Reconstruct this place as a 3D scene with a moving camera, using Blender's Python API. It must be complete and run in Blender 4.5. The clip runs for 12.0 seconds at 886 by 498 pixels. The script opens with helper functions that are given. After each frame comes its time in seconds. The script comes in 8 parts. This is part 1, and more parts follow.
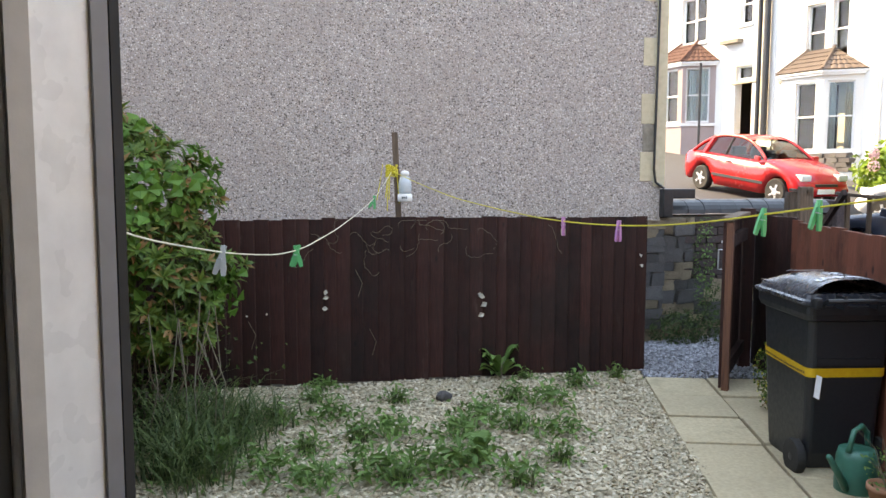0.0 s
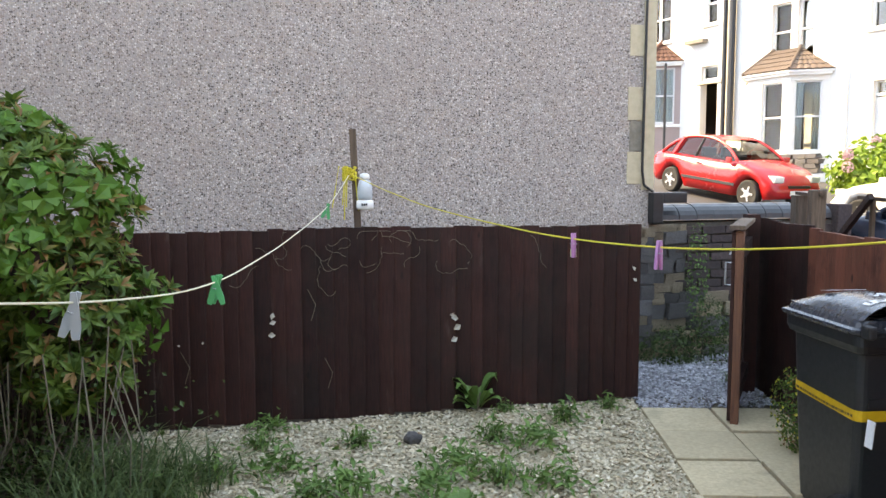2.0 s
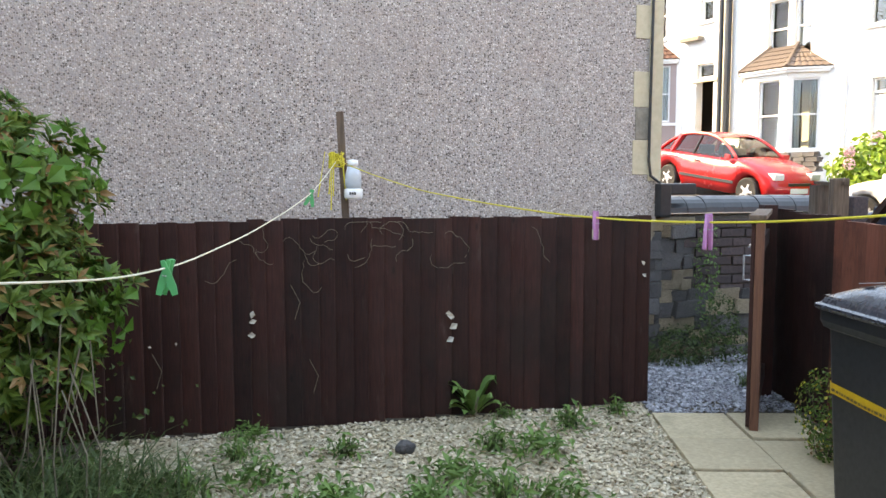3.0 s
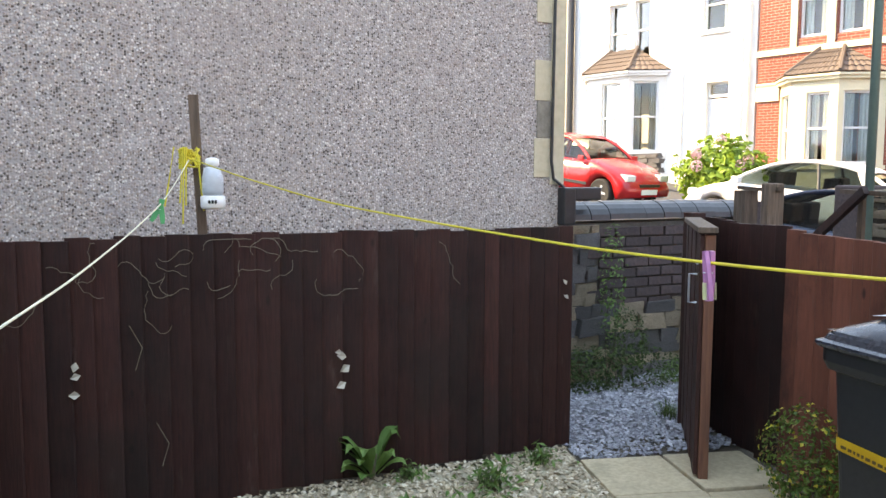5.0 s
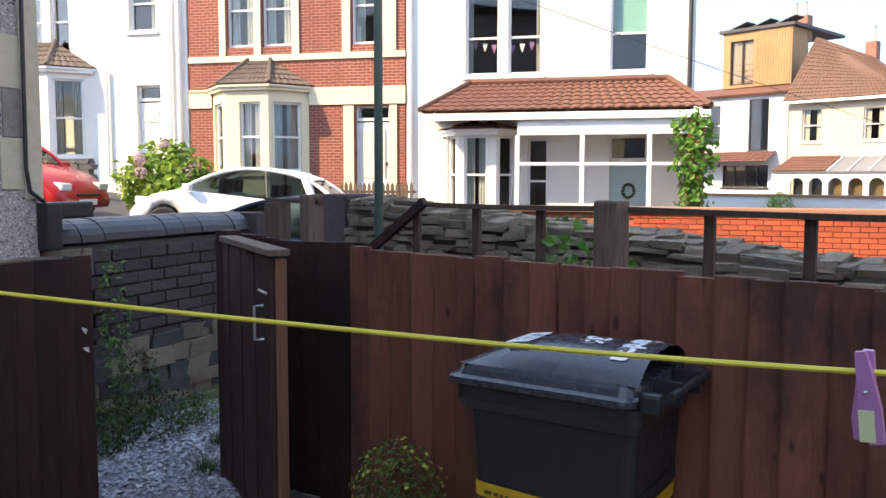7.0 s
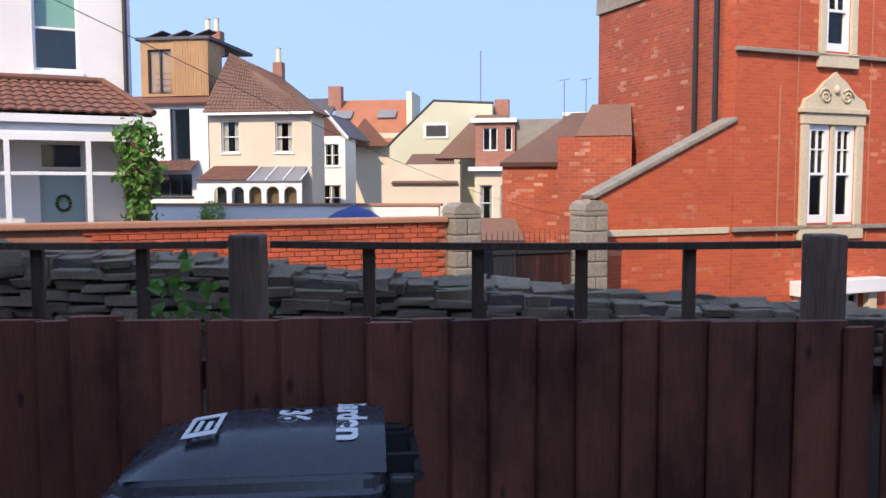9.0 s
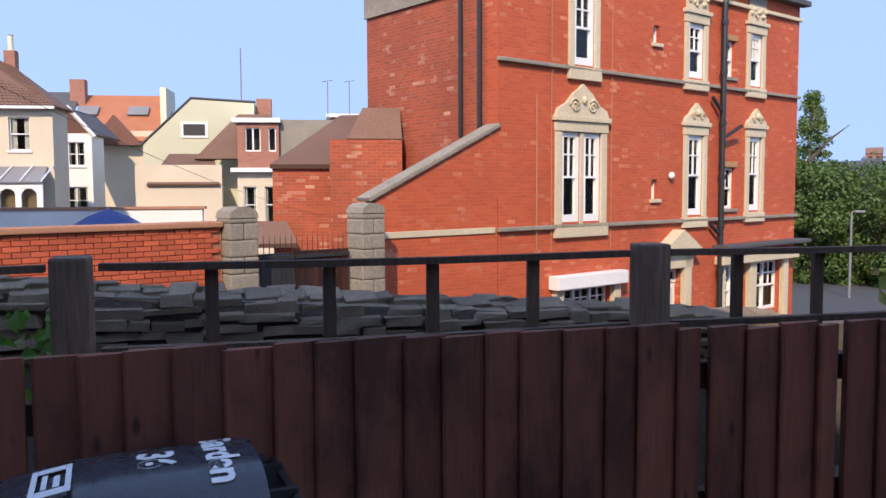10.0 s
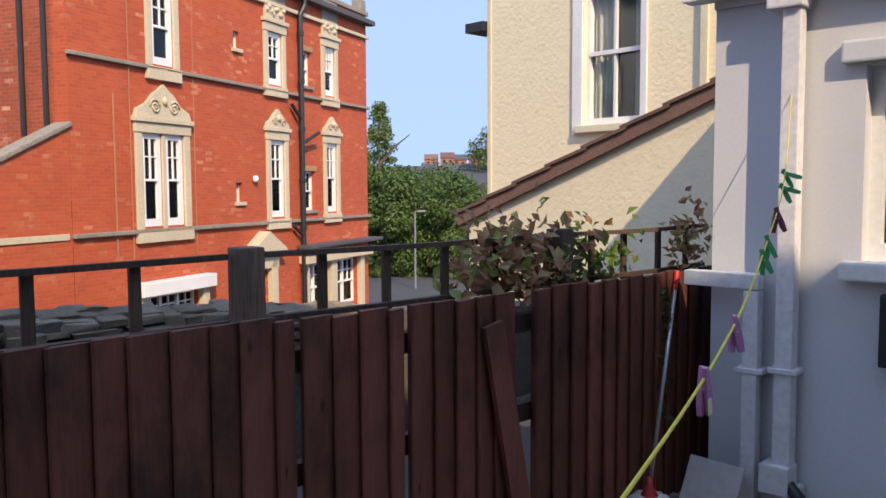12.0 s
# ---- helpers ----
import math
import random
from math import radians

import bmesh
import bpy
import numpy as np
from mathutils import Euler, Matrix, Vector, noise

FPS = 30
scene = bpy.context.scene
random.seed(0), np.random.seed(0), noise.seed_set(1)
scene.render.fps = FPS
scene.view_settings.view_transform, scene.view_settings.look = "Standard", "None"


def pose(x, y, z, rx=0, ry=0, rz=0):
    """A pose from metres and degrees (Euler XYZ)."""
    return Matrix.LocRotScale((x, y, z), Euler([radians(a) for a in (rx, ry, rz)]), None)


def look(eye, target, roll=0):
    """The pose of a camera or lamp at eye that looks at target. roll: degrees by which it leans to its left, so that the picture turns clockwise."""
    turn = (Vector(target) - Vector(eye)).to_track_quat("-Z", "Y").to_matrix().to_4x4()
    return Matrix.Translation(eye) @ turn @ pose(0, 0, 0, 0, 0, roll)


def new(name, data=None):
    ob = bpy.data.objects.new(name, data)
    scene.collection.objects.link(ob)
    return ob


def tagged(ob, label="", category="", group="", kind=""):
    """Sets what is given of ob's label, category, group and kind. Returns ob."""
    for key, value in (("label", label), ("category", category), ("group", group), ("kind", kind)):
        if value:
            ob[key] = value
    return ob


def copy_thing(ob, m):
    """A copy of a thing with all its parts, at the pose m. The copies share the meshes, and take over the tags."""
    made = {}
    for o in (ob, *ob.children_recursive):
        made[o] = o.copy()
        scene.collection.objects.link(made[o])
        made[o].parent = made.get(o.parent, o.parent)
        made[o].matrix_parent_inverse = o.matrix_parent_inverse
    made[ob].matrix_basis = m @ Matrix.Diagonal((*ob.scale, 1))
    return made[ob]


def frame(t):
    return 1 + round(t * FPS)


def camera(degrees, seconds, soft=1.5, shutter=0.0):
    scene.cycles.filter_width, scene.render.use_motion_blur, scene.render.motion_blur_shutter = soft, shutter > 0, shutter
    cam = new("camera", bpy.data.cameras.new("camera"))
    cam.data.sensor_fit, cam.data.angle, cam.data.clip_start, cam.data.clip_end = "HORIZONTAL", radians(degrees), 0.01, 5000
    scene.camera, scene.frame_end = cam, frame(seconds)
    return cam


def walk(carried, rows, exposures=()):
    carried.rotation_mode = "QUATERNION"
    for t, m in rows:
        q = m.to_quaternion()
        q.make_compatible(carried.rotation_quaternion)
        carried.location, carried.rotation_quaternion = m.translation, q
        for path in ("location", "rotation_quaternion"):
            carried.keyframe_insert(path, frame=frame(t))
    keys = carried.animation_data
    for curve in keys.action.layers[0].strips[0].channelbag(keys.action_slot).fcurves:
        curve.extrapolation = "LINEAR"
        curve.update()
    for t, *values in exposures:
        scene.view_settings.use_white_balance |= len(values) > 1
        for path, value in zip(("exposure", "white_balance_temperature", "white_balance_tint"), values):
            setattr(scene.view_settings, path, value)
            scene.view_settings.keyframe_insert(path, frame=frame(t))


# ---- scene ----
cam = camera(56.7, 12.0)
METRES, EYE, TILT, LEAN, TURN = 4.8, 1.6, 0.0, 0.0, 0.0
ROWS = [
    (0.0, 0.0, 0.0, 0.0, 0.01, -5.6, -0.15),
    (0.5, -0.0053, 0.0616, -0.0007, -1.45, -5.76, -0.09),
    (1.0, -0.01, 0.1131, 0.0021, -2.24, -5.76, 0.01),
    (1.5, -0.0073, 0.1526, 0.0027, -2.53, -5.6, 0.05),
    (2.0, -0.0066, 0.1736, -0.0008, -2.7, -5.41, 0.06),
    (2.5, -0.0052, 0.2076, -0.0156, -3.01, -5.29, 0.07),
    (4.5, -0.0267, 0.4246, -0.0234, -6.11, -5.38, -0.17),
    (5.0, -0.0436, 0.4696, -0.0163, -14.51, -5.34, -0.23),
    (5.5, -0.0519, 0.5166, -0.02, -23.86, -5.24, -0.13),
    (6.0, -0.0528, 0.5672, -0.0134, -32.3, -5.2, -0.1),
    (6.5, -0.0546, 0.6236, -0.0126, -42.77, -5.19, -0.19),
    (7.0, -0.0516, 0.6746, -0.0119, -53.6, -4.79, -0.12),
    (9.0, 0.0117, 0.8525, 0.0019, -92.99, -4.26, 0.15),
    (9.5, 0.0296, 0.8795, 0.0075, -101.6, -4.3, 0.23),
    (10.0, 0.0336, 0.906, 0.0108, -109.53, -4.28, 0.27),
    (10.5, 0.0242, 0.9159, 0.0136, -118.27, -4.2, 0.45),
    (11.0, 0.0099, 0.9197, 0.0155, -126.33, -4.21, 0.58),
    (11.5, -0.0062, 0.9283, 0.0161, -132.16, -4.25, 0.51),
    (12.0, -0.0072, 0.9418, 0.0157, -137.91, -4.27, 0.29),
]
EXPOSURES = [(0.0, 3.85, 14500, 13), (4.0, 4.0, 14500, 12), (5.5, 3.8, 13500, 13), (6.5, 3.35, 12000, 13), (7.2, 3.05, 10200, 14), (8.8, 2.35, 8200, 17), (9.5, 2.25, 8200, 18), (12.0, 2.3, 9000, 17)]
walk(cam, [(t, pose(0, 0, EYE, TILT, LEAN, TURN) @ pose(METRES * x, METRES * y, METRES * z, 90 + pitch, roll, yaw)) for t, x, y, z, yaw, pitch, roll in ROWS],
     exposures=EXPOSURES)

# ---- light ----
SUN_EL, SUN_AZ = 38.0, -61.0          # azimuth from +y towards +x
world = bpy.data.worlds.new("world")
scene.world = world
world.use_nodes = True
sky = world.node_tree.nodes.new("ShaderNodeTexSky")
sky.sky_type = "NISHITA"
sky.sun_disc = False
sky.sun_elevation, sky.sun_rotation = radians(SUN_EL), radians(SUN_AZ)
sky.air_density, sky.dust_density, sky.ozone_density = 1.0, 0.3, 4.0
bg = world.node_tree.nodes["Background"]
bg.inputs["Strength"].default_value = 0.15
world.node_tree.links.new(sky.outputs[0], bg.inputs[0])
# a clear deep sky: the pale band at the horizon is narrowed
wtc, wmp, wnm = (world.node_tree.nodes.new(k) for k in ("ShaderNodeTexCoord", "ShaderNodeMapping", "ShaderNodeVectorMath"))
wmp.inputs["Location"].default_value = (0, 0, 1.25)
wnm.operation = "NORMALIZE"
world.node_tree.links.new(wtc.outputs["Generated"], wmp.inputs[0])
world.node_tree.links.new(wmp.outputs[0], wnm.inputs[0])
world.node_tree.links.new(wnm.outputs[0], sky.inputs["Vector"])
sun = new("sun", bpy.data.lights.new("sun", "SUN"))
sun.data.energy, sun.data.angle, sun.data.color = 1.0, radians(0.53), (1.0, 0.93, 0.82)
az, el = radians(SUN_AZ), radians(SUN_EL)
SUN_DIR = Vector((math.sin(az) * math.cos(el), math.cos(az) * math.cos(el), math.sin(el)))
sun.matrix_world = look(SUN_DIR * 60, (0, 0, 0))


# ---- materials ----
def node_mat(name):
    m = bpy.data.materials.new(name)
    m.use_nodes = True
    nt = m.node_tree
    return m, nt, nt.nodes["Principled BSDF"]


def rgb(c):
    return (c[0], c[1], c[2], 1.0)


def mix_col(nt, fac, a, b, mode="MIX"):
    n = nt.nodes.new("ShaderNodeMix")
    n.data_type, n.blend_type = "RGBA", mode
    for sock, val in ((n.inputs[0], fac), (n.inputs[6], a), (n.inputs[7], b)):
        if hasattr(val, "is_linked"):
            nt.links.new(val, sock)
        elif isinstance(val, (tuple, list)):
            sock.default_value = rgb(val)
        else:
            sock.default_value = val
    return n.outputs[2]


def coords(nt, scale=(1, 1, 1), kind="Object"):
    tc = nt.nodes.new("ShaderNodeTexCoord")
    mp = nt.nodes.new("ShaderNodeMapping")
    mp.inputs["Scale"].default_value = scale
    nt.links.new(tc.outputs[kind], mp.inputs[0])
    return mp.outputs[0]


def world_pos(nt, scale=(1, 1, 1)):
    g = nt.nodes.new("ShaderNodeNewGeometry")
    mp = nt.nodes.new("ShaderNodeMapping")
    mp.inputs["Scale"].default_value = scale
    nt.links.new(g.outputs["Position"], mp.inputs[0])
    return mp.outputs[0]


def noise_tex(nt, vec, scale, detail=4, rough=0.55):
    n = nt.nodes.new("ShaderNodeTexNoise")
    n.inputs["Scale"].default_value, n.inputs["Detail"].default_value, n.inputs["Roughness"].default_value = scale, detail, rough
    nt.links.new(vec, n.inputs["Vector"])
    return n.outputs["Fac"]


def ramp(nt, fac, lo, hi, a=0.0, b=1.0):
    r = nt.nodes.new("ShaderNodeMapRange")
    for k, v in zip(("From Min", "From Max", "To Min", "To Max"), (lo, hi, a, b)):
        r.inputs[k].default_value = v
    nt.links.new(fac, r.inputs["Value"])
    return r.outputs[0]


def bump(nt, bsdf, height, strength=0.3, dist=0.01):
    b = nt.nodes.new("ShaderNodeBump")
    b.inputs["Strength"].default_value, b.inputs["Distance"].default_value = strength, dist
    nt.links.new(height, b.inputs["Height"])
    nt.links.new(b.outputs[0], bsdf.inputs["Normal"])


def per_object(nt):
    return nt.nodes.new("ShaderNodeObjectInfo").outputs["Random"]


def surface(name, col, col2=None, rough=0.7, big=0.6, fine=25, stretch=(1, 1, 1), bumpy=0.2, dist=0.004, metal=0.0, vary=0.0, spec=None, dirt=None, dirt_lo=0.55):
    """Two-scale mottled surface; vary: brightness change from object to object; dirt: a stain colour with its own blotches."""
    m, nt, b = node_mat(name)
    v = coords(nt, stretch)
    wv = world_pos(nt)
    col2 = col2 or tuple(0.72 * c for c in col)
    f1 = ramp(nt, noise_tex(nt, v, fine, 5), 0.32, 0.68)
    c = mix_col(nt, f1, col, col2)
    f2 = ramp(nt, noise_tex(nt, wv, big, 3), 0.35, 0.7, 0.0, 0.45)
    c = mix_col(nt, f2, c, tuple(0.8 * x for x in col2))
    if dirt:
        f3 = ramp(nt, noise_tex(nt, wv, 2.2, 6, 0.7), dirt_lo, dirt_lo + 0.16, 0.0, 0.75)
        c = mix_col(nt, f3, c, dirt)
    if vary:
        h = nt.nodes.new("ShaderNodeHueSaturation")
        nt.links.new(ramp(nt, per_object(nt), 0, 1, 1 - vary, 1 + vary), h.inputs["Value"])
        nt.links.new(c, h.inputs["Color"])
        c = h.outputs[0]
    nt.links.new(c, b.inputs["Base Color"])
    nt.links.new(ramp(nt, noise_tex(nt, v, fine * 0.6, 3), 0.3, 0.7, rough - 0.08, min(1, rough + 0.08)), b.inputs["Roughness"])
    b.inputs["Metallic"].default_value = metal
    if spec is not None:
        b.inputs["Specular IOR Level"].default_value = spec
    if bumpy:
        bump(nt, b, noise_tex(nt, v, fine * 2, 4), bumpy, dist)
    return m


def brick_mat(name, c1, c2, mortar, bw=0.225, bh=0.075, joint=0.008, pale=None, soft=0.35):
    """Brickwork on upright faces whose local axes are along and across the wall."""
    m, nt, b = node_mat(name)
    tc = nt.nodes.new("ShaderNodeTexCoord")
    sp = nt.nodes.new("ShaderNodeSeparateXYZ")
    nt.links.new(tc.outputs["Object"], sp.inputs[0])
    ad = nt.nodes.new("ShaderNodeMath")
    nt.links.new(sp.outputs[0], ad.inputs[0])
    nt.links.new(sp.outputs[1], ad.inputs[1])
    cb = nt.nodes.new("ShaderNodeCombineXYZ")
    nt.links.new(ad.outputs[0], cb.inputs[0])
    nt.links.new(sp.outputs[2], cb.inputs[1])
    br = nt.nodes.new("ShaderNodeTexBrick")
    for k, val in (("Scale", 1.0), ("Mortar Size", joint), ("Mortar Smooth", 0.3), ("Bias", -0.1), ("Brick Width", bw), ("Row Height", bh)):
        br.inputs[k].default_value = val
    br.inputs["Color1"].default_value, br.inputs["Color2"].default_value, br.inputs["Mortar"].default_value = rgb(c1), rgb(c2), rgb(mortar)
    nt.links.new(cb.outputs[0], br.inputs["Vector"])
    c = br.outputs["Color"]
    wv = world_pos(nt)
    c = mix_col(nt, ramp(nt, noise_tex(nt, wv, 0.5, 5, 0.65), 0.4, 0.75, 0.0, soft), c, tuple(0.6 * x for x in c2))
    if pale:
        cell = nt.nodes.new("ShaderNodeTexBrick")
        for k, val in (("Scale", 1.0), ("Mortar Size", 0.0), ("Brick Width", bw), ("Row Height", bh)):
            cell.inputs[k].default_value = val
        cell.inputs["Color1"].default_value, cell.inputs["Color2"].default_value = (0, 0, 0, 1), (1, 1, 1, 1)
        nt.links.new(cb.outputs[0], cell.inputs["Vector"])
        mu = nt.nodes.new("ShaderNodeMath")
        mu.operation = "MULTIPLY"
        nt.links.new(ramp(nt, cell.outputs["Color"], 0.84, 0.97), mu.inputs[0])
        nt.links.new(ramp(nt, noise_tex(nt, wv, 0.9, 4, 0.6), 0.46, 0.62), mu.inputs[1])
        c = mix_col(nt, mu.outputs[0], c, pale)
    c = mix_col(nt, ramp(nt, noise_tex(nt, wv, 14, 4), 0.3, 0.75, 0.0, 0.3), c, tuple(0.7 * x for x in c1))
    nt.links.new(c, b.inputs["Base Color"])
    b.inputs["Roughness"].default_value = 0.85
    inv = nt.nodes.new("ShaderNodeMath")
    inv.operation = "SUBTRACT"
    inv.inputs[0].default_value = 1.0
    nt.links.new(br.outputs["Fac"], inv.inputs[1])
    bump(nt, b, inv.outputs[0], 0.5, 0.008)
    return m


def pebble_mat(name):
    """Pebbledash: small stones of mixed greys, browns and creams bedded in mortar."""
    m, nt, b = node_mat(name)
    v = world_pos(nt)
    vo = nt.nodes.new("ShaderNodeTexVoronoi")
    vo.inputs["Scale"].default_value = 78
    nt.links.new(v, vo.inputs["Vector"])
    sep = nt.nodes.new("ShaderNodeSeparateColor")
    nt.links.new(vo.outputs["Color"], sep.inputs[0])
    cr = nt.nodes.new("ShaderNodeValToRGB")
    e = cr.color_ramp.elements
    cr.color_ramp.interpolation = "CONSTANT"
    e[0].position, e[0].color = 0.0, (0.09, 0.072, 0.062, 1)
    e[1].position, e[1].color = 0.17, (0.31, 0.24, 0.2, 1)
    for p, col in ((0.36, (0.46, 0.375, 0.325)), (0.58, (0.56, 0.48, 0.43)), (0.78, (0.33, 0.265, 0.245)), (0.9, (0.7, 0.64, 0.58))):
        x = e.new(p)
        x.color = rgb(col)
    nt.links.new(sep.outputs[0], cr.inputs[0])
    c = mix_col(nt, ramp(nt, vo.outputs["Distance"], 0.42, 0.62), cr.outputs[0], (0.38, 0.34, 0.32))
    c = mix_col(nt, ramp(nt, noise_tex(nt, v, 1.1, 5, 0.6), 0.42, 0.72, 0.0, 0.4), c, (0.34, 0.28, 0.25))
    c = mix_col(nt, ramp(nt, noise_tex(nt, v, 3.1, 6, 0.7), 0.6, 0.72, 0.0, 0.28), c, (0.66, 0.63, 0.6))
    nt.links.new(c, b.inputs["Base Color"])
    b.inputs["Roughness"].default_value = 0.9
    bump(nt, b, vo.outputs["Distance"], 0.7, -0.008)
    return m


def roughcast_mat(name, col, scale=26, depth=0.02):
    m, nt, b = node_mat(name)
    v = world_pos(nt)
    c = mix_col(nt, ramp(nt, noise_tex(nt, v, 0.5, 4), 0.35, 0.7, 0, 0.35), col, tuple(0.82 * x for x in col))
    c = mix_col(nt, ramp(nt, noise_tex(nt, v, 9, 5), 0.5, 0.8, 0, 0.25), c, tuple(0.7 * x for x in col))
    nt.links.new(c, b.inputs["Base Color"])
    b.inputs["Roughness"].default_value = 0.88
    bump(nt, b, noise_tex(nt, v, scale, 3, 0.5), 0.8, depth)
    return m


def glass_mat(name, tint=(0.9, 0.95, 0.95), gloss=0.02):
    m, nt, b = node_mat(name)
    nt.nodes.remove(b)
    tr, gl, mx, fr = (nt.nodes.new(k) for k in ("ShaderNodeBsdfTransparent", "ShaderNodeBsdfGlossy", "ShaderNodeMixShader", "ShaderNodeFresnel"))
    tr.inputs[0].default_value = rgb(tint)
    gl.inputs["Roughness"].default_value = gloss
    fr.inputs["IOR"].default_value = 1.5
    nt.links.new(fr.outputs[0], mx.inputs[0])
    nt.links.new(tr.outputs[0], mx.inputs[1])
    nt.links.new(gl.outputs[0], mx.inputs[2])
    nt.links.new(mx.outputs[0], nt.nodes["Material Output"].inputs[0])
    return m


def leaf_mat(name, c1, c2, c3=None, spec=0.35):
    m, nt, b = node_mat(name)
    g = nt.nodes.new("ShaderNodeNewGeometry")
    r = g.outputs["Random Per Island"]
    c = mix_col(nt, r, c1, c2)
    if c3:
        c = mix_col(nt, ramp(nt, r, 0.86, 0.9), c, c3)
    c = mix_col(nt, ramp(nt, noise_tex(nt, world_pos(nt), 2.5, 3), 0.35, 0.7, 0, 0.35), c, tuple(0.6 * x for x in c1))
    nt.links.new(c, b.inputs["Base Color"])
    b.inputs["Roughness"].default_value = 0.5
    b.inputs["Specular IOR Level"].default_value = spec
    b.inputs["Subsurface Weight"].default_value = 0.0
    tl, mx = nt.nodes.new("ShaderNodeBsdfTranslucent"), nt.nodes.new("ShaderNodeMixShader")
    nt.links.new(c, tl.inputs[0])
    mx.inputs[0].default_value = 0.3
    nt.links.new(b.outputs[0], mx.inputs[1])
    nt.links.new(tl.outputs[0], mx.inputs[2])
    nt.links.new(mx.outputs[0], nt.nodes["Material Output"].inputs[0])
    return m


def island_stones(name, cols, rough=0.85):
    """Loose stones: a colour for each separate piece of the mesh."""
    m, nt, b = node_mat(name)
    g = nt.nodes.new("ShaderNodeNewGeometry")
    cr = nt.nodes.new("ShaderNodeValToRGB")
    e = cr.color_ramp.elements
    e[0].position, e[0].color = 0.0, rgb(cols[0])
    e[1].position, e[1].color = 1.0, rgb(cols[-1])
    for i, c in enumerate(cols[1:-1]):
        e.new((i + 1) / (len(cols) - 1)).color = rgb(c)
    nt.links.new(g.outputs["Random Per Island"], cr.inputs[0])
    c = mix_col(nt, ramp(nt, noise_tex(nt, world_pos(nt), 60, 4), 0.4, 0.75, 0, 0.4), cr.outputs[0], tuple(0.5 * x for x in cols[0]))
    c = mix_col(nt, ramp(nt, noise_tex(nt, world_pos(nt), 1.3, 4), 0.55, 0.8, 0, 0.22), c, (0.14, 0.13, 0.09))
    nt.links.new(c, b.inputs["Base Color"])
    b.inputs["Roughness"].default_value = rough
    return m


def plain(name, col, rough=0.5, metal=0.0, fine=30, amt=0.12, bumpy=0.05):
    return surface(name, col, tuple((1 - amt) * c for c in col), rough, 0.8, fine, bumpy=bumpy, dist=0.002, metal=metal)


M_PEBBLE = pebble_mat("pebbledash")
def fence_mat(name, c1, c2, worn=1.0, vary=0.35):
    """Brown stain over upright grain, with knots, dark damp blotches and pale worn patches."""
    m, nt, b = node_mat(name)
    ri = per_object(nt)
    v = coords(nt, (11, 11, 0.75))
    wv = world_pos(nt)
    c = mix_col(nt, ramp(nt, noise_tex(nt, v, 9, 6, 0.6), 0.3, 0.7), c1, c2)
    c = mix_col(nt, ramp(nt, noise_tex(nt, world_pos(nt, (1, 1, 0.55)), 2.3, 6, 0.68), 0.47, 0.64, 0.0, 0.8 * worn), c, (0.02, 0.011, 0.0095))
    c = mix_col(nt, ramp(nt, noise_tex(nt, world_pos(nt, (3, 3, 0.6)), 3.1, 5, 0.7), 0.6, 0.74, 0.0, 0.55 * worn), c, (0.085, 0.06, 0.048))
    vo = nt.nodes.new("ShaderNodeTexVoronoi")
    vo.inputs["Scale"].default_value = 4.0
    nt.links.new(world_pos(nt, (2.2, 2.2, 0.9)), vo.inputs["Vector"])
    c = mix_col(nt, ramp(nt, vo.outputs["Distance"], 0.05, 0.11, 0.85 * worn, 0.0), c, (0.014, 0.007, 0.006))
    h = nt.nodes.new("ShaderNodeHueSaturation")
    nt.links.new(ramp(nt, ri, 0, 1, 1 - vary, 1 + vary), h.inputs["Value"])
    nt.links.new(c, h.inputs["Color"])
    nt.links.new(h.outputs[0], b.inputs["Base Color"])
    nt.links.new(ramp(nt, noise_tex(nt, wv, 5, 3), 0.3, 0.7, 0.62, 0.85), b.inputs["Roughness"])
    b.inputs["Specular IOR Level"].default_value = 0.3
    bump(nt, b, noise_tex(nt, v, 16, 5), 0.5, 0.004)
    return m


M_FENCE = fence_mat("stained_fence_wood", (0.052, 0.0165, 0.0128), (0.025, 0.0088, 0.0075))
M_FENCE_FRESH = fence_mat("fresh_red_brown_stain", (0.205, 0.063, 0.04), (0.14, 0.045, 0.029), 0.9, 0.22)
M_FENCE_EDGE = surface("worn_gate_edge", (0.22, 0.085, 0.045), (0.11, 0.04, 0.025), 0.7, 1.2, 9, (9, 9, 0.7), 0.4, 0.003)
M_GREYWOOD = surface("weathered_grey_wood", (0.18, 0.12, 0.085), (0.08, 0.052, 0.037), 0.85, 1.5, 8, (9, 9, 0.8), 0.5, 0.004, vary=0.25)
M_DARKWOOD = surface("dark_trellis_wood", (0.105, 0.066, 0.044), (0.05, 0.031, 0.021), 0.85, 1.5, 8, (9, 9, 0.8), 0.4, 0.003, vary=0.25)
M_SOIL = surface("soil", (0.12, 0.1, 0.075), (0.07, 0.058, 0.042), 0.95, 1.3, 40, bumpy=0.6, dist=0.01)
M_ASPHALT = surface("asphalt", (0.062, 0.062, 0.064), (0.045, 0.045, 0.048), 0.9, 0.4, 120, bumpy=0.4, dist=0.003)
M_GRAVEL = island_stones("cream_gravel", [(0.2, 0.15, 0.095), (0.5, 0.41, 0.28), (0.66, 0.56, 0.42), (0.3, 0.235, 0.155), (0.74, 0.66, 0.52)])
M_SLATE_GRAVEL = island_stones("grey_gravel", [(0.17, 0.18, 0.2), (0.3, 0.31, 0.34), (0.4, 0.41, 0.45), (0.24, 0.25, 0.28), (0.52, 0.53, 0.56)])
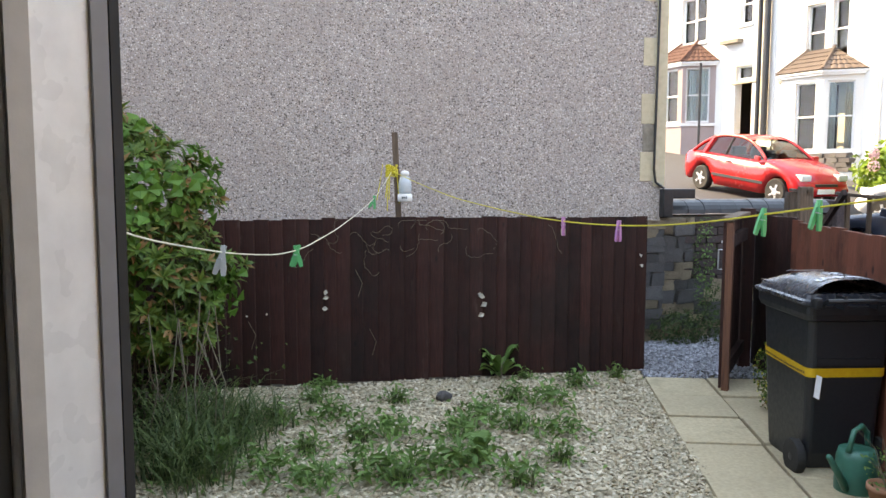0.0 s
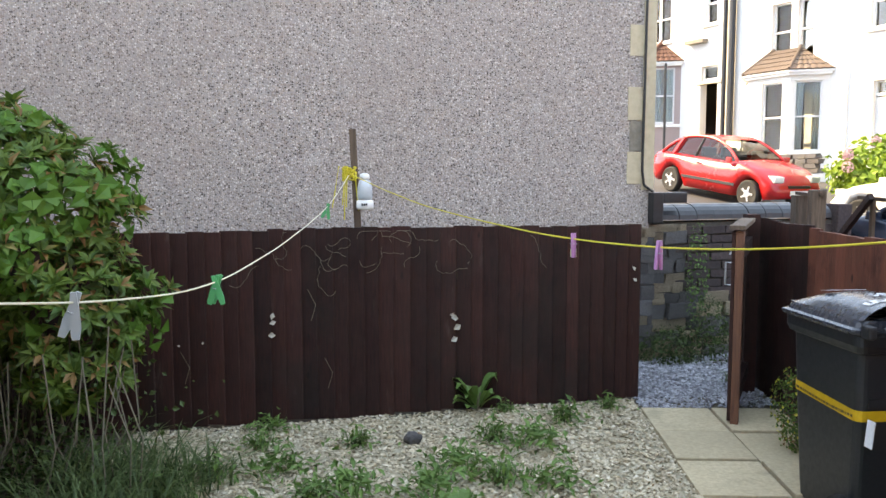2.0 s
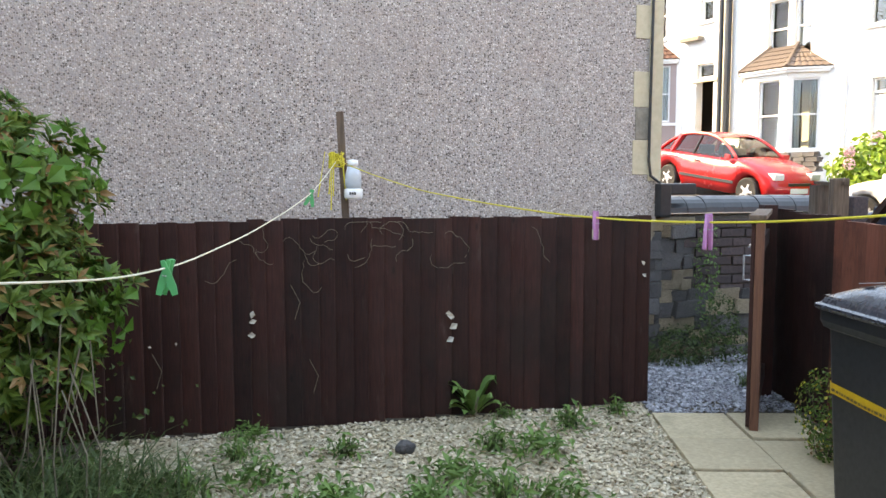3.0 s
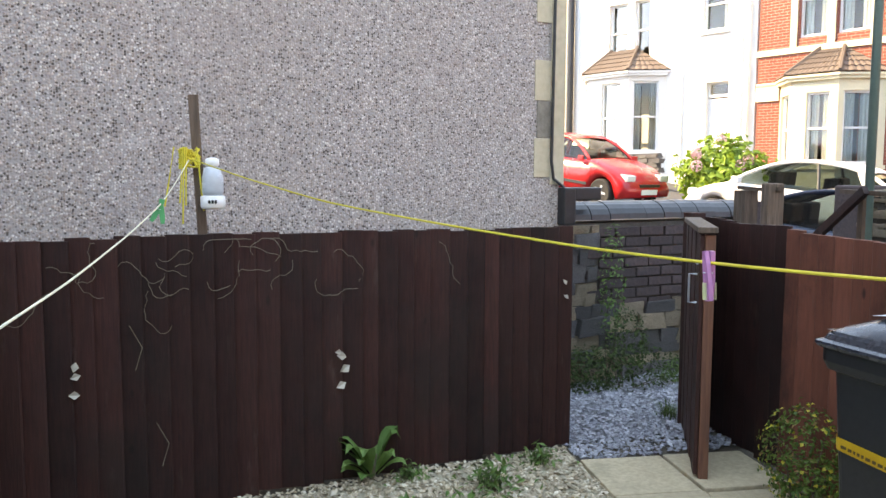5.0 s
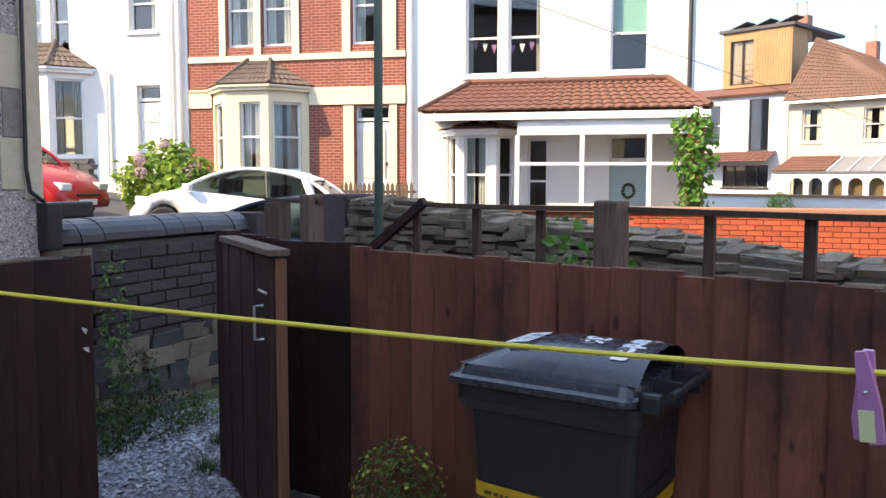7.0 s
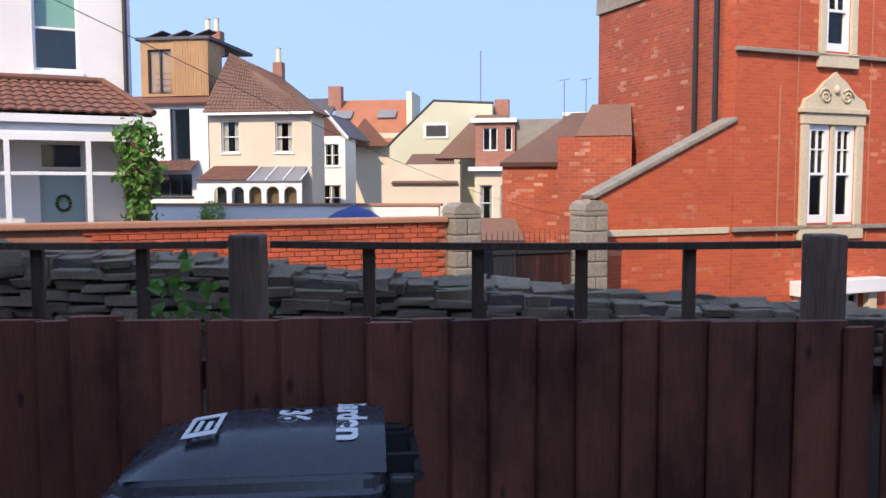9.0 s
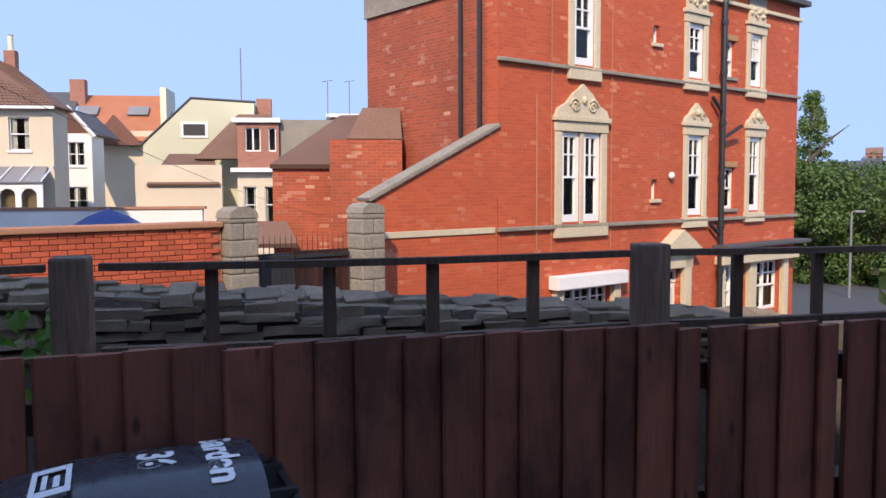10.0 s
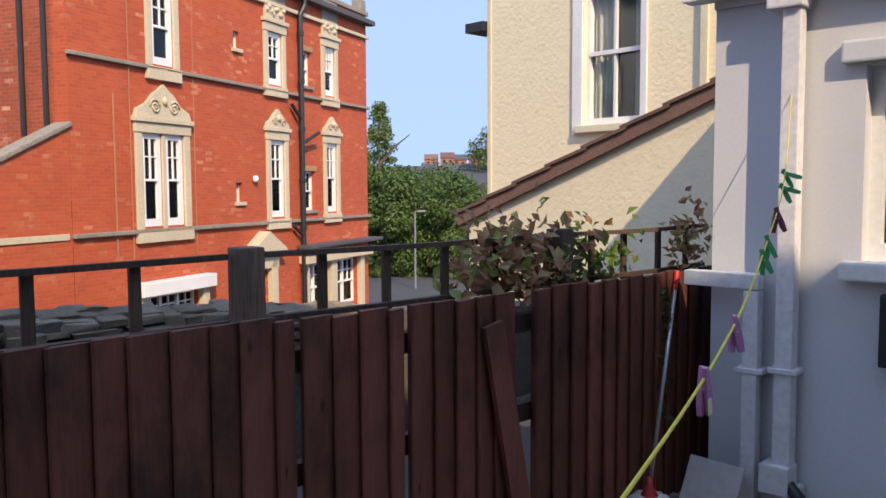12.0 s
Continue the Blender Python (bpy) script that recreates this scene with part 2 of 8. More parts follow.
M_SLAB = surface("paving_slab", (0.51, 0.41, 0.27), (0.38, 0.305, 0.2), 0.9, 1.0, 45, bumpy=0.4, dist=0.003, vary=0.12, dirt=(0.16, 0.15, 0.1), dirt_lo=0.58)
M_STONE = surface("rubble_stone", (0.165, 0.155, 0.15), (0.07, 0.066, 0.068), 0.92, 4, 22, bumpy=1.0, dist=0.012, vary=0.35, dirt=(0.11, 0.12, 0.08), dirt_lo=0.58)
M_STONE_DARK = surface("dark_rubble_stone", (0.52, 0.4, 0.28), (0.26, 0.195, 0.135), 0.92, 5, 18, bumpy=1.0, dist=0.03, vary=0.22, dirt=(0.13, 0.11, 0.075), dirt_lo=0.6)
M_MORTAR = surface("lime_mortar", (0.12, 0.105, 0.09), (0.07, 0.06, 0.052), 0.95, 2, 50, bumpy=0.5, dist=0.006)
M_DKBRICK = surface("dark_purple_brick", (0.085, 0.054, 0.052), (0.038, 0.027, 0.028), 0.85, 2.5, 40, bumpy=0.7, dist=0.006, vary=0.22)
M_COPING = surface("black_glazed_coping", (0.03, 0.033, 0.038), (0.016, 0.018, 0.021), 0.38, 2, 18, bumpy=0.3, dist=0.004, vary=0.15)
M_REDBRICK = brick_mat("red_brick", (0.53, 0.095, 0.036), (0.4, 0.066, 0.028), (0.46, 0.115, 0.05), pale=(0.62, 0.22, 0.12))
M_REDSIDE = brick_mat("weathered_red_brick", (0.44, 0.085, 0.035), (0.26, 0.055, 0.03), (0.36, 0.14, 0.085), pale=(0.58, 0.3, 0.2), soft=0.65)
M_TERRBRICK = brick_mat("terrace_brick", (0.28, 0.066, 0.042), (0.2, 0.05, 0.035), (0.5, 0.33, 0.26), joint=0.007)
M_FARBRICK = brick_mat("far_brick", (0.36, 0.14, 0.09), (0.27, 0.1, 0.07), (0.38, 0.25, 0.19))
M_BATHSTONE = surface("bath_stone", (0.60, 0.51, 0.36), (0.5, 0.42, 0.29), 0.85, 0.8, 18, bumpy=0.3, dist=0.005, dirt=(0.33, 0.29, 0.22), dirt_lo=0.64)
M_GREYSTONE = surface("grey_dressed_stone", (0.31, 0.275, 0.22), (0.2, 0.175, 0.14), 0.9, 1.5, 20, bumpy=0.5, dist=0.008, dirt=(0.12, 0.115, 0.1), dirt_lo=0.58)
M_WHITEWALL = surface("white_rendered_wall", (0.76, 0.74, 0.70), (0.7, 0.68, 0.64), 0.85, 0.5, 30, bumpy=0.25, dist=0.006, dirt=(0.62, 0.6, 0.56), dirt_lo=0.66)
M_CREAMWALL = roughcast_mat("cream_roughcast", (0.8, 0.69, 0.47), 22, 0.011)
M_FARCREAM = surface("far_cream_render", (0.62, 0.53, 0.4), (0.56, 0.47, 0.35), 0.85, 0.4, 20, bumpy=0.2)
M_FARGREEN = surface("far_pale_render", (0.56, 0.55, 0.4), (0.48, 0.47, 0.34), 0.85, 0.4, 20, bumpy=0.2)
M_GREYWALL = surface("grey_painted_wall", (0.6, 0.61, 0.63), (0.56, 0.57, 0.59), 0.8, 0.5, 60, bumpy=0.25, dist=0.003, dirt=(0.4, 0.41, 0.42), dirt_lo=0.68)
M_WHITE = plain("white_gloss_paint", (0.80, 0.80, 0.78), 0.4)
M_UPVC = plain("white_plastic_frame", (0.82, 0.83, 0.83), 0.3)
M_PIPEWHITE = plain("white_plastic_pipe", (0.74, 0.73, 0.74), 0.35, amt=0.2)
M_CREAMPAINT = plain("cream_paint", (0.72, 0.64, 0.45), 0.6)
M_BLACK = plain("black_plastic", (0.022, 0.023, 0.025), 0.45, amt=0.3)
M_BLACKIRON = plain("black_iron", (0.028, 0.028, 0.03), 0.5, amt=0.3)
M_BIN = surface("grey_black_bin_plastic", (0.020, 0.022, 0.026), (0.014, 0.016, 0.019), 0.42, 1.5, 60, bumpy=0.15, dist=0.001)
M_BINLID = surface("scuffed_bin_lid", (0.035, 0.042, 0.055), (0.025, 0.03, 0.04), 0.27, 3, 40, bumpy=0.15, dist=0.001)
M_RUBBER = plain("rubber", (0.018, 0.018, 0.018), 0.8)
M_TAPE = surface("yellow_tape", (0.70, 0.42, 0.03), (0.6, 0.33, 0.02), 0.45, 3, 30, bumpy=0.1)
M_TAPE_INK = plain("tape_print", (0.12, 0.07, 0.02), 0.5)
M_PAINTMARK = surface("white_brush_paint", (0.75, 0.76, 0.78), (0.6, 0.62, 0.65), 0.6, 3, 90)
M_GREENCAN = plain("green_plastic", (0.012, 0.16, 0.115), 0.4, amt=0.2)
M_PEGGREEN = plain("green_peg_plastic", (0.03, 0.42, 0.16), 0.4)
M_PEGPINK = plain("pink_peg_plastic", (0.5, 0.2, 0.42), 0.4)
M_PEGPALE = plain("pale_peg_plastic", (0.68, 0.72, 0.4), 0.4)
M_PEGGREY = plain("grey_peg_plastic", (0.42, 0.46, 0.46), 0.4)
M_PEGMAROON = plain("maroon_peg_plastic", (0.2, 0.03, 0.09), 0.4)
M_CORD_Y = plain("yellow_cord", (0.72, 0.58, 0.06), 0.6)
M_CORD_W = plain("faded_pale_cord", (0.74, 0.72, 0.55), 0.6)
M_GLASS = glass_mat("window_glass")
M_CARGLASS = glass_mat("car_glass", (0.3, 0.36, 0.36))
# near-black colour that stands in for the shade of rooms behind windows
M_DARKROOM = surface("unlit_room_dark", (0.06, 0.055, 0.05), None, 0.9)
M_CURTAIN = surface("pale_curtain", (0.62, 0.6, 0.55), (0.5, 0.48, 0.44), 0.9, 1, 30)
M_GREENBLIND = surface("green_blind", (0.25, 0.55, 0.45), None, 0.8)
M_ROOFGREY = surface("grey_brown_roof_tile", (0.17, 0.125, 0.1), (0.11, 0.08, 0.064), 0.85, 0.7, 30, bumpy=0.4, vary=0.2)
M_ROOFBROWN = surface("brown_roof_tile", (0.21, 0.115, 0.08), (0.14, 0.075, 0.055), 0.85, 0.7, 30, bumpy=0.4, vary=0.2)
M_ROOFRED = surface("red_roof_tile", (0.18, 0.072, 0.047), (0.105, 0.046, 0.033), 0.8, 0.9, 30, bumpy=0.4, vary=0.25)
M_ROOFDARK = surface("slate_roof", (0.09, 0.085, 0.09), (0.06, 0.058, 0.062), 0.7, 0.7, 30, bumpy=0.4)
M_ROOFORANGE = surface("orange_roof_tile", (0.42, 0.15, 0.07), (0.33, 0.11, 0.055), 0.8, 0.9, 30, bumpy=0.4)
M_CEDAR = surface("cedar_cladding", (0.46, 0.26, 0.12), (0.34, 0.18, 0.08), 0.7, 1, 10, (8, 8, 0.7), 0.3)
M_LEAD = plain("grey_lead", (0.2, 0.2, 0.21), 0.6)
M_TEALDOOR = plain("pale_teal_door_paint", (0.36, 0.5, 0.5), 0.45)
M_REDCAR = surface("red_car_paint", (0.50, 0.02, 0.025), (0.44, 0.017, 0.022), 0.22, 2, 5, bumpy=0)
M_WHITECAR = surface("white_car_paint", (0.80, 0.81, 0.82), (0.76, 0.77, 0.78), 0.22, 2, 5, bumpy=0)
M_DARKCAR = surface("dark_blue_car_paint", (0.02, 0.03, 0.05), (0.015, 0.022, 0.04), 0.2, 2, 5, bumpy=0)
M_ALLOY = plain("wheel_alloy", (0.6, 0.6, 0.62), 0.3, 0.8)
M_LAMPGLASS = plain("car_lamp_glass", (0.6, 0.62, 0.62), 0.1)
M_REDLAMP = plain("red_lamp_glass", (0.4, 0.02, 0.02), 0.2)
M_GREENPOLE = plain("green_painted_steel", (0.12, 0.19, 0.16), 0.55)
M_LEAF = leaf_mat("glossy_leaf", (0.048, 0.115, 0.024), (0.165, 0.265, 0.05), (0.32, 0.17, 0.07))
M_LEAF_VINE = leaf_mat("vine_leaf", (0.055, 0.17, 0.025), (0.12, 0.28, 0.05))
M_WEED = leaf_mat("weed_leaf", (0.075, 0.17, 0.045), (0.17, 0.3, 0.085))
M_GRASS = leaf_mat("grass_blade", (0.045, 0.09, 0.032), (0.14, 0.2, 0.075))
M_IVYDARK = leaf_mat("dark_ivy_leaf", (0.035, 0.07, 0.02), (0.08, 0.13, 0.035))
M_TREE = leaf_mat("tree_leaf", (0.05, 0.1, 0.025), (0.11, 0.18, 0.045))
M_TREE2 = leaf_mat("light_tree_leaf", (0.075, 0.13, 0.035), (0.15, 0.22, 0.06))
M_HYDRANGEA = leaf_mat("hydrangea_leaf", (0.11, 0.2, 0.03), (0.26, 0.4, 0.06))
M_CREEPER = leaf_mat("russet_creeper_leaf", (0.36, 0.15, 0.09), (0.42, 0.36, 0.16), (0.28, 0.38, 0.1))
M_DRYLEAF = leaf_mat("dry_pale_leaf", (0.5, 0.45, 0.36), (0.62, 0.57, 0.48))
M_PETAL = leaf_mat("pink_petal", (0.6, 0.34, 0.4), (0.72, 0.5, 0.52))
M_YELLOWFL = leaf_mat("yellow_petal", (0.6, 0.52, 0.06), (0.7, 0.6, 0.12))
M_STEM = surface("dry_stem", (0.2, 0.17, 0.12), (0.12, 0.1, 0.07), 0.9, 2, 30)
M_BARK = surface("bark", (0.13, 0.1, 0.075), (0.08, 0.06, 0.045), 0.95, 2, 25, bumpy=0.7, dist=0.01)
M_MOP = surface("white_mop_cotton", (0.7, 0.68, 0.64), (0.55, 0.53, 0.5), 0.95, 3, 60)
M_STEEL = plain("grey_metal_tube", (0.5, 0.52, 0.54), 0.35, 0.6)
M_REDPLASTIC = plain("red_plastic", (0.55, 0.03, 0.03), 0.4)
M_BLUE = plain("blue_cloth", (0.04, 0.07, 0.22), 0.8)
M_TERRACOTTA = surface("terracotta", (0.42, 0.2, 0.12), (0.33, 0.15, 0.09), 0.85, 2, 30)
M_BOARD = surface("pale_grey_board", (0.48, 0.45, 0.41), (0.4, 0.37, 0.34), 0.8, 1, 20)


# ---- building blocks ----
def thing(name, label, category, m=None, group="", kind=""):
    ob = new(name)
    ob.empty_display_size = 0.1
    ob.matrix_world = m or Matrix.Identity(4)
    return tagged(ob, label, category, group, kind)


def finish(bm, name, mat, smooth=False, weld=False):
    if weld:
        bmesh.ops.remove_doubles(bm, verts=bm.verts, dist=1e-5)
    bmesh.ops.recalc_face_normals(bm, faces=bm.faces)
    me = bpy.data.meshes.new(name)
    bm.to_mesh(me)
    bm.free()
    me.materials.append(mat)
    if smooth:
        me.polygons.foreach_set("use_smooth", [True] * len(me.polygons))
    return me


def part(name, bm, mat, parent=None, label="", smooth=False, weld=False):
    ob = new(name, finish(bm, name, mat, smooth, weld))
    ob.parent = parent
    return tagged(ob, label)


def single(name, bm, mat, label, category, m=None, group="", kind="", smooth=False):
    ob = part(name, bm, mat, None, "", smooth)
    if m:
        ob.matrix_world = m
    return tagged(ob, label, category, group, kind)


def raw(name, verts, faces, mat, parent=None, label=""):
    me = bpy.data.meshes.new(name)
    me.from_pydata(verts, [], faces)
    me.materials.append(mat)
    ob = new(name, me)
    ob.parent = parent
    return tagged(ob, label)


def B():
    return bmesh.new()


def box(bm, x0, x1, y0, y1, z0, z1, m=None, bevel=0.0):
    vs = [bm.verts.new((x, y, z)) for x in (x0, x1) for y in (y0, y1) for z in (z0, z1)]
    fs = [bm.faces.new([vs[i] for i in f]) for f in ((0, 1, 3, 2), (4, 6, 7, 5), (0, 4, 5, 1), (2, 3, 7, 6), (0, 2, 6, 4), (1, 5, 7, 3))]
    if bevel:
        es = {e for f in fs for e in f.edges}
        r = bmesh.ops.bevel(bm, geom=list(es), offset=bevel, segments=2, profile=0.6, affect="EDGES")
        vs = list({v for f in r["faces"] for v in f.verts} | {v for v in vs if v.is_valid})
    if m:
        bmesh.ops.transform(bm, matrix=m, verts=vs)
    return vs


def prism(bm, poly, a0, a1, axis="y"):
    """Extrudes a closed outline: (x, z) along y, (y, z) along x or (x, y) along z."""
    def at(p, a):
        return {"y": (p[0], a, p[1]), "x": (a, p[0], p[1]), "z": (p[0], p[1], a)}[axis]
    lo = [bm.verts.new(at(p, a0)) for p in poly]
    hi = [bm.verts.new(at(p, a1)) for p in poly]
    n = len(poly)
    bm.faces.new(lo)
    bm.faces.new(list(reversed(hi)))
    for i in range(n):
        bm.faces.new((lo[i], lo[(i + 1) % n], hi[(i + 1) % n], hi[i]))
    return lo + hi


def tube(bm, pts, r, seg=8, r_end=None, caps=True):
    pts = [Vector(p) for p in pts]
    rings, up = [], Vector((0, 0, 1))
    for i, p in enumerate(pts):
        d = (pts[min(i + 1, len(pts) - 1)] - pts[max(i - 1, 0)]).normalized()
        a = d.cross(up if abs(d.z) < 0.95 else Vector((1, 0, 0))).normalized()
        b = d.cross(a)
        rr = r if r_end is None else r + (r_end - r) * i / max(1, len(pts) - 1)
        rings.append([bm.verts.new(p + (a * math.cos(2 * math.pi * k / seg) + b * math.sin(2 * math.pi * k / seg)) * rr) for k in range(seg)])
    for q, w in zip(rings, rings[1:]):
        for k in range(seg):
            bm.faces.new((q[k], q[(k + 1) % seg], w[(k + 1) % seg], w[k]))
    if caps:
        bm.faces.new(rings[0])
        bm.faces.new(list(reversed(rings[-1])))


def lathe(bm, profile, seg=20, m=None, closed=True):
    rings = [[bm.verts.new((r * math.cos(2 * math.pi * k / seg), r * math.sin(2 * math.pi * k / seg), z)) for k in range(seg)] for r, z in profile]
    for q, w in zip(rings, rings[1:]):
        for k in range(seg):
            bm.faces.new((q[k], q[(k + 1) % seg], w[(k + 1) % seg], w[k]))
    if closed:
        bm.faces.new(rings[0])
        bm.faces.new(list(reversed(rings[-1])))
    if m:
        bmesh.ops.transform(bm, matrix=m, verts=[v for r in rings for v in r])


def wall_holes(bm, s0, s1, z0, z1, th, holes, d0=0.0):
    """An upright wall from d0 to d0+th with rectangular openings (s0, s1, z0, z1) right through it."""
    ss = sorted({s0, s1, *[h[0] for h in holes], *[h[1] for h in holes]})
    zz = sorted({z0, z1, *[h[2] for h in holes], *[h[3] for h in holes]})

    def solid(a, b, c, d):
        x, z = (a + b) / 2, (c + d) / 2
        return not any(h[0] < x < h[1] and h[2] < z < h[3] for h in holes)

    def quad(*p):
        bm.faces.new([bm.verts.new(q) for q in p])
    for a, b in zip(ss, ss[1:]):
        for c, d in zip(zz, zz[1:]):
            if solid(a, b, c, d):
                for y in (d0, d0 + th):
                    quad((a, y, c), (b, y, c), (b, y, d), (a, y, d))
    for a, b, c, d in [(s0, s1, z0, z1), *[h[:4] for h in holes]]:
        e = d0 + th
        quad((a, d0, c), (a, e, c), (a, e, d), (a, d0, d))
        quad((b, d0, c), (b, e, c), (b, e, d), (b, d0, d))
        quad((a, d0, c), (b, d0, c), (b, e, c), (a, e, c))
        quad((a, d0, d), (b, d0, d), (b, e, d), (a, e, d))


def facing(nx, ny, c):
    """Frame of an upright plane: x along it to the right of one who looks at it, y into it, z up."""
    k = math.hypot(nx, ny)
    nx, ny = nx / k, ny / k
    return Matrix(((ny, nx, 0, nx * c), (-nx, ny, 0, ny * c), (0, 0, 1, 0), (0, 0, 0, 1)))


def curtain(parent, s0, s1, z0, z1, d, mat=None, waves=5):
    bm = B()
    n = waves * 6
    pr = [(s0 + (s1 - s0) * i / n, d + 0.02 * math.sin(i * 2 * math.pi / 6)) for i in range(n + 1)]
    lo = [bm.verts.new((x, y, z0)) for x, y in pr]
    hi = [bm.verts.new((x, y, z1)) for x, y in pr]
    for i in range(n):
        bm.faces.new((lo[i], lo[i + 1], hi[i + 1], hi[i]))
    return part("curtain", bm, mat or M_CURTAIN, parent)


def window(parent, s0, s1, z0, z1, d=0.1, cols=1, top_bars=(0, 0), sill=True, meet=0.5, frame_mat=None, curtains=(0.22, 0.22), blind=None, fw=0.055, sill_mat=None):
    """A sash window: frame, meeting rail, glazing bars in the upper sash, panes, sill and curtains."""
    fm = frame_mat or M_WHITE
    bm = B()
    box(bm, s0 + fw, s1 - fw, d, d + 0.08, z1 - fw, z1)
    win = part("window", bm, fm, parent)
    w = (s1 - s0) / cols
    members = [("frame_side", s0, s0 + fw, d, z0, z1), ("frame_side", s1 - fw, s1, d, z0, z1), ("bottom_rail", s0 + fw, s1 - fw, d, z0, z0 + fw * 1.4)]
    members += [("mullion", s0 + w * k - fw * 0.7, s0 + w * k + fw * 0.7, d - 0.01, z0 + fw * 1.4, z1 - fw) for k in range(1, cols)]
    for nm, a, b, y, c, e in members:
        bm = B()
        box(bm, a, b, y, d + 0.08, c, e)
        part(nm, bm, fm, win)
    zm = z0 + (z1 - z0) * meet
    if meet:
        bm = B()
        box(bm, s0 + fw, s1 - fw, d - 0.012, d + 0.05, zm - 0.025, zm + 0.025)
        part("meeting_rail", bm, fm, win)
    bx, bz = top_bars
    for c in range(cols):
        a, b = s0 + w * c + fw, s0 + w * (c + 1) - fw
        for i in range(1, bx + 1):
            x = a + (b - a) * i / (bx + 1)
            bm = B()
            box(bm, x - 0.015, x + 0.015, d + 0.01, d + 0.05, zm, z1 - fw)
            part("glazing_bar", bm, fm, win)
        for i in range(1, bz + 1):
            z = zm + (z1 - zm) * i / (bz + 1)
            bm = B()
            box(bm, a, b, d + 0.012, d + 0.048, z - 0.015, z + 0.015)
            part("glazing_bar", bm, fm, win)
    for c in range(cols):
        bm = B()
        a, b = s0 + w * c + fw * 0.7, s0 + w * (c + 1) - fw * 0.7
        box(bm, a, b, d + 0.055, d + 0.06, z0 + fw, z1 - fw * 0.7)
        p = part("pane", bm, M_GLASS, win)
        p.visible_shadow = False
    if sill:
        bm = B()
        box(bm, s0 - 0.08, s1 + 0.08, -0.07, d - 0.002, z0 - 0.09, z0 - 0.002, bevel=0.012)
        part("sill", bm, sill_mat or fm, win)
    for c in range(cols):
        a, b = s0 + w * c + fw, s0 + w * (c + 1) - fw
        if curtains[0]:
            curtain(win, a, a + (b - a) * curtains[0] * (1 if c == 0 else 0.8), z0 + 0.04, z1 - 0.04, d + 0.11, None, 3)
        if curtains[1]:
            curtain(win, b - (b - a) * curtains[1], b, z0 + 0.04, z1 - 0.04, d + 0.11, None, 3)
    if blind:
        bm = B()
        box(bm, s0 + fw, s1 - fw, d + 0.1, d + 0.104, z0 + (z1 - z0) * blind[1], z1 - 0.02)
        part("blind", bm, blind[0], win)
    return win


def shell(name, label, m, s0, s1, z0, z1, depth, wall_mat, holes, category="house", th=0.28, side_mat=None):
    """A hollow house: front wall with openings, side and back walls, inner floor and top, with room shade painted
    near-black inside.
    """
    h = thing(name, label, category, m)
    bm = B()
    wall_holes(bm, s0, s1, z0, z1, th, holes)
    part("wall", bm, wall_mat, h)
    for a, b in ((s0, s0 + th), (s1 - th, s1)):
        bm = B()
        box(bm, a, b, th, depth, z0, z1)
        part("wall", bm, side_mat or wall_mat, h)
    bm = B()
    box(bm, s0 + th, s1 - th, depth - th, depth, z0, z1)
    part("wall", bm, side_mat or wall_mat, h)
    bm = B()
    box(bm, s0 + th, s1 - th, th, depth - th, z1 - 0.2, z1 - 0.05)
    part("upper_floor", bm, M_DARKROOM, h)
    # dark panel behind the openings: the room's shade as colour
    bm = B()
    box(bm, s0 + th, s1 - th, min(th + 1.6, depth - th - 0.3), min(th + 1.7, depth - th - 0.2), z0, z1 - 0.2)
    part("room_shade_panel", bm, M_DARKROOM, h)
    return h


def tiled_slope(parent, a, b, c, d, mat, rows, cols, lift=0.03, name="roof_tile"):
    """A roof slope with overlapping rounded tiles; corners: eave left, eave right, top right, top left."""
    a, b, c, d = map(Vector, (a, b, c, d))
    nrm = (b - a).cross(d - a).normalized()
    verts, faces = [], []
    for i in range(rows):
        t0, t1 = i / rows, (i + 1) / rows + 0.12 / rows
        for j in range(cols):
            s0, s1 = j / cols, (j + 1) / cols
            k = len(verts)
            for t, up in ((t0, lift), (t1, lift * 0.2)):
                for s, hump in ((s0, 0.0), (s0 * 0.65 + s1 * 0.35, lift), (s0 * 0.3 + s1 * 0.7, lift * 0.9), (s1, 0.0)):
                    p = (a.lerp(b, s)).lerp(d.lerp(c, s), min(t, 1.0))
                    verts.append(p + nrm * (up + hump * 0.8))
            for q in range(3):
                faces.append((k + q, k + q + 1, k + q + 5, k + q + 4))
            for q in range(4):
                verts.append(verts[k + q] - nrm * lift)
            for q in range(3):
                faces.append((k + q + 1, k + q, k + 8 + q, k + 9 + q))
    return raw(name, verts, faces, mat, parent)


def slab_roof(parent, pts, mat, th=0.12, name="roof"):
    """A sloped slab under the given corners."""
    bm = B()
    p = [Vector(q) for q in pts]
    n = (p[1] - p[0]).cross(p[2] - p[0]).normalized()
    if n.z < 0:
        n = -n
    hi = [bm.verts.new(q) for q in p]
    lo = [bm.verts.new(q - n * th) for q in p]
    bm.faces.new(hi)
    bm.faces.new(list(reversed(lo)))
    k = len(p)
    for i in range(k):
        bm.faces.new((hi[i], hi[(i + 1) % k], lo[(i + 1) % k], lo[i]))
    return part(name, bm, mat, parent)


def strip(parent, name, s0, s1, z0, z1, d0, d1, mat, bevel=0.0, label=""):
    bm = B()
    box(bm, s0, s1, d0, d1, z0, z1, bevel=bevel)
    return part(name, bm, mat, parent, label)


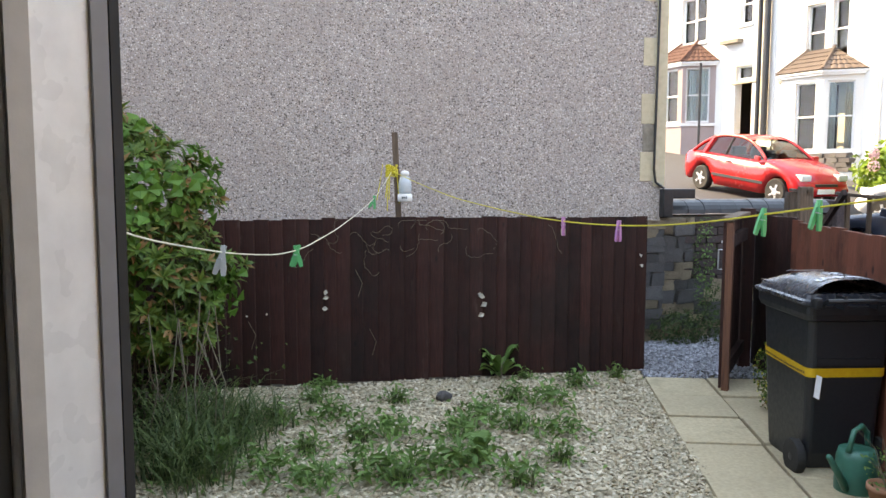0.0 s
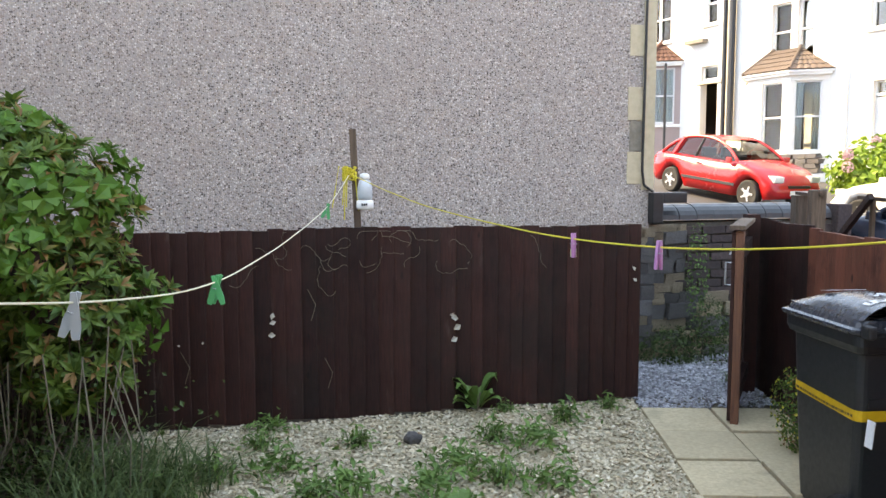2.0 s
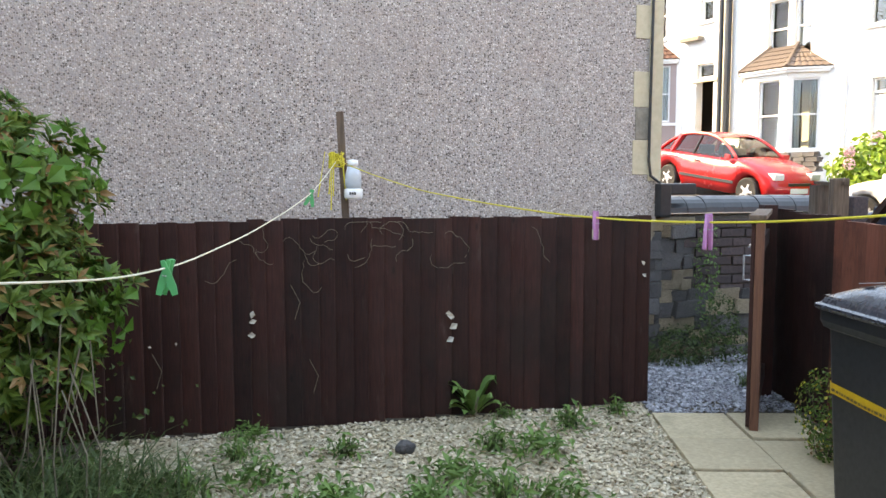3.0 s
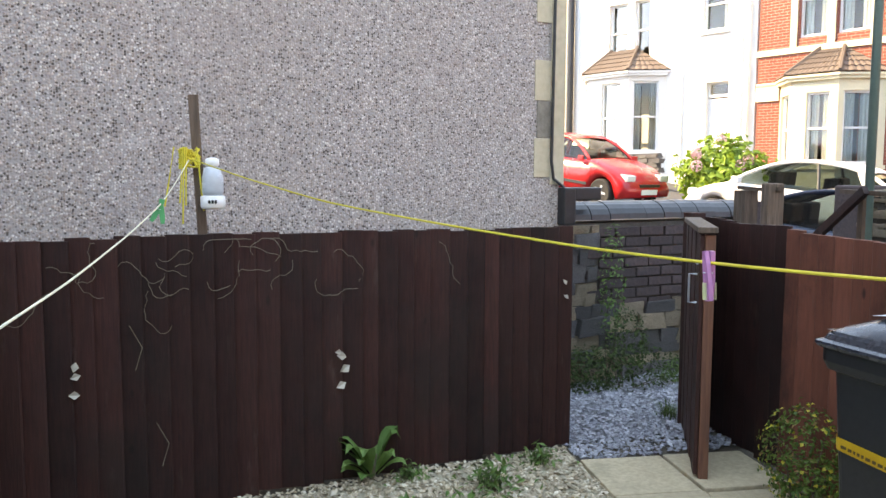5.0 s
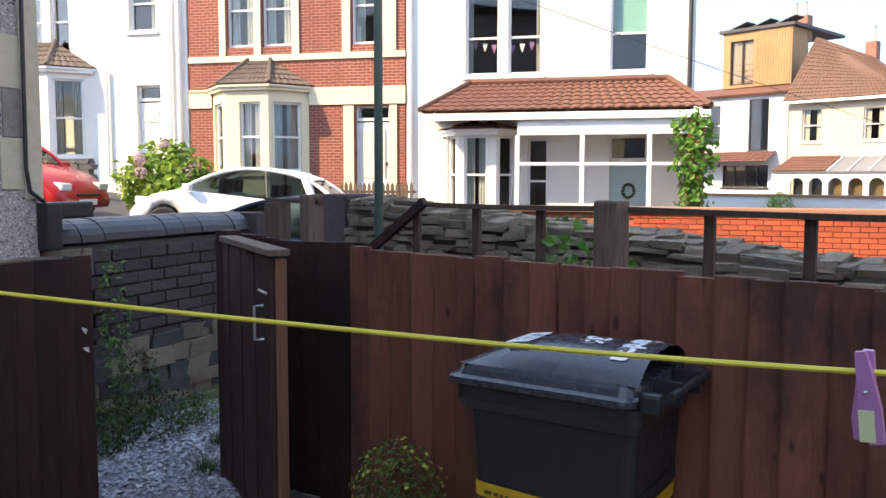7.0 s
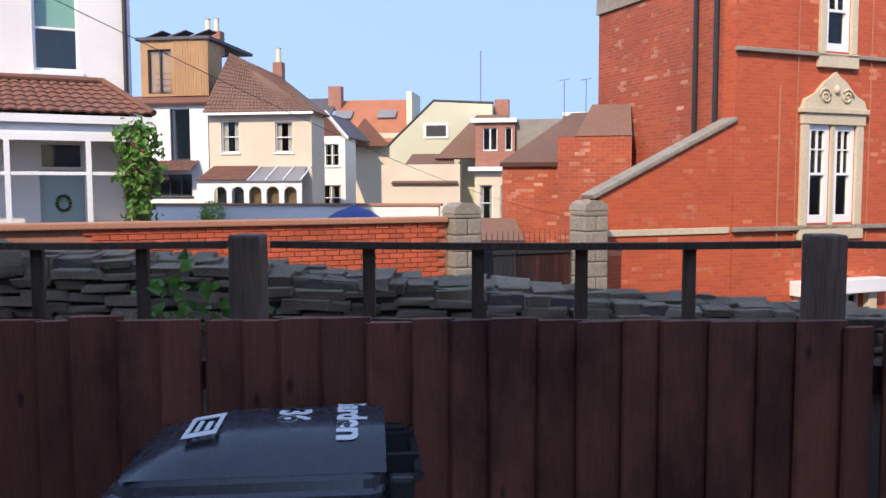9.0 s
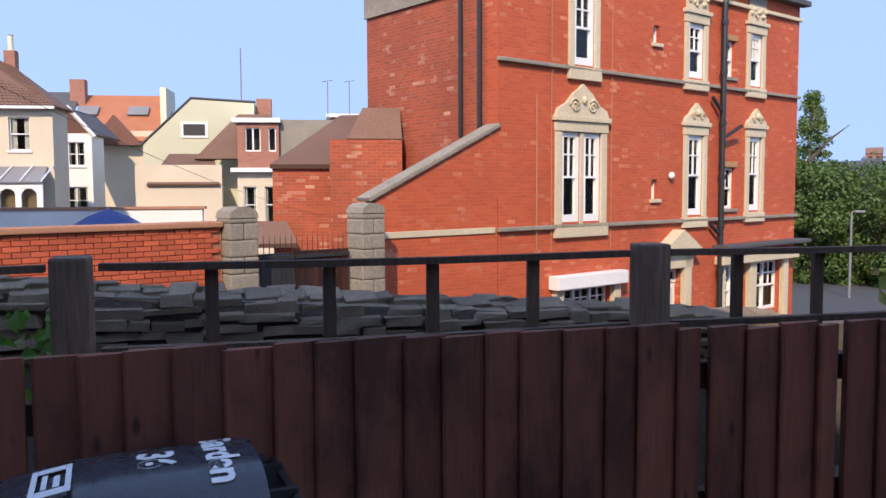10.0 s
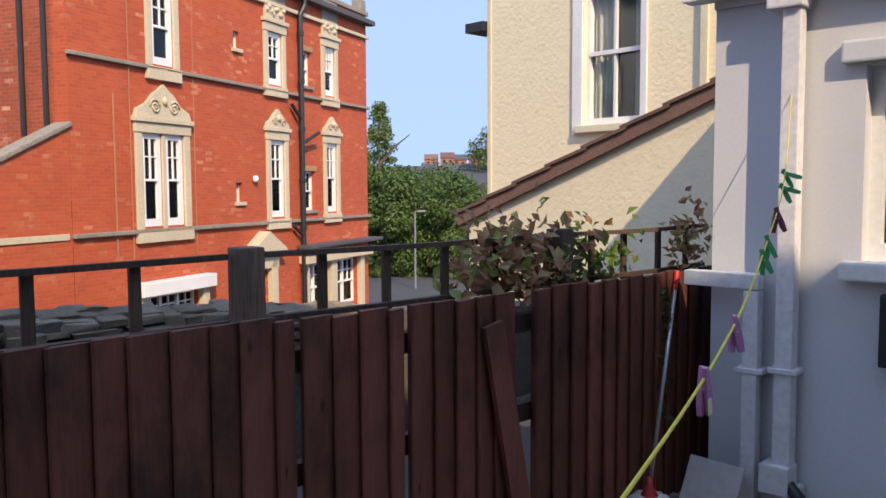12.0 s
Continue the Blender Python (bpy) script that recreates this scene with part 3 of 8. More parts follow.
def leaf_cloud(name, centers, normals, sizes, mat, parent=None, label="", rng=None, aspect=0.45, fold=0.25):
    """Many small folded leaves in one mesh."""
    rng = rng or np.random.default_rng(1)
    n = len(centers)
    c, nn = np.asarray(centers), np.asarray(normals)
    nn = nn / (np.linalg.norm(nn, axis=1, keepdims=True) + 1e-9)
    t = rng.normal(size=(n, 3))
    t -= nn * (t * nn).sum(1, keepdims=True)
    t /= np.linalg.norm(t, axis=1, keepdims=True) + 1e-9
    b = np.cross(nn, t)
    L = np.asarray(sizes)[:, None]
    w = L * aspect
    v = np.stack([c - t * L * 0.5, c + b * w * 0.5 + nn * w * fold, c + t * L * 0.5 - nn * L * 0.12, c - b * w * 0.5 + nn * w * fold, c + t * L * 0.05], 1)
    verts = v.reshape(-1, 3)
    k = np.arange(n)[:, None] * 5
    faces = np.concatenate([k + [0, 4, 1], k + [1, 4, 2], k + [2, 4, 3], k + [3, 4, 0]], 0)
    return raw(name, verts.tolist(), faces.tolist(), mat, parent, label)


def blade_tuft(name, base, height, spread, count, mat, parent=None, rng=None, width=0.008):
    """Grass: bent tapering blades from a small base."""
    rng = rng or np.random.default_rng(2)
    verts, faces = [], []
    for _ in range(count):
        a = rng.uniform(0, 2 * math.pi)
        d = Vector((math.cos(a), math.sin(a), 0))
        s = Vector((-d.y, d.x, 0)) * width * 0.5
        h, o = height * rng.uniform(0.5, 1.1), spread * rng.uniform(0.3, 1.2)
        p0 = Vector(base) + Vector((rng.normal(0, spread * 0.3), rng.normal(0, spread * 0.3), 0))
        k = len(verts)
        for f, wd in ((0, 1), (0.45, 0.9), (0.8, 0.6)):
            p = p0 + d * o * f * f + Vector((0, 0, h * (f - 0.35 * f * f * f)))
            verts += [p - s * wd, p + s * wd]
        verts.append(p0 + d * o * 1.1 + Vector((0, 0, h * 0.62)))
        faces += [(k, k + 1, k + 3, k + 2), (k + 2, k + 3, k + 5, k + 4), (k + 4, k + 5, k + 6)]
    return raw(name, verts, faces, mat, parent)


# ---- ground ----
ROAD_P, ROAD_U, ROAD_N = Vector((10.0, 15.6)), Vector((0.392, -0.92)), Vector((0.92, 0.392))


def road_z(x, y):
    along = (Vector((x, y)) - ROAD_P).dot(ROAD_U)
    return 0.35 - 0.125 * max(-16.0, min(22.0, along)) - 0.03 * max(0.0, min(60.0, along - 22.0))


def ground_z(x, y):
    if x < 4.0 and y < 9.0:
        g = -0.06
    else:
        k = max(0.0, min(1.0, max(x - 4.0, (y - 9.0) / 2.0) / 0.6))
        g = -0.06 * (1 - k) + k * road_z(x, y)
    d = math.hypot(x, y)
    if d > 90:
        hill = max(0.0, min(1.0, (d - 90) / 220.0))
        g += hill * hill * (3 - 2 * hill) * (14.0 if x > 0 else 5.0)
    return g


edges = sorted(set([-2500, -900, -400, -200, -90, -40, -20, 60, 80, 110, 150, 200, 260, 330, 420, 600, 900, 1500, 2500] + [-12 + 1.0 * i for i in range(60)]))
xs = sorted(set(edges + [3.95, 4.6]))
ys = sorted(set(edges + [-260, -330, -150, -120, -70, 8.95, 10.2, 11.0]))
gv = [(x, y, ground_z(x, y)) for y in ys for x in xs]
nx_ = len(xs)
gf = [(j * nx_ + i, j * nx_ + i + 1, (j + 1) * nx_ + i + 1, (j + 1) * nx_ + i) for j in range(len(ys) - 1) for i in range(nx_ - 1)]
tagged(raw("ground", gv, gf, M_ASPHALT), "dark tarmac ground sloping down along the street", "ground", kind="structure")


def flat_piece(name, poly, z0, z1, mat, label, category, kind="structure"):
    bm = B()
    prism(bm, poly, z0, z1, "z")
    return single(name, bm, mat, label, category, kind=kind)


flat_piece("garden_soil", [(-3.4, 0.45), (2.6, 0.45), (2.62, 6.9), (-3.4, 5.6)], -0.05, -0.005, M_SOIL, "bare soil bed under the gravel of the yard", "ground")
flat_piece("alley_ground", [(1.3, 6.42), (2.62, 6.92), (3.9, 7.1), (3.9, 8.3), (1.3, 7.6)], -0.052, -0.006, M_SOIL, "soil under the gravelled side passage", "ground")


# ---- the neighbouring pebbledashed house ----
W_FRAME = facing(-0.2425, 0.9701, 0.9701 * 7.10)
def wall_s(x):
    return 0.9701 * x + 0.2425 * (7.10 + 0.25 * x)


gable = thing("pebbledash_house", "pebbledashed house gable in mottled grey and brown stones", "house", W_FRAME)
sc = wall_s(2.03)
strip(gable, "wall", -9.0, sc - 0.02, -0.2, 8.7, 0.0, 0.3, M_PEBBLE)
strip(gable, "wall", sc - 0.32, sc - 0.02, -0.2, 8.7, 0.3, 9.0, M_PEBBLE)
strip(gable, "wall", -9.0, sc - 0.32, -0.2, 8.7, 8.7, 9.0, M_PEBBLE)
strip(gable, "wall", -9.0, -8.7, -0.2, 8.7, 0.3, 8.7, M_PEBBLE)
slab_roof(gable, [(-9.2, -0.3, 8.65), (sc + 0.2, -0.3, 8.65), (sc + 0.2, 4.5, 9.2), (-9.2, 4.5, 9.2)], M_ROOFDARK)
slab_roof(gable, [(-9.2, 9.3, 8.65), (sc + 0.2, 9.3, 8.65), (sc + 0.2, 4.5, 9.2), (-9.2, 4.5, 9.2)], M_ROOFDARK)

# ---- unseen block added to shade and close off the yard's left side ----
nb = thing("neighbour_house", "plain unseen block added to shade and close off the yard", "house")
strip(nb, "wall", -9.0, -3.6, -0.1, 5.2, -6.0, 2.39, M_GREYWALL)

# ---- terrace across the road ----
T_FRAME = facing(0.92, 0.392, 21.0)


def bay(parent, s0, s1, z0, z1, proj, cut, wall_mat, trim_mat, roof_mat, z_roof, wz0, wz1, curtains=(0.3, 0.3)):
    """A canted bay window with three lights and a small hipped roof."""
    a, b, c, d = (s0, 0.0), (s0 + cut, -proj), (s1 - cut, -proj), (s1, 0.0)
    for (p, q) in ((a, b), (b, c), (c, d)):
        v = Vector((q[0] - p[0], q[1] - p[1], 0))
        L = v.length
        ang = math.atan2(v.y, v.x)
        sub = new("bay_side")
        sub.parent = parent
        sub.matrix_basis = Matrix.Translation((p[0], p[1], 0)) @ Matrix.Rotation(ang, 4, "Z")
        m = sub.matrix_basis.copy()
        bpy.data.objects.remove(sub)
        bm = B()
        g = 0.13
        wide = L > 1.2
        hs = [(L * 0.34, L * 0.83, wz0, wz1)] if wide else [(g, L - g * 1.6, wz0, wz1)]
        wall_holes(bm, 0, L, z0, z1, 0.18, hs)
        w = part("bay_wall", bm, wall_mat, parent)
        w.matrix_basis = m
        for h in hs:
            wn = window(parent, h[0], h[1], h[2], h[3], 0.07, curtains=curtains, sill=False)
            wn.matrix_basis = m
        bm = B()
        box(bm, -0.03, L + 0.03, -0.06, 0.0, wz0 - 0.12, wz0 - 0.02)
        w = part("bay_sill", bm, trim_mat, parent)
        w.matrix_basis = m
        bm = B()
        box(bm, -0.04, L + 0.04, -0.10, 0.0, z1 - 0.14, z1)
        w = part("bay_cornice", bm, trim_mat, parent)
        w.matrix_basis = m
    e, t = 0.16, 0.5
    A, Bq, C, D = (s0 - e, 0.0, z1), (s0 + cut - e * 0.6, -proj - e, z1), (s1 - cut + e * 0.6, -proj - e, z1), (s1 + e, 0.0, z1)
    m0, m1 = (s0 + cut + t * 0.6, 0.0, z_roof), (s1 - cut - t * 0.6, 0.0, z_roof)
    tiled_slope(parent, A, Bq, m0, m0, roof_mat, 5, 6)
    tiled_slope(parent, Bq, C, m1, m0, roof_mat, 5, 10)
    tiled_slope(parent, C, D, m1, m1, roof_mat, 5, 6)
    for p, q in ((Bq, m0), (C, m1)):
        bm = B()
        tube(bm, [Vector(p) + Vector((0, 0, 0.04)), Vector(q) + Vector((0, 0, 0.06))], 0.055, 6)
        part("ridge_tile", bm, roof_mat, parent)
    bm = B()
    prism(bm, [(A[0], -0.01), (Bq[0], Bq[1]), (C[0], C[1]), (D[0], -0.01)], z1 - 0.06, z1 - 0.005, "z")
    part("soffit", bm, trim_mat, parent)


def door_leaf(parent, s0, s1, z0, z1, d, mat, panes=(), handle=True, name="door"):
    bm = B()
    box(bm, s0, s1, d, d + 0.05, z0, z1)
    w, h = s1 - s0, z1 - z0
    for a, b, c, e in ((0.14, 0.44, 0.08, 0.36), (0.56, 0.86, 0.08, 0.36), (0.14, 0.44, 0.45, 0.78), (0.56, 0.86, 0.45, 0.78)):
        box(bm, s0 + a * w, s0 + b * w, d - 0.014, d - 0.001, z0 + c * h, z0 + e * h)
    dr = part(name, bm, mat, parent)
    for a, b, c, e in panes:
        bm = B()
        box(bm, s0 + a * w, s0 + b * w, d - 0.03, d - 0.016, z0 + c * h, z0 + e * h)
        part("door_pane", bm, M_CURTAIN, dr)
    if handle:
        bm = B()
        box(bm, s0 + 0.86 * w, s0 + 0.91 * w, d - 0.06, d - 0.002, z0 + 0.46 * h, z0 + 0.5 * h)
        part("door_handle", bm, M_BLACK, dr)
    return dr


# white house uphill with a fanlight door
holes = [(-19.95, -19.2, 5.0, 6.75), (-18.95, -18.35, 5.0, 6.75), (-16.5, -15.68, 5.5, 7.0), (-16.32, -15.6, 1.75, 4.08)]
h1 = shell("terrace_house", "white rendered terraced house with a canted bay", T_FRAME, -21.6, -14.78, 0.9, 9.2, 8, M_WHITEWALL, holes + [(-20.1, -18.6, 2.1, 4.2)])
for a, b, c, d in holes[:3]:
    window(h1, a, b, c, d, 0.12, curtains=(0, 0.3), sill_mat=M_WHITE)
bay(h1, -20.9, -17.7, 0.9, 4.55, 0.75, 0.8, M_WHITEWALL, M_WHITE, M_ROOFGREY, 5.3, 2.15, 4.25)
door_leaf(h1, -16.32, -15.6, 1.75, 3.62, 0.14, M_WHITE, ((0.2, 0.8, 0.72, 0.9),))
window(h1, -16.32, -15.6, 3.66, 4.08, 0.12, meet=0, curtains=(0, 0), sill=False)
slab_roof(h1, [(-21.7, -0.3, 9.15), (-14.7, -0.3, 9.15), (-14.7, 4, 11.8), (-21.7, 4, 11.8)], M_ROOFDARK)
for s, r in ((-15.25, 0.05), (-14.98, 0.06), (-17.18, 0.045)):
    bm = B()
    tube(bm, [(s, -0.09, 1.2 if r > 0.045 else 1.6), (s, -0.09, 6.5 if r > 0.045 else 4.5)], r, 8)
    part("drainpipe", bm, M_WHITE, h1)

# red brick house with cream stone dressings
holes = [(-13.62, -12.86, 4.98, 6.9), (-12.62, -11.8, 4.98, 6.9), (-10.18, -9.36, 4.95, 6.9), (-10.1, -9.2, 1.0, 3.42)]
h2 = shell("terrace_house", "red brick terraced house with cream stone dressings and bay", T_FRAME, -14.72, -8.78, 0.4, 8.6, 8, M_TERRBRICK, holes + [(-13.6, -12.0, 1.65, 3.5)])
for a, b, c, d in holes[:3]:
    window(h2, a, b, c, d, 0.12, curtains=(0.35, 0.35), sill=False)
bay(h2, -14.05, -11.35, 0.4, 3.92, 0.8, 0.75, M_CREAMPAINT, M_CREAMPAINT, M_ROOFGREY, 4.62, 1.75, 3.5, (0.4, 0.4))
for a, b, c, d in ((-13.82, -13.64, 4.72, 7.0), (-12.84, -12.64, 4.72, 7.0), (-11.78, -11.58, 4.72, 7.0), (-10.42, -10.2, 4.72, 7.0), (-9.34, -9.0, 4.72, 7.0), (-14.74, -8.76, 4.6, 4.76), (-14.74, -14.07, 3.42, 3.88),
                   (-11.33, -8.76, 3.45, 3.78), (-10.4, -10.12, 0.9, 3.42), (-9.18, -8.98, 0.9, 3.42), (-14.74, -8.76, 3.78, 3.9)):
    strip(h2, "stone_dressing", a, b, c, d, -0.05, -0.003, M_CREAMPAINT, 0.012)
door_leaf(h2, -10.1, -9.2, 1.0, 3.0, 0.14, M_WHITE, ((0.15, 0.85, 0.3, 0.92),))
window(h2, -10.1, -9.2, 3.04, 3.42, 0.12, meet=0, curtains=(0, 0), sill=False)
slab_roof(h2, [(-14.75, -0.3, 8.55), (-8.75, -0.3, 8.55), (-8.75, 4, 11), (-14.75, 4, 11)], M_ROOFDARK)

# white house with a long tiled porch roof
holes = [(-7.25, -6.42, 4.08, 6.1), (-6.2, -5.38, 4.08, 6.1), (-3.78, -2.9, 4.08, 6.1), (-3.75, -2.88, -0.15, 2.6)]
h3 = shell("terrace_house", "white rendered terraced house with glazed porch under red tiles", T_FRAME, -8.74, -1.86, -0.4, 8.4, 8, M_WHITEWALL, holes + [(-7.4, -6.1, 0.9, 2.6), (-5.7, -5.2, 0.5, 2.55)])
window(h3, *holes[0], 0.12, curtains=(0.15, 0), meet=0.45)
window(h3, *holes[1], 0.12, curtains=(0, 0.15), meet=0.45)
window(h3, *holes[2], 0.12, curtains=(0, 0), meet=0.45, blind=(M_GREENBLIND, 0.45))
window(h3, -5.7, -5.2, 0.5, 2.55, 0.1, curtains=(0, 0), sill=False)
door_leaf(h3, -3.75, -2.88, -0.15, 1.95, 0.14, M_TEALDOOR)
window(h3, -3.75, -2.88, 2.0, 2.6, 0.12, meet=0, curtains=(0, 0), sill=False)
bay(h3, -7.75, -5.85, -0.4, 2.75, 0.7, 0.5, M_WHITEWALL, M_WHITE, M_ROOFRED, 2.9, 0.75, 2.6, (0.4, 0.4))
tiled_slope(h3, (-8.0, -1.5, 3.1), (-1.6, -1.5, 3.1), (-2.45, -0.02, 3.85), (-7.1, -0.02, 3.85), M_ROOFRED, 7, 26, 0.04)
tiled_slope(h3, (-8.15, 0.0, 3.1), (-8.0, -1.5, 3.1), (-7.1, -0.02, 3.85), (-7.1, -0.02, 3.85), M_ROOFRED, 7, 6, 0.04)
tiled_slope(h3, (-1.6, -1.5, 3.1), (-1.55, 0.0, 3.1), (-2.45, -0.02, 3.85), (-2.45, -0.02, 3.85), M_ROOFRED, 7, 6, 0.04)
for p, q in (((-8.0, -1.5, 3.15), (-7.1, -0.05, 3.92)), ((-1.6, -1.5, 3.15), (-2.45, -0.05, 3.92)), ((-7.1, -0.05, 3.92), (-2.45, -0.05, 3.92))):
    bm = B()
    tube(bm, [p, q], 0.07, 8)
    part("ridge_tile", bm, M_ROOFRED, h3)
strip(h3, "porch_ceiling", -7.95, -1.65, 2.98, 3.04, -1.42, -0.003, M_WHITE)
strip(h3, "fascia", -8.0, -1.6, 2.9, 3.06, -1.5, -1.44, M_WHITE)
strip(h3, "porch_beam", -5.75, -1.9, 2.56, 2.7, -1.4, -1.32, M_WHITE)
strip(h3, "porch_fascia_board", -5.75, -1.9, 2.7, 2.9, -1.38, -1.34, M_WHITE)
strip(h3, "porch_rail", -5.75, -1.9, 1.88, 1.95, -1.4, -1.32, M_WHITE)
for s in (-5.75, -4.3, -2.85):
    strip(h3, "porch_post", s - 0.05, s + 0.05, -0.4, 2.56, -1.41, -1.31, M_WHITE)
strip(h3, "porch_pier", -2.05, -1.7, -0.6, 2.9, -1.42, -1.06, M_TERRBRICK)
strip(h3, "porch_wall", -2.0, -1.8, -0.6, 2.9, -1.05, -0.003, M_WHITEWALL)
slab_roof(h3, [(-8.78, -0.3, 8.35), (-1.7, -0.3, 8.35), (-1.7, 4, 10.8), (-8.78, 4, 10.8)], M_ROOFDARK)
for s in (-8.62, -1.98):
    bm = B()
    tube(bm, [(s, -0.08, 0.2), (s, -0.08, 8.2)], 0.05, 8)
    part("drainpipe", bm, M_WHITE if s < -5 else M_BLACK, h3)
bm = B()
for k in range(14):
    a = k * math.pi * 2 / 14
    lathe(bm, [(0.02, -0.03), (0.045, 0), (0.02, 0.03)], 6, Matrix.Translation((-3.3 + 0.13 * math.cos(a), 0.09, 1.3 + 0.16 * math.sin(a))))
single("door_wreath", bm, M_IVYDARK, "small dark green wreath hung on a front door", "wreath", T_FRAME)

# ---- big red brick villa ----
R_FRAME = facing(0.94, 0.34, 13.9)
R_WIN = [(9.36, 9.96, 0.88, 2.86), (10.08, 10.66, 0.88, 2.86), (9.74, 10.42, 4.34, 5.95), (14.05, 14.72, 0.92, 2.95), (14.02, 14.68, 4.4, 5.75), (16.95, 17.55, 0.98, 3.0), (16.9, 17.5, 4.4, 5.8), (15.76, 16.2, 4.55, 5.5), (15.74, 16.32, 1.05, 2.15),
         (12.62, 12.86, 5.1, 5.52), (12.62, 12.86, 1.35, 1.83), (13.2, 13.85, -2.3, -0.45), (9.35, 11.05, -1.6, -0.62), (15.75, 16.9, -1.9, -0.5), (17.35, 18.75, -1.9, -0.5)]
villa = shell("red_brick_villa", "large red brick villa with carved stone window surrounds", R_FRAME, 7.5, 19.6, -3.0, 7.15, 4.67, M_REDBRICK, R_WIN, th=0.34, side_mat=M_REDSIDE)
for i, w in enumerate(R_WIN):
    if i in (9, 10):
        window(villa, *w, 0.1, meet=0, curtains=(0, 0), fw=0.02, sill_mat=M_BATHSTONE)
    elif i == 11:
        door_leaf(villa, w[0], w[1], w[2], w[3] - 0.35, 0.15, M_WHITE, ((0.2, 0.8, 0.5, 0.92),))
        window(villa, w[0], w[1], w[3] - 0.33, w[3], 0.12, meet=0, curtains=(0, 0), sill=False)
    elif i >= 12:
        window(villa, *w, 0.1, cols=3 if i == 12 else 2, top_bars=(1, 1), curtains=(0.2, 0.2), sill=False)
    elif i in (7, 8):
        window(villa, *w, 0.1, curtains=(0, 0.4), top_bars=(1, 0), sill_mat=M_GREYSTONE)
    else:
        window(villa, *w, 0.004, top_bars=(1, 1) if i < 6 else (2, 1), curtains=(0.34, 0.5), sill=False, fw=0.115)


def stone(a, b, c, d, d0=-0.07, d1=-0.003, mat=None, bev=0.015, name="stone_dressing"):
    strip(villa, name, a, b, c, d, d0, d1, mat or M_BATHSTONE, bev)


def surround(a, b, c, d, ped, sillz, wide=0.17):
    """Stone jambs, lintel, sill and a carved curved pediment round a window."""
    stone(a - wide, a - 0.002, c - 0.05, d)
    stone(b + 0.002, b + wide, c - 0.05, d)
    stone(a - wide - 0.03, b + wide + 0.03, c - 0.22 - sillz, c - 0.055, -0.1)
    stone(a - wide - 0.02, b + wide + 0.02, d + 0.002, d + 0.22, -0.09)
    stone(a - wide - 0.07, b + wide + 0.07, d + 0.225, d + 0.33, -0.14)
    if ped:
        w, m = (b - a) / 2 + wide + 0.02, (a + b) / 2
        out = [(m - w, d + 0.335), (m + w, d + 0.335), (m + w * 0.92, d + 0.335 + ped * 0.22), (m + w * 0.6, d + 0.335 + ped * 0.4), (m + w * 0.34, d + 0.335 + ped * 0.72), (m + w * 0.14, d + 0.335 + ped * 0.86), (m, d + 0.335 + ped),
               (m - w * 0.14, d + 0.335 + ped * 0.86), (m - w * 0.34, d + 0.335 + ped * 0.72), (m - w * 0.6, d + 0.335 + ped * 0.4), (m - w * 0.92, d + 0.335 + ped * 0.22)]
        bm = B()
        prism(bm, out, -0.1, -0.004, "y")
        part("pediment", bm, M_BATHSTONE, villa)
        bm = B()
        for sx in (-1, 1):
            pts = []
            for k in range(16):
                q = k / 15
                ang = q * 3.4 * math.pi
                rr = ped * 0.24 * (1 - 0.8 * q)
                pts.append((m + sx * (w * 0.34 + rr * math.cos(ang)), -0.115, d + 0.335 + ped * 0.32 + rr * math.sin(ang)))
            tube(bm, pts, 0.022, 6)
        lathe(bm, [(0.02, -0.09), (0.07, -0.03), (0.06, 0.03), (0.015, 0.1)], 8, Matrix.Translation((m, -0.11, d + 0.335 + ped * 0.5)))
        part("carving", bm, M_BATHSTONE, villa, smooth=True)["kind"] = "stuff"


surround(9.36, 10.66, 0.88, 2.86, 0.72, 0.12, 0.2)
stone(9.965, 10.075, 0.83, 2.86, -0.05)
surround(14.05, 14.72, 0.92, 2.95, 0.48, 0.1)
surround(16.95, 17.55, 0.98, 3.0, 0.45, 0.1)
surround(9.74, 10.42, 4.34, 5.95, 0, 0.12)
for a, b, c, d in (R_WIN[4], R_WIN[6]):
    surround(a, b, c, d, 0, 0.1)
    stone(a - 0.12, b + 0.12, d + 0.335, d + 0.75, -0.08)
    bm = B()
    for k in range(9):
        x = a - 0.05 + (b - a + 0.1) * k / 8
        lathe(bm, [(0.01, -0.07), (0.06, -0.02), (0.06, 0.02), (0.01, 0.07)], 7, Matrix.Translation((x, -0.09, d + 0.54 + 0.09 * math.sin(k * 1.7))))
    part("carving", bm, M_BATHSTONE, villa, smooth=True)["kind"] = "stuff"
for i in (7, 8):
    w = R_WIN[i]
    stone(w[0] - 0.06, w[1] + 0.08, w[3] + 0.01, w[3] + 0.16, -0.03, -0.003, M_CEDAR)
for z, h_, mat in ((4.2, 0.085, M_GREYSTONE), (0.74, 0.09, M_GREYSTONE), (6.42, 0.1, M_BATHSTONE)):
    stone(7.46, 19.64, z, z + h_, -0.1, -0.003, mat, 0.02, "string_course")
stone(7.4, 19.75, 6.85, 7.0, -0.28, -0.003, M_ROOFDARK, 0.02, "cornice")
stone(7.45, 19.7, 7.16, 7.3, -0.06, 0.4, M_GREYSTONE, 0.03, "coping")
for a in (15.05, 17.2, 19.3):
    stone(a, a + 0.35, 7.31, 7.65, 0.0, 0.35, M_GREYSTONE, 0.05, "finial_block")
for a in (14.1, 16.9):
    stone(a - 0.1, a + 0.8, 6.4, 7.15, -0.05, -0.003, M_GREYSTONE, 0.02, "panel")
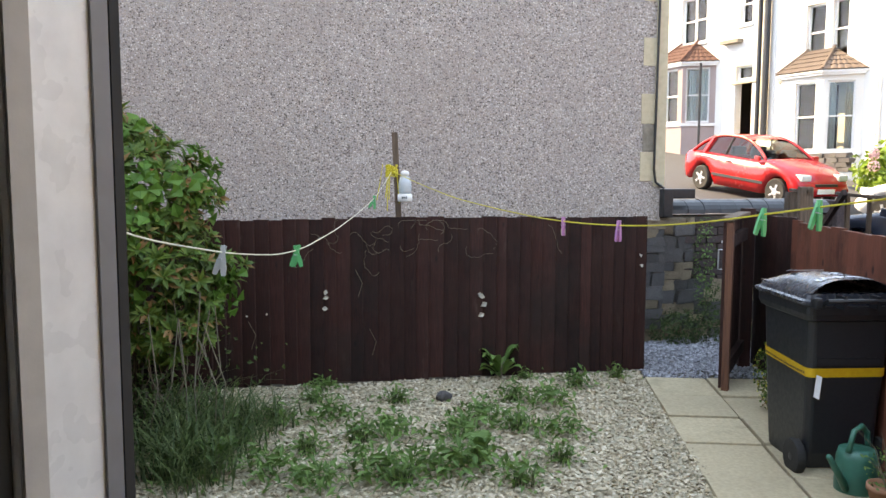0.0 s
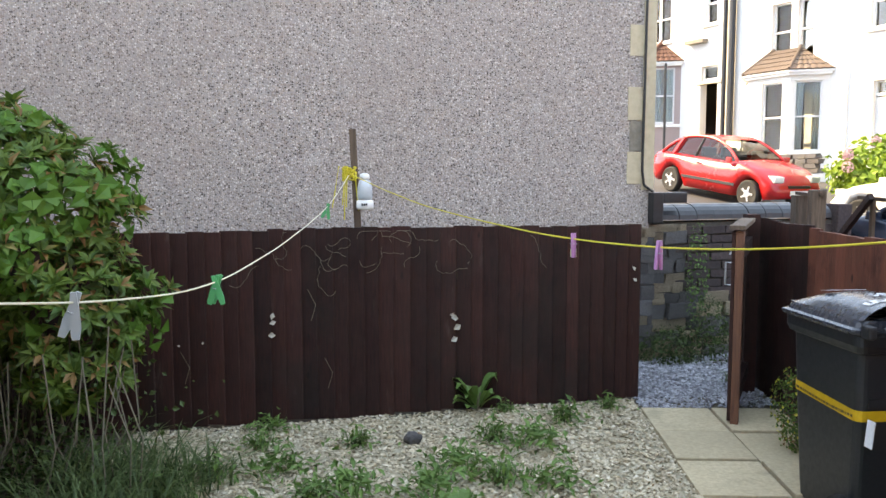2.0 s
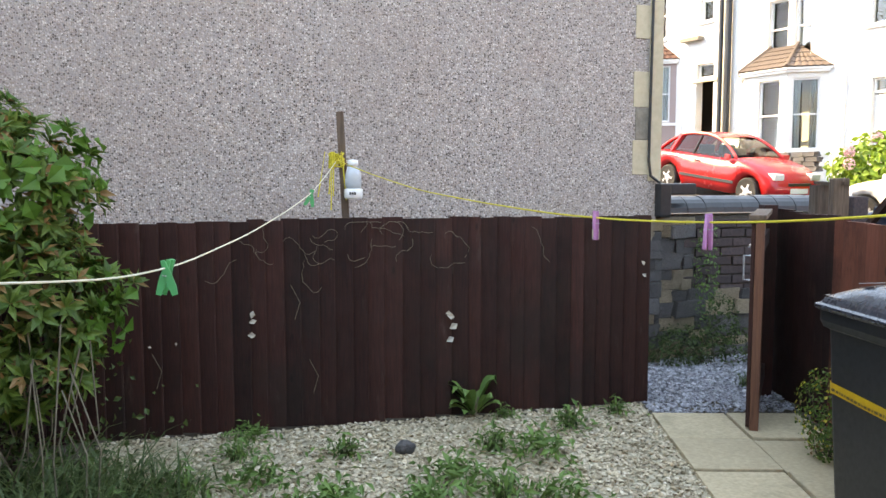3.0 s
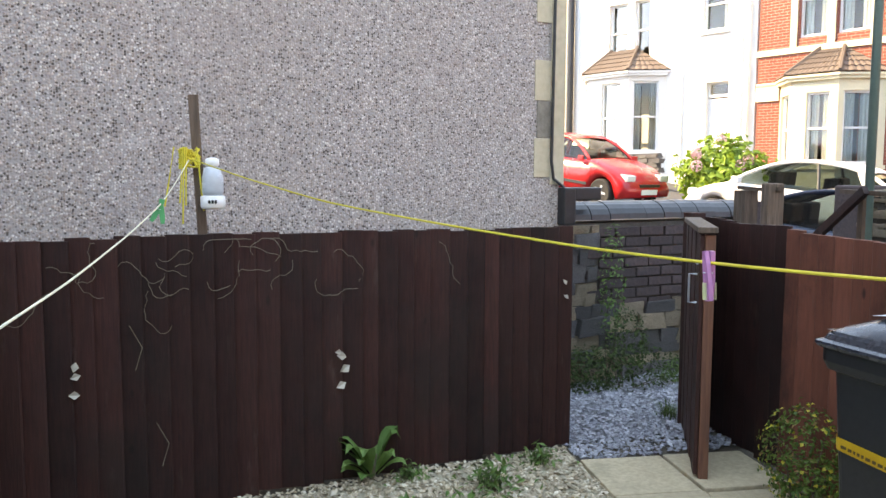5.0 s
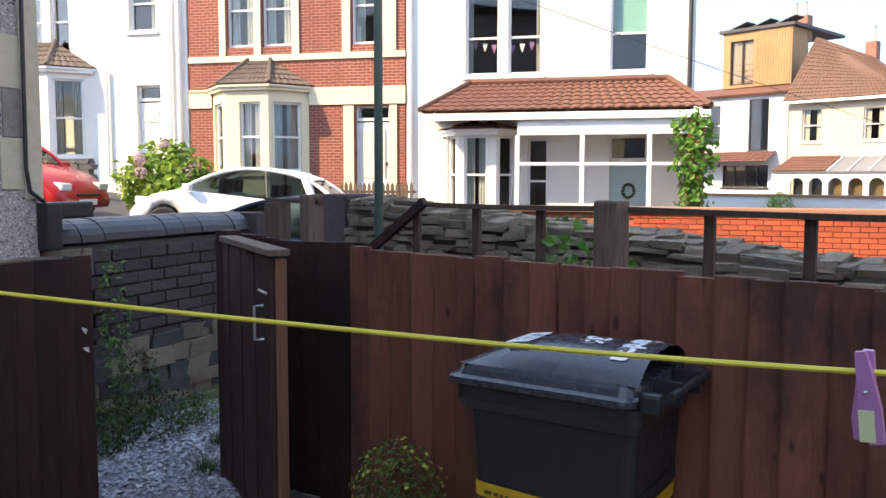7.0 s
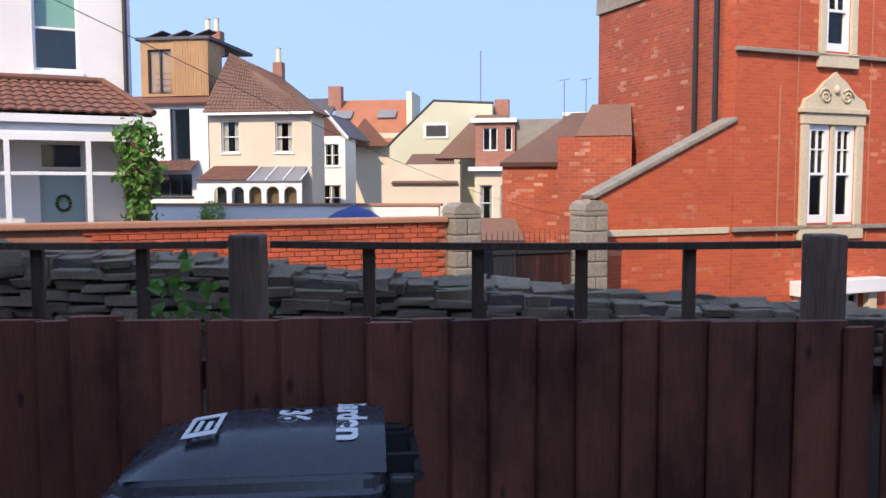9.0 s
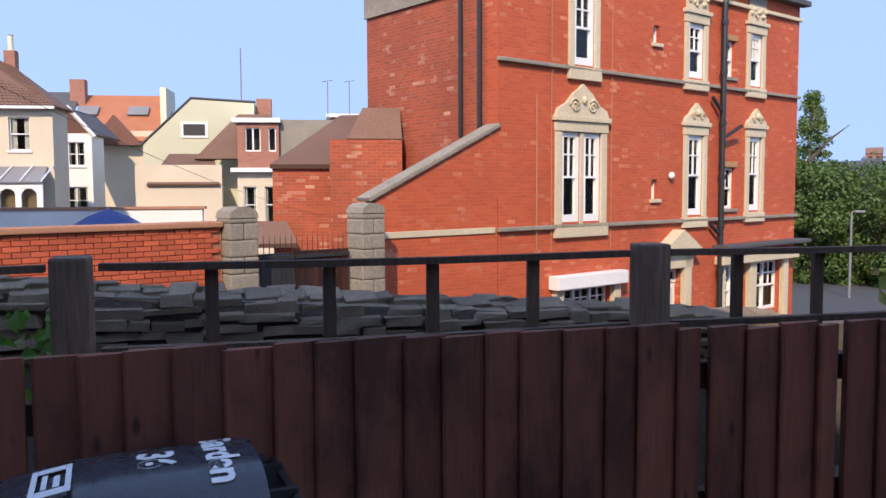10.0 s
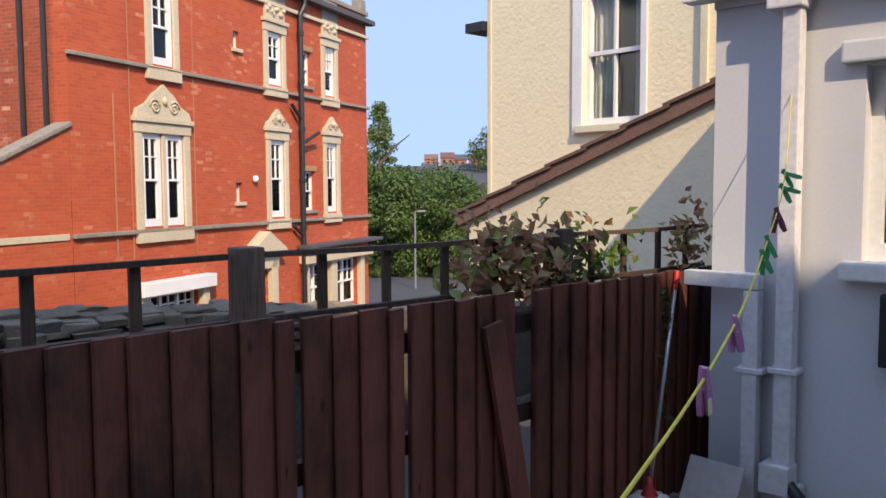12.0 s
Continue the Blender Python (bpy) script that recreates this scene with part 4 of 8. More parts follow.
# door canopy with a triangular pediment, and ground-floor surrounds
bm = B()
prism(bm, [(12.75, 0.02), (14.3, 0.02), (14.3, 0.1), (13.53, 0.58), (12.75, 0.1)], -0.35, -0.004)
part("door_pediment", bm, M_BATHSTONE, villa)
for a, b, c, d in ((12.9, 13.18, -2.6, 0.0), (13.87, 14.15, -2.6, 0.0), (12.85, 14.2, -0.4, 0.0), (9.1, 9.33, -2.6, -0.35), (11.07, 11.3, -2.6, -0.35), (15.5, 15.73, -2.6, -0.2), (16.95, 17.3, -2.6, -0.2), (18.8, 19.05, -2.6, -0.2)):
    stone(a, b, c, d, -0.16)
stone(9.0, 11.4, -0.58, -0.28, -0.3, -0.003, M_WHITE, 0.02, "shop_fascia")
stone(15.4, 19.4, -0.44, -0.22, -0.3, -0.003, M_BATHSTONE, 0.02, "fascia")
stone(15.3, 19.7, 0.0, 0.1, -0.5, -0.003, M_ROOFDARK, 0.02, "bay_roof")
bm = B()
tube(bm, [(15.43, -0.16, -2.4), (15.43, -0.16, 6.4), (15.6, -0.2, 6.7), (15.6, -0.2, 7.3)], 0.075, 10)
for z in (-0.6, 0.6, 1.9, 3.3, 4.6, 5.9):
    lathe(bm, [(0.1, z - 0.06), (0.1, z + 0.06)], 10, Matrix.Translation((15.43, -0.16, 0)))
tube(bm, [(15.43, -0.16, 0.35), (15.0, -0.12, 0.65)], 0.05, 8)
tube(bm, [(15.43, -0.16, 3.55), (15.0, -0.12, 3.95)], 0.05, 8)
tube(bm, [(15.43, -0.16, 2.9), (16.1, -0.3, 3.25)], 0.05, 8)
part("soil_pipe", bm, M_BLACK, villa, "black cast iron soil pipe")
bm = B()
for s, top in ((8.6, 3.6), (9.05, 6.9), (11.05, 6.2)):
    tube(bm, [(s, -0.03, 0.2), (s, -0.03, top)], 0.012 if s != 8.6 else 0.018, 5)
part("cable", bm, M_TERRACOTTA, villa)
bm = B()
lathe(bm, [(0.02, 0), (0.09, 0.03), (0.09, 0.08), (0.03, 0.13)], 10, Matrix.Translation((13.33, -0.02, 1.92)) @ Matrix.Rotation(radians(90), 4, "X"))
part("wall_lamp", bm, M_WHITE, villa)
# set-back wing with a raking parapet
strip(villa, "wing_front", 4.45, 7.48, -3.0, 1.45, 0.0, 0.3, M_REDBRICK)
bm = B()
prism(bm, [(4.45, 1.452), (7.498, 1.452), (7.498, 2.85)], 0.0, 0.3)
part("wing_gable", bm, M_REDBRICK, villa)
bm = B()
k = math.atan2(1.4, 3.05)
box(bm, -0.15, 3.4, -0.06, 0.36, 0.0, 0.09, Matrix.Translation((4.45, 0, 1.46)) @ Matrix.Rotation(-k, 4, "Y"), 0.02)
part("raking_coping", bm, M_GREYSTONE, villa)
stone(4.45, 7.4, 0.72, 0.84, -0.03, -0.002, M_BATHSTONE, 0.01, "string_course")
strip(villa, "concrete_parapet", 7.44, 7.497, 5.75, 7.2, 0.2, 4.7, M_GREYSTONE)
for d in (0.45, 1.05):
    bm = B()
    tube(bm, [(7.4, d, 2.7), (7.4, d, 5.9)], 0.05, 8)
    part("drainpipe", bm, M_BLACK, villa)

# ---- yard: fences ----
rng = random.Random(7)
FENCE_B = facing(-0.1843, 0.9829, 0.9829 * 6.11)      # back fence: y = 6.11 + 0.1875 x


def fence_panel(name, label, m, s0, s1, top, pitch, lean=None, seed=1, gaps=(), skip=(), mat=None, flip=False):
    """Upright feather-edge boards, each a piece of its own, on three rails."""
    f = thing(name, label, "fence", m)
    r = random.Random(seed)
    s, k = s0, 0
    while s < s1 - 0.03:
        w = min(pitch * r.uniform(0.86, 1.12), s1 - s)
        if not any(a < s + w / 2 < b for a, b in skip):
            t = top(s) + r.uniform(-0.008, 0.008)
            g = 0.032 if any(abs(s - q) < 0.056 for q in gaps) else 0.001
            bm = B()
            tilt = r.uniform(-0.004, 0.004)
            e = r.uniform(0, 0.008)
            prof = [(g, 0.002), (g, 0.02), (w, 0.02), (w, -0.006), (w + 0.012, -0.006), (w + 0.012, -0.014 - e), (w + 0.004, -0.018 - e)]
            prism(bm, [(s + w - x, y) for x, y in prof] if flip else [(s + x, y) for x, y in prof], 0.01 + r.uniform(0, 0.02), t, "z")
            bmesh.ops.transform(bm, matrix=Matrix.Translation((s, 0, 0)) @ Matrix.Rotation(tilt, 4, "Y") @ Matrix.Translation((-s, 0, 0)), verts=bm.verts)
            part("board", bm, mat or M_FENCE, f)
        s += w
    for z in (0.25, 0.68, 1.08):
        bm = B()
        box(bm, s0, s1, 0.022, 0.07, z - 0.04, z + 0.04)
        part("rail", bm, M_FENCE, f)
    return f


fence_back = fence_panel("back_fence", "dark brown stained boarded fence across the yard", FENCE_B, -2.6, 2.735, lambda s: 1.235 + 0.005 * math.sin(s * 2.1), 0.098, seed=3, gaps=())
FENCE_R = facing(0.9955, -0.0948, 0.9955 * 2.28 - 0.0948 * 3.74)
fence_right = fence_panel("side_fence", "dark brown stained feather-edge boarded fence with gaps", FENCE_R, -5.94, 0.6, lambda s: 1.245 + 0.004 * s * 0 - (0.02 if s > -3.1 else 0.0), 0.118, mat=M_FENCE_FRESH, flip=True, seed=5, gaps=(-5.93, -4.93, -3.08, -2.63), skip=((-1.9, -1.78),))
# side fence continued; deeper shade by the gate painted with the darker stain
fence_end = fence_panel("side_fence", "boarded fence panel behind the open gate, shade in its dark colour", FENCE_R, -6.84, -5.965, lambda s: 1.255, 0.118, mat=M_FENCE, flip=True, seed=8)
fence_left = fence_panel("left_fence", "brown stained boarded fence at the far side of the yard", facing(-1, 0, 3.3), 2.42, 5.4, lambda s: 1.22, 0.12, seed=11)

# low garden shed beside the bush
M_SHED = surface("red_brown_shed_paint", (0.13, 0.038, 0.027), (0.095, 0.029, 0.021), 0.7, 1.2, 10, (0.8, 9, 9), 0.35, 0.003)
M_BAREWOOD = surface("bare_worn_wood", (0.42, 0.34, 0.25), (0.26, 0.19, 0.13), 0.85, 6, 14, (9, 9, 1.2), 0.4, 0.003)
M_FELT = surface("black_roof_felt", (0.06, 0.062, 0.066), (0.035, 0.036, 0.04), 0.9, 2, 60, bumpy=0.4)
shed = thing("garden_shed", "low red-brown painted wooden shed with worn bottom corner", "shed", Matrix.Translation((-1.58, 3.87, 0.0)) @ Matrix.Rotation(radians(24), 4, "Z"))
for k in range(4):
    bm = B()
    box(bm, -0.3, -0.045, -0.012 - 0.003 * (k % 2), 0.012, 0.02 + k * 0.305, 0.321 + k * 0.305, bevel=0.004)
    part("wall_board", bm, M_SHED, shed)
for k in range(8):
    bm = B()
    box(bm, -1.22 + k * 0.113, -1.109 + k * 0.113, -0.02 - 0.003 * (k % 2), 0.008, 0.06, 1.12, bevel=0.004)
    part("door_board", bm, M_SHED, shed)
bm = B()
box(bm, -1.4, 0.0, -0.016, 0.012, 1.13, 1.235, bevel=0.004)
part("header_board", bm, M_SHED, shed)
for k in range(4):
    bm = B()
    box(bm, -0.02, 0.0, 0.013, 0.62, 0.02 + k * 0.305, 0.321 + k * 0.305, bevel=0.004)
    part("side_board", bm, M_SHED, shed)
bm = B()
box(bm, -1.4, -1.38, 0.013, 0.62, 0.02, 1.235)
box(bm, -1.38, -0.02, 0.6, 0.62, 0.02, 1.235)
part("back_wall", bm, M_SHED, shed)
bm = B()
box(bm, -0.043, 0.012, -0.03, 0.012, 0.0, 1.235, bevel=0.006)
part("corner_trim", bm, M_SHED, shed)
bm = B()
prism(bm, [(-0.045, 1.237), (0.66, 1.25), (0.66, 1.27), (-0.045, 1.257)], -1.44, 0.02, "x")
part("roof", bm, M_FELT, shed, "black felt roof")
bm = B()
prism(bm, [(-0.29, 0.03), (-0.05, 0.03), (-0.05, 0.33), (-0.075, 0.3), (-0.09, 0.31), (-0.12, 0.24), (-0.16, 0.22), (-0.2, 0.13), (-0.24, 0.14), (-0.29, 0.08)], -0.0185, -0.0165)
part("worn_patch", bm, M_BAREWOOD, shed, "bare weathered wood where paint has gone")
bm = B()
box(bm, -0.33, -0.29, -0.03, -0.021, 0.92, 1.06, bevel=0.003)
prism(bm, [(-0.335, 1.005), (-0.335, 0.965), (-0.62, 0.978), (-0.62, 0.992)], -0.032, -0.027)
part("hinge", bm, M_GREYSTONE, shed, "painted steel tee hinge")

# leaning broken board on the side fence
bm = B()
box(bm, -0.055, 0.055, -0.012, 0.012, 0.0, 1.12, Matrix.Translation((-1.86, -0.05, 0.02)) @ Matrix.Rotation(radians(-12), 4, "Y"))
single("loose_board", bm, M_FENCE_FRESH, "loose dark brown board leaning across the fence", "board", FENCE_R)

# gate: hinged at the far side, standing open into the yard
gv0, gv1 = Vector((1.974, 5.709)), Vector((2.38, 6.51))
gd = (gv1 - gv0).normalized()
G_FRAME = Matrix(((gd.x, gd.y, 0, gv0.x), (gd.y, -gd.x, 0, gv0.y), (0, 0, 1, 0.03), (0, 0, 0, 1)))
gate = thing("garden_gate", "open dark brown boarded wooden garden gate", "gate", G_FRAME)
for k in range(7):
    bm = B()
    box(bm, 0.01 + k * 0.126, 0.13 + k * 0.126, -0.02 + 0.003 * (k % 2), 0.0, 0.02, 1.2 + 0.006 * math.sin(k * 2.3), bevel=0.003)
    part("board", bm, M_FENCE, gate)
for z in (0.12, 1.02):
    bm = B()
    box(bm, 0.075, 0.88, 0.002, 0.045, z, z + 0.09)
    part("ledge", bm, M_FENCE, gate)
bm = B()
box(bm, 0.0, 0.07, 0.002, 0.05, 0.0, 1.2, bevel=0.004)
part("gate_stile", bm, M_FENCE_EDGE, gate, "reddish brown bare edge post")
bm = B()
box(bm, -0.02, 0.9, -0.035, 0.058, 1.21, 1.238, bevel=0.005)
part("capping", bm, M_GREYWOOD, gate, "weathered grey capping strip")
bm = B()
tube(bm, [(0.1, -0.022, 1.0), (0.1, -0.06, 1.0), (0.1, -0.06, 0.86), (0.1, -0.022, 0.86)], 0.006, 6)
tube(bm, [(0.02, -0.03, 1.06), (0.14, -0.03, 1.06)], 0.006, 6)
part("latch", bm, M_STEEL, gate)
bm = B()
box(bm, -0.045, 0.045, -0.045, 0.045, 0.0, 1.3)
single("gate_post", bm, M_FENCE, "brown square timber gate post", "post", Matrix.Translation((2.44, 6.565, -0.01)))

# ---- trellis behind the side fence ----
T2 = facing(0.9955, -0.0948, 0.9955 * 2.62 - 0.0948 * 4.58)
trellis = thing("trellis", "dark weathered timber trellis rail behind the fence", "trellis", T2)
for s in (-6.56, -4.79, -3.04, -1.29):
    bm = B()
    w = 0.05 if s > -6 else 0.04
    box(bm, s - w, s + w, -0.05, 0.05, -0.02, 1.468, bevel=0.01)
    part("post", bm, M_GREYWOOD, trellis)
bm = B()
box(bm, -6.9, -6.8, -0.05, 0.05, -0.02, 1.42)
part("post", bm, M_GREYWOOD, trellis)
for a, b in ((-6.95, -6.5), (-5.95, -4.86), (-4.72, -3.11), (-2.97, -1.36), (-1.22, 0.1)):
    for z in ((1.437,) if a < -5 else (1.437, 1.2)):
        bm = B()
        sg = 0.006
        n = 8
        top = [(a + (b - a) * i / n, z - sg * math.sin(math.pi * i / n)) for i in range(n + 1)]
        prism(bm, [(p[0], p[1] - 0.012) for p in top] + [(p[0], p[1] + 0.009) for p in reversed(top)], -0.004, 0.03)
        part("rail", bm, M_DARKWOOD, trellis)
for s in (-5.84, -5.48, -5.14, -4.42, -4.08, -3.76, -3.43, -2.69, -2.37, -2.04, -1.72, -0.98, -0.69, -0.35, -0.05):
    bm = B()
    box(bm, s - 0.019, s + 0.019, 0.031, 0.05, 0.9, 1.43)
    part("slat", bm, M_DARKWOOD, trellis)
bm = B()
box(bm, -0.02, 0.02, -0.015, 0.015, 0.0, 0.62, Matrix.Translation((-6.25, -0.02, 1.1)) @ Matrix.Rotation(radians(56), 4, "Y"))
part("brace", bm, M_FENCE, trellis)

# ---- small rear extension of the house behind the camera ----
own = thing("own_house", "grey painted rendered rear wall of the house", "house", facing(0, -1, -0.45))
bm = B()
OWN_HOLES = [(-1.06, -0.72, 1.33, 2.22), (-0.55, 0.6, 0.02, 2.15)]
wall_holes(bm, -1.77, 3.4, -0.1, 2.75, 0.3, OWN_HOLES)
part("wall", bm, M_GREYWALL, own)
strip(own, "wall", -1.77, -1.47, -0.1, 2.75, 0.302, 6.0, M_GREYWALL)
strip(own, "wall", 3.1, 3.4, -0.1, 2.75, 0.302, 6.0, M_GREYWALL)
strip(own, "wall", -1.46, 3.09, -0.1, 2.75, 5.7, 6.0, M_GREYWALL)
strip(own, "floor", -1.46, 3.09, -0.1, 0.02, 0.302, 5.69, M_BOARD)
strip(own, "ceiling", -1.46, 3.09, 2.45, 2.55, 0.302, 5.69, M_WHITE)
slab_roof(own, [(-1.85, -0.08, 2.84), (3.6, -0.08, 2.84), (3.6, 6.2, 4.6), (-1.95, 6.2, 4.6)], M_ROOFDARK)
window(own, *OWN_HOLES[0], 0.1, curtains=(0, 0), meet=0)
strip(own, "lintel", -1.16, -0.62, 2.23, 2.33, -0.05, -0.003, M_GREYWALL, 0.012)
bm = B()
gp = [(-0.12, 0.0), (-0.12, 0.1), (-0.105, 0.1), (-0.105, 0.015), (-0.015, 0.015), (-0.015, 0.1), (0.0, 0.1), (0.0, 0.0)]
prism(bm, [(y - 0.003, z + 2.6) for y, z in gp], -1.9, 3.5, "x")
part("gutter", bm, M_PIPEWHITE, own)
strip(own, "fascia", -1.77, 3.4, 2.56, 2.7, -0.028, -0.0025, M_GREYWALL)


def square_pipe(pts, w=0.04):
    bm = B()
    for p, q in zip(pts, pts[1:]):
        lo = [min(a, b) - w for a, b in zip(p, q)]
        hi = [max(a, b) + w for a, b in zip(p, q)]
        box(bm, lo[0], hi[0], lo[1], hi[1], lo[2], hi[2], bevel=0.006)
    return bm


bm = B()
box(bm, -1.47, -1.3, -0.14, -0.004, 2.5, 2.6, bevel=0.01)
part("hopper", bm, M_PIPEWHITE, own)
part("downpipe", square_pipe([(-1.36, -0.07, 2.56), (-1.36, -0.07, 0.32)], 0.042), M_PIPEWHITE, own, "white square plastic downpipe")
part("waste_pipe", square_pipe([(-1.83, -0.08, 1.21), (-1.52, -0.08, 1.21)], 0.038), M_PIPEWHITE, own, "white square plastic pipe elbow")
part("waste_pipe", square_pipe([(-1.52, -0.08, 1.13), (-1.52, -0.08, 0.02)], 0.037), M_PIPEWHITE, own)
for s, z in ((-1.52, 0.77), (-1.36, 0.79)):
    strip(own, "bracket", s - 0.068, s + 0.068, z - 0.012, z + 0.012, -0.125, -0.002, M_PIPEWHITE, 0.003)
part("pipe_shoe", square_pipe([(-1.36, -0.07, 0.28), (-1.4, -0.1, 0.24)], 0.05), M_PIPEWHITE, own)
bm = B()
tube(bm, [(-1.3, 0.01, 0.2), (-1.3, -0.08, 0.2), (-1.33, -0.1, 0.15), (-1.33, -0.1, 0.0)], 0.03, 10)
part("drain_elbow", bm, M_PIPEWHITE, own, smooth=True)
bm = B()
tube(bm, [(-1.32, -0.11, 0.24), (-1.27, -0.12, 0.2), (-1.29, -0.12, 0.1)], 0.034, 10)
part("drain_collar", bm, M_BLACK, own)
bm = B()
box(bm, -0.96, -0.8, -0.07, -0.003, 0.86, 1.19, bevel=0.01)
part("wall_box", bm, M_BLACK, own, "black wall-mounted box")
# glazed door leaf, swung outwards
DOOR = Matrix.Translation((-0.33, 0.785, 0.05)) @ Matrix.Rotation(radians(180 + 68), 4, "Z")
leaf = thing("patio_door", "white plastic glazed door leaf standing open", "door", DOOR)
bm = B()
for a, b, c, d in ((0, 0.125, 0, 2.05), (0.5, 0.585, 0, 2.05), (0.125, 0.5, 0, 0.1), (0.125, 0.5, 1.95, 2.05)):
    box(bm, a, b, -0.03, 0.03, c, d, bevel=0.006)
part("door_frame", bm, M_UPVC, leaf)
bm = B()
box(bm, -0.008, -0.001, -0.026, 0.026, 0.0, 2.05)
part("gasket", bm, M_RUBBER, leaf)
for a, b, nm, mt in ((0.0, 0.012, "gasket", M_RUBBER), (0.014, 0.034, "edge_trim", M_LEAD), (0.1, 0.124, "bead", M_BOARD)):
    bm = B()
    box(bm, a, b, 0.031, 0.034, 0.0, 2.05)
    part(nm, bm, mt, leaf)
bm = B()
box(bm, -0.02, -0.009, -0.03, 0.0, 0.0, 2.05)
part("edge_seal", bm, M_UPVC, leaf)
bm = B()
for a, b, c, d in ((0.126, 0.15, 0.1, 1.95), (0.485, 0.499, 0.1, 1.95), (0.15, 0.485, 0.1, 0.114), (0.15, 0.485, 1.936, 1.95)):
    box(bm, a, b, -0.022, 0.022, c, d)
part("glazing_bead", bm, M_RUBBER, leaf)
bm = B()
box(bm, 0.15, 0.485, -0.006, 0.006, 0.114, 1.936)
p_ = part("pane", bm, glass_mat("tinted_door_glass", (0.72, 0.7, 0.68)), leaf)
p_.visible_shadow = False

# ---- corner dressings and cable on the pebbledash wall ----
for z0, z1, w, mt in ((1.44, 6.4, 0.085, M_BATHSTONE), (2.53, 2.78, 0.21, M_BATHSTONE), (3.1, 3.4, 0.21, M_BATHSTONE), (2.01, 2.28, 0.22, M_BATHSTONE), (1.76, 2.005, 0.2, M_GREYSTONE), (1.49, 1.755, 0.22, M_BATHSTONE)):
    strip(gable, "quoin", sc - 0.02 - w, sc + (0.01 if w < 0.1 else 0.006), z0, z1, -0.012 if w < 0.1 else -0.008, -0.002, mt, 0.003)
bm = B()
tube(bm, [(sc - 0.09, -0.03, 6.2), (sc - 0.095, -0.03, 3.0), (sc - 0.11, -0.03, 1.6), (sc - 0.09, -0.03, 1.48), (sc + 0.0, -0.03, 1.42)], 0.011, 6)
part("cable", bm, M_BLACK, gable)
bm = B()
box(bm, sc - 0.03, sc + 0.07, -0.08, 0.03, 1.16, 1.42, bevel=0.012)
box(bm, sc + 0.07, sc + 0.3, -0.07, 0.02, 1.33, 1.42, bevel=0.012)
part("pipe_shoe", bm, M_BLACK, gable)

# ---- clothes line pole, lines and pegs ----
pole = Matrix.Translation((-0.3, 6.22, 0.0))
bm = B()
box(bm, -0.022, 0.022, -0.02, 0.02, 0.0, 1.87, Matrix.Rotation(radians(-2.6), 4, "Y") @ Matrix.Translation((0.02, 0, 0)))
single("line_pole", bm, M_GREYWOOD, "grey weathered timber pole behind the fence", "post", pole)
TIE = Vector((-0.385, 6.2, 1.58))
bm = B()
r7 = random.Random(4)
for k in range(9):
    a0 = r7.uniform(0, 6.28)
    tube(bm, [TIE + Vector((0.045 * math.cos(a0 + q * 0.9), 0.035 * math.sin(a0 + q * 0.9) - 0.01, r7.uniform(-0.05, 0.05))) for q in range(9)], 0.005, 5)
for k in range(5):
    dx = r7.uniform(-0.1, 0.09)
    tube(bm, [TIE + Vector((0, -0.04, 0)), TIE + Vector((dx * 0.7, -0.06, 0.05)), TIE + Vector((dx, -0.06, -0.12)), TIE + Vector((dx * 1.2, -0.05, -0.2 - 0.1 * r7.random()))], 0.004, 5)
single("cord_knot", bm, M_CORD_Y, "tangled knot of yellow cord tied round a pole", "cord")
bottle = thing("hanging_bottle", "pale plastic bottle lantern tied to a pole", "bottle", Matrix.Translation((-0.285, 6.15, 1.352)))
for nm, prof, mt in (("base", [(0.05, 0.0), (0.055, 0.01), (0.055, 0.055), (0.045, 0.06)], M_WHITE), ("body", [(0.043, 0.061), (0.05, 0.08), (0.048, 0.14), (0.036, 0.185), (0.025, 0.19)], plain("pale_blue_plastic", (0.5, 0.56, 0.6), 0.25)), ("cap", [(0.026, 0.191), (0.032, 0.2), (0.03, 0.225), (0.012, 0.232)], M_WHITE)):
    bm = B()
    lathe(bm, prof, 16)
    part(nm, bm, mt, bottle, smooth=True)
bm = B()
for k in range(3):
    box(bm, -0.02 + k * 0.014, -0.01 + k * 0.014, -0.058, -0.055, 0.025, 0.04)
part("print", bm, M_BLACK, bottle)

LINE_END = Vector((1.352, 0.56, 2.1))
KNOTS = ((0.0, 1.58), (0.136, 1.495), (0.263, 1.43), (0.371, 1.402), (0.469, 1.385), (0.538, 1.388), (0.607, 1.406), (0.666, 1.44), (0.735, 1.5), (0.823, 1.57), (0.902, 1.66), (0.951, 1.78), (1.0, 2.1))


def line_at(f):
    for (a, za), (b, zb) in zip(KNOTS, KNOTS[1:]):
        if f <= b:
            k = (f - a) / (b - a)
            return Vector((TIE.x + (LINE_END.x - TIE.x) * f, TIE.y + (LINE_END.y - TIE.y) * f, za + (zb - za) * k))
    return LINE_END


def smooth_line(fn, n=60):
    p = [fn(i / n) for i in range(n + 1)]
    for _ in range(3):
        p = [p[0]] + [(p[i - 1] + p[i] * 2 + p[i + 1]) / 4 for i in range(1, n)] + [p[-1]]
    return p


bm = B()
tube(bm, smooth_line(line_at), 0.0026, 6)
single("clothes_line", bm, M_CORD_Y, "yellow cord clothes line sagging across the yard", "clothes line")
WL_END = Vector((-0.75, 0.43, 1.95))


WHITE_KNOTS = ((0.0, 1.58), (0.075, 1.49), (0.16, 1.405), (0.27, 1.345), (0.38, 1.3), (0.5, 1.275), (0.57, 1.29), (0.66, 1.35), (0.77, 1.45), (0.9, 1.66), (1.0, 1.9))


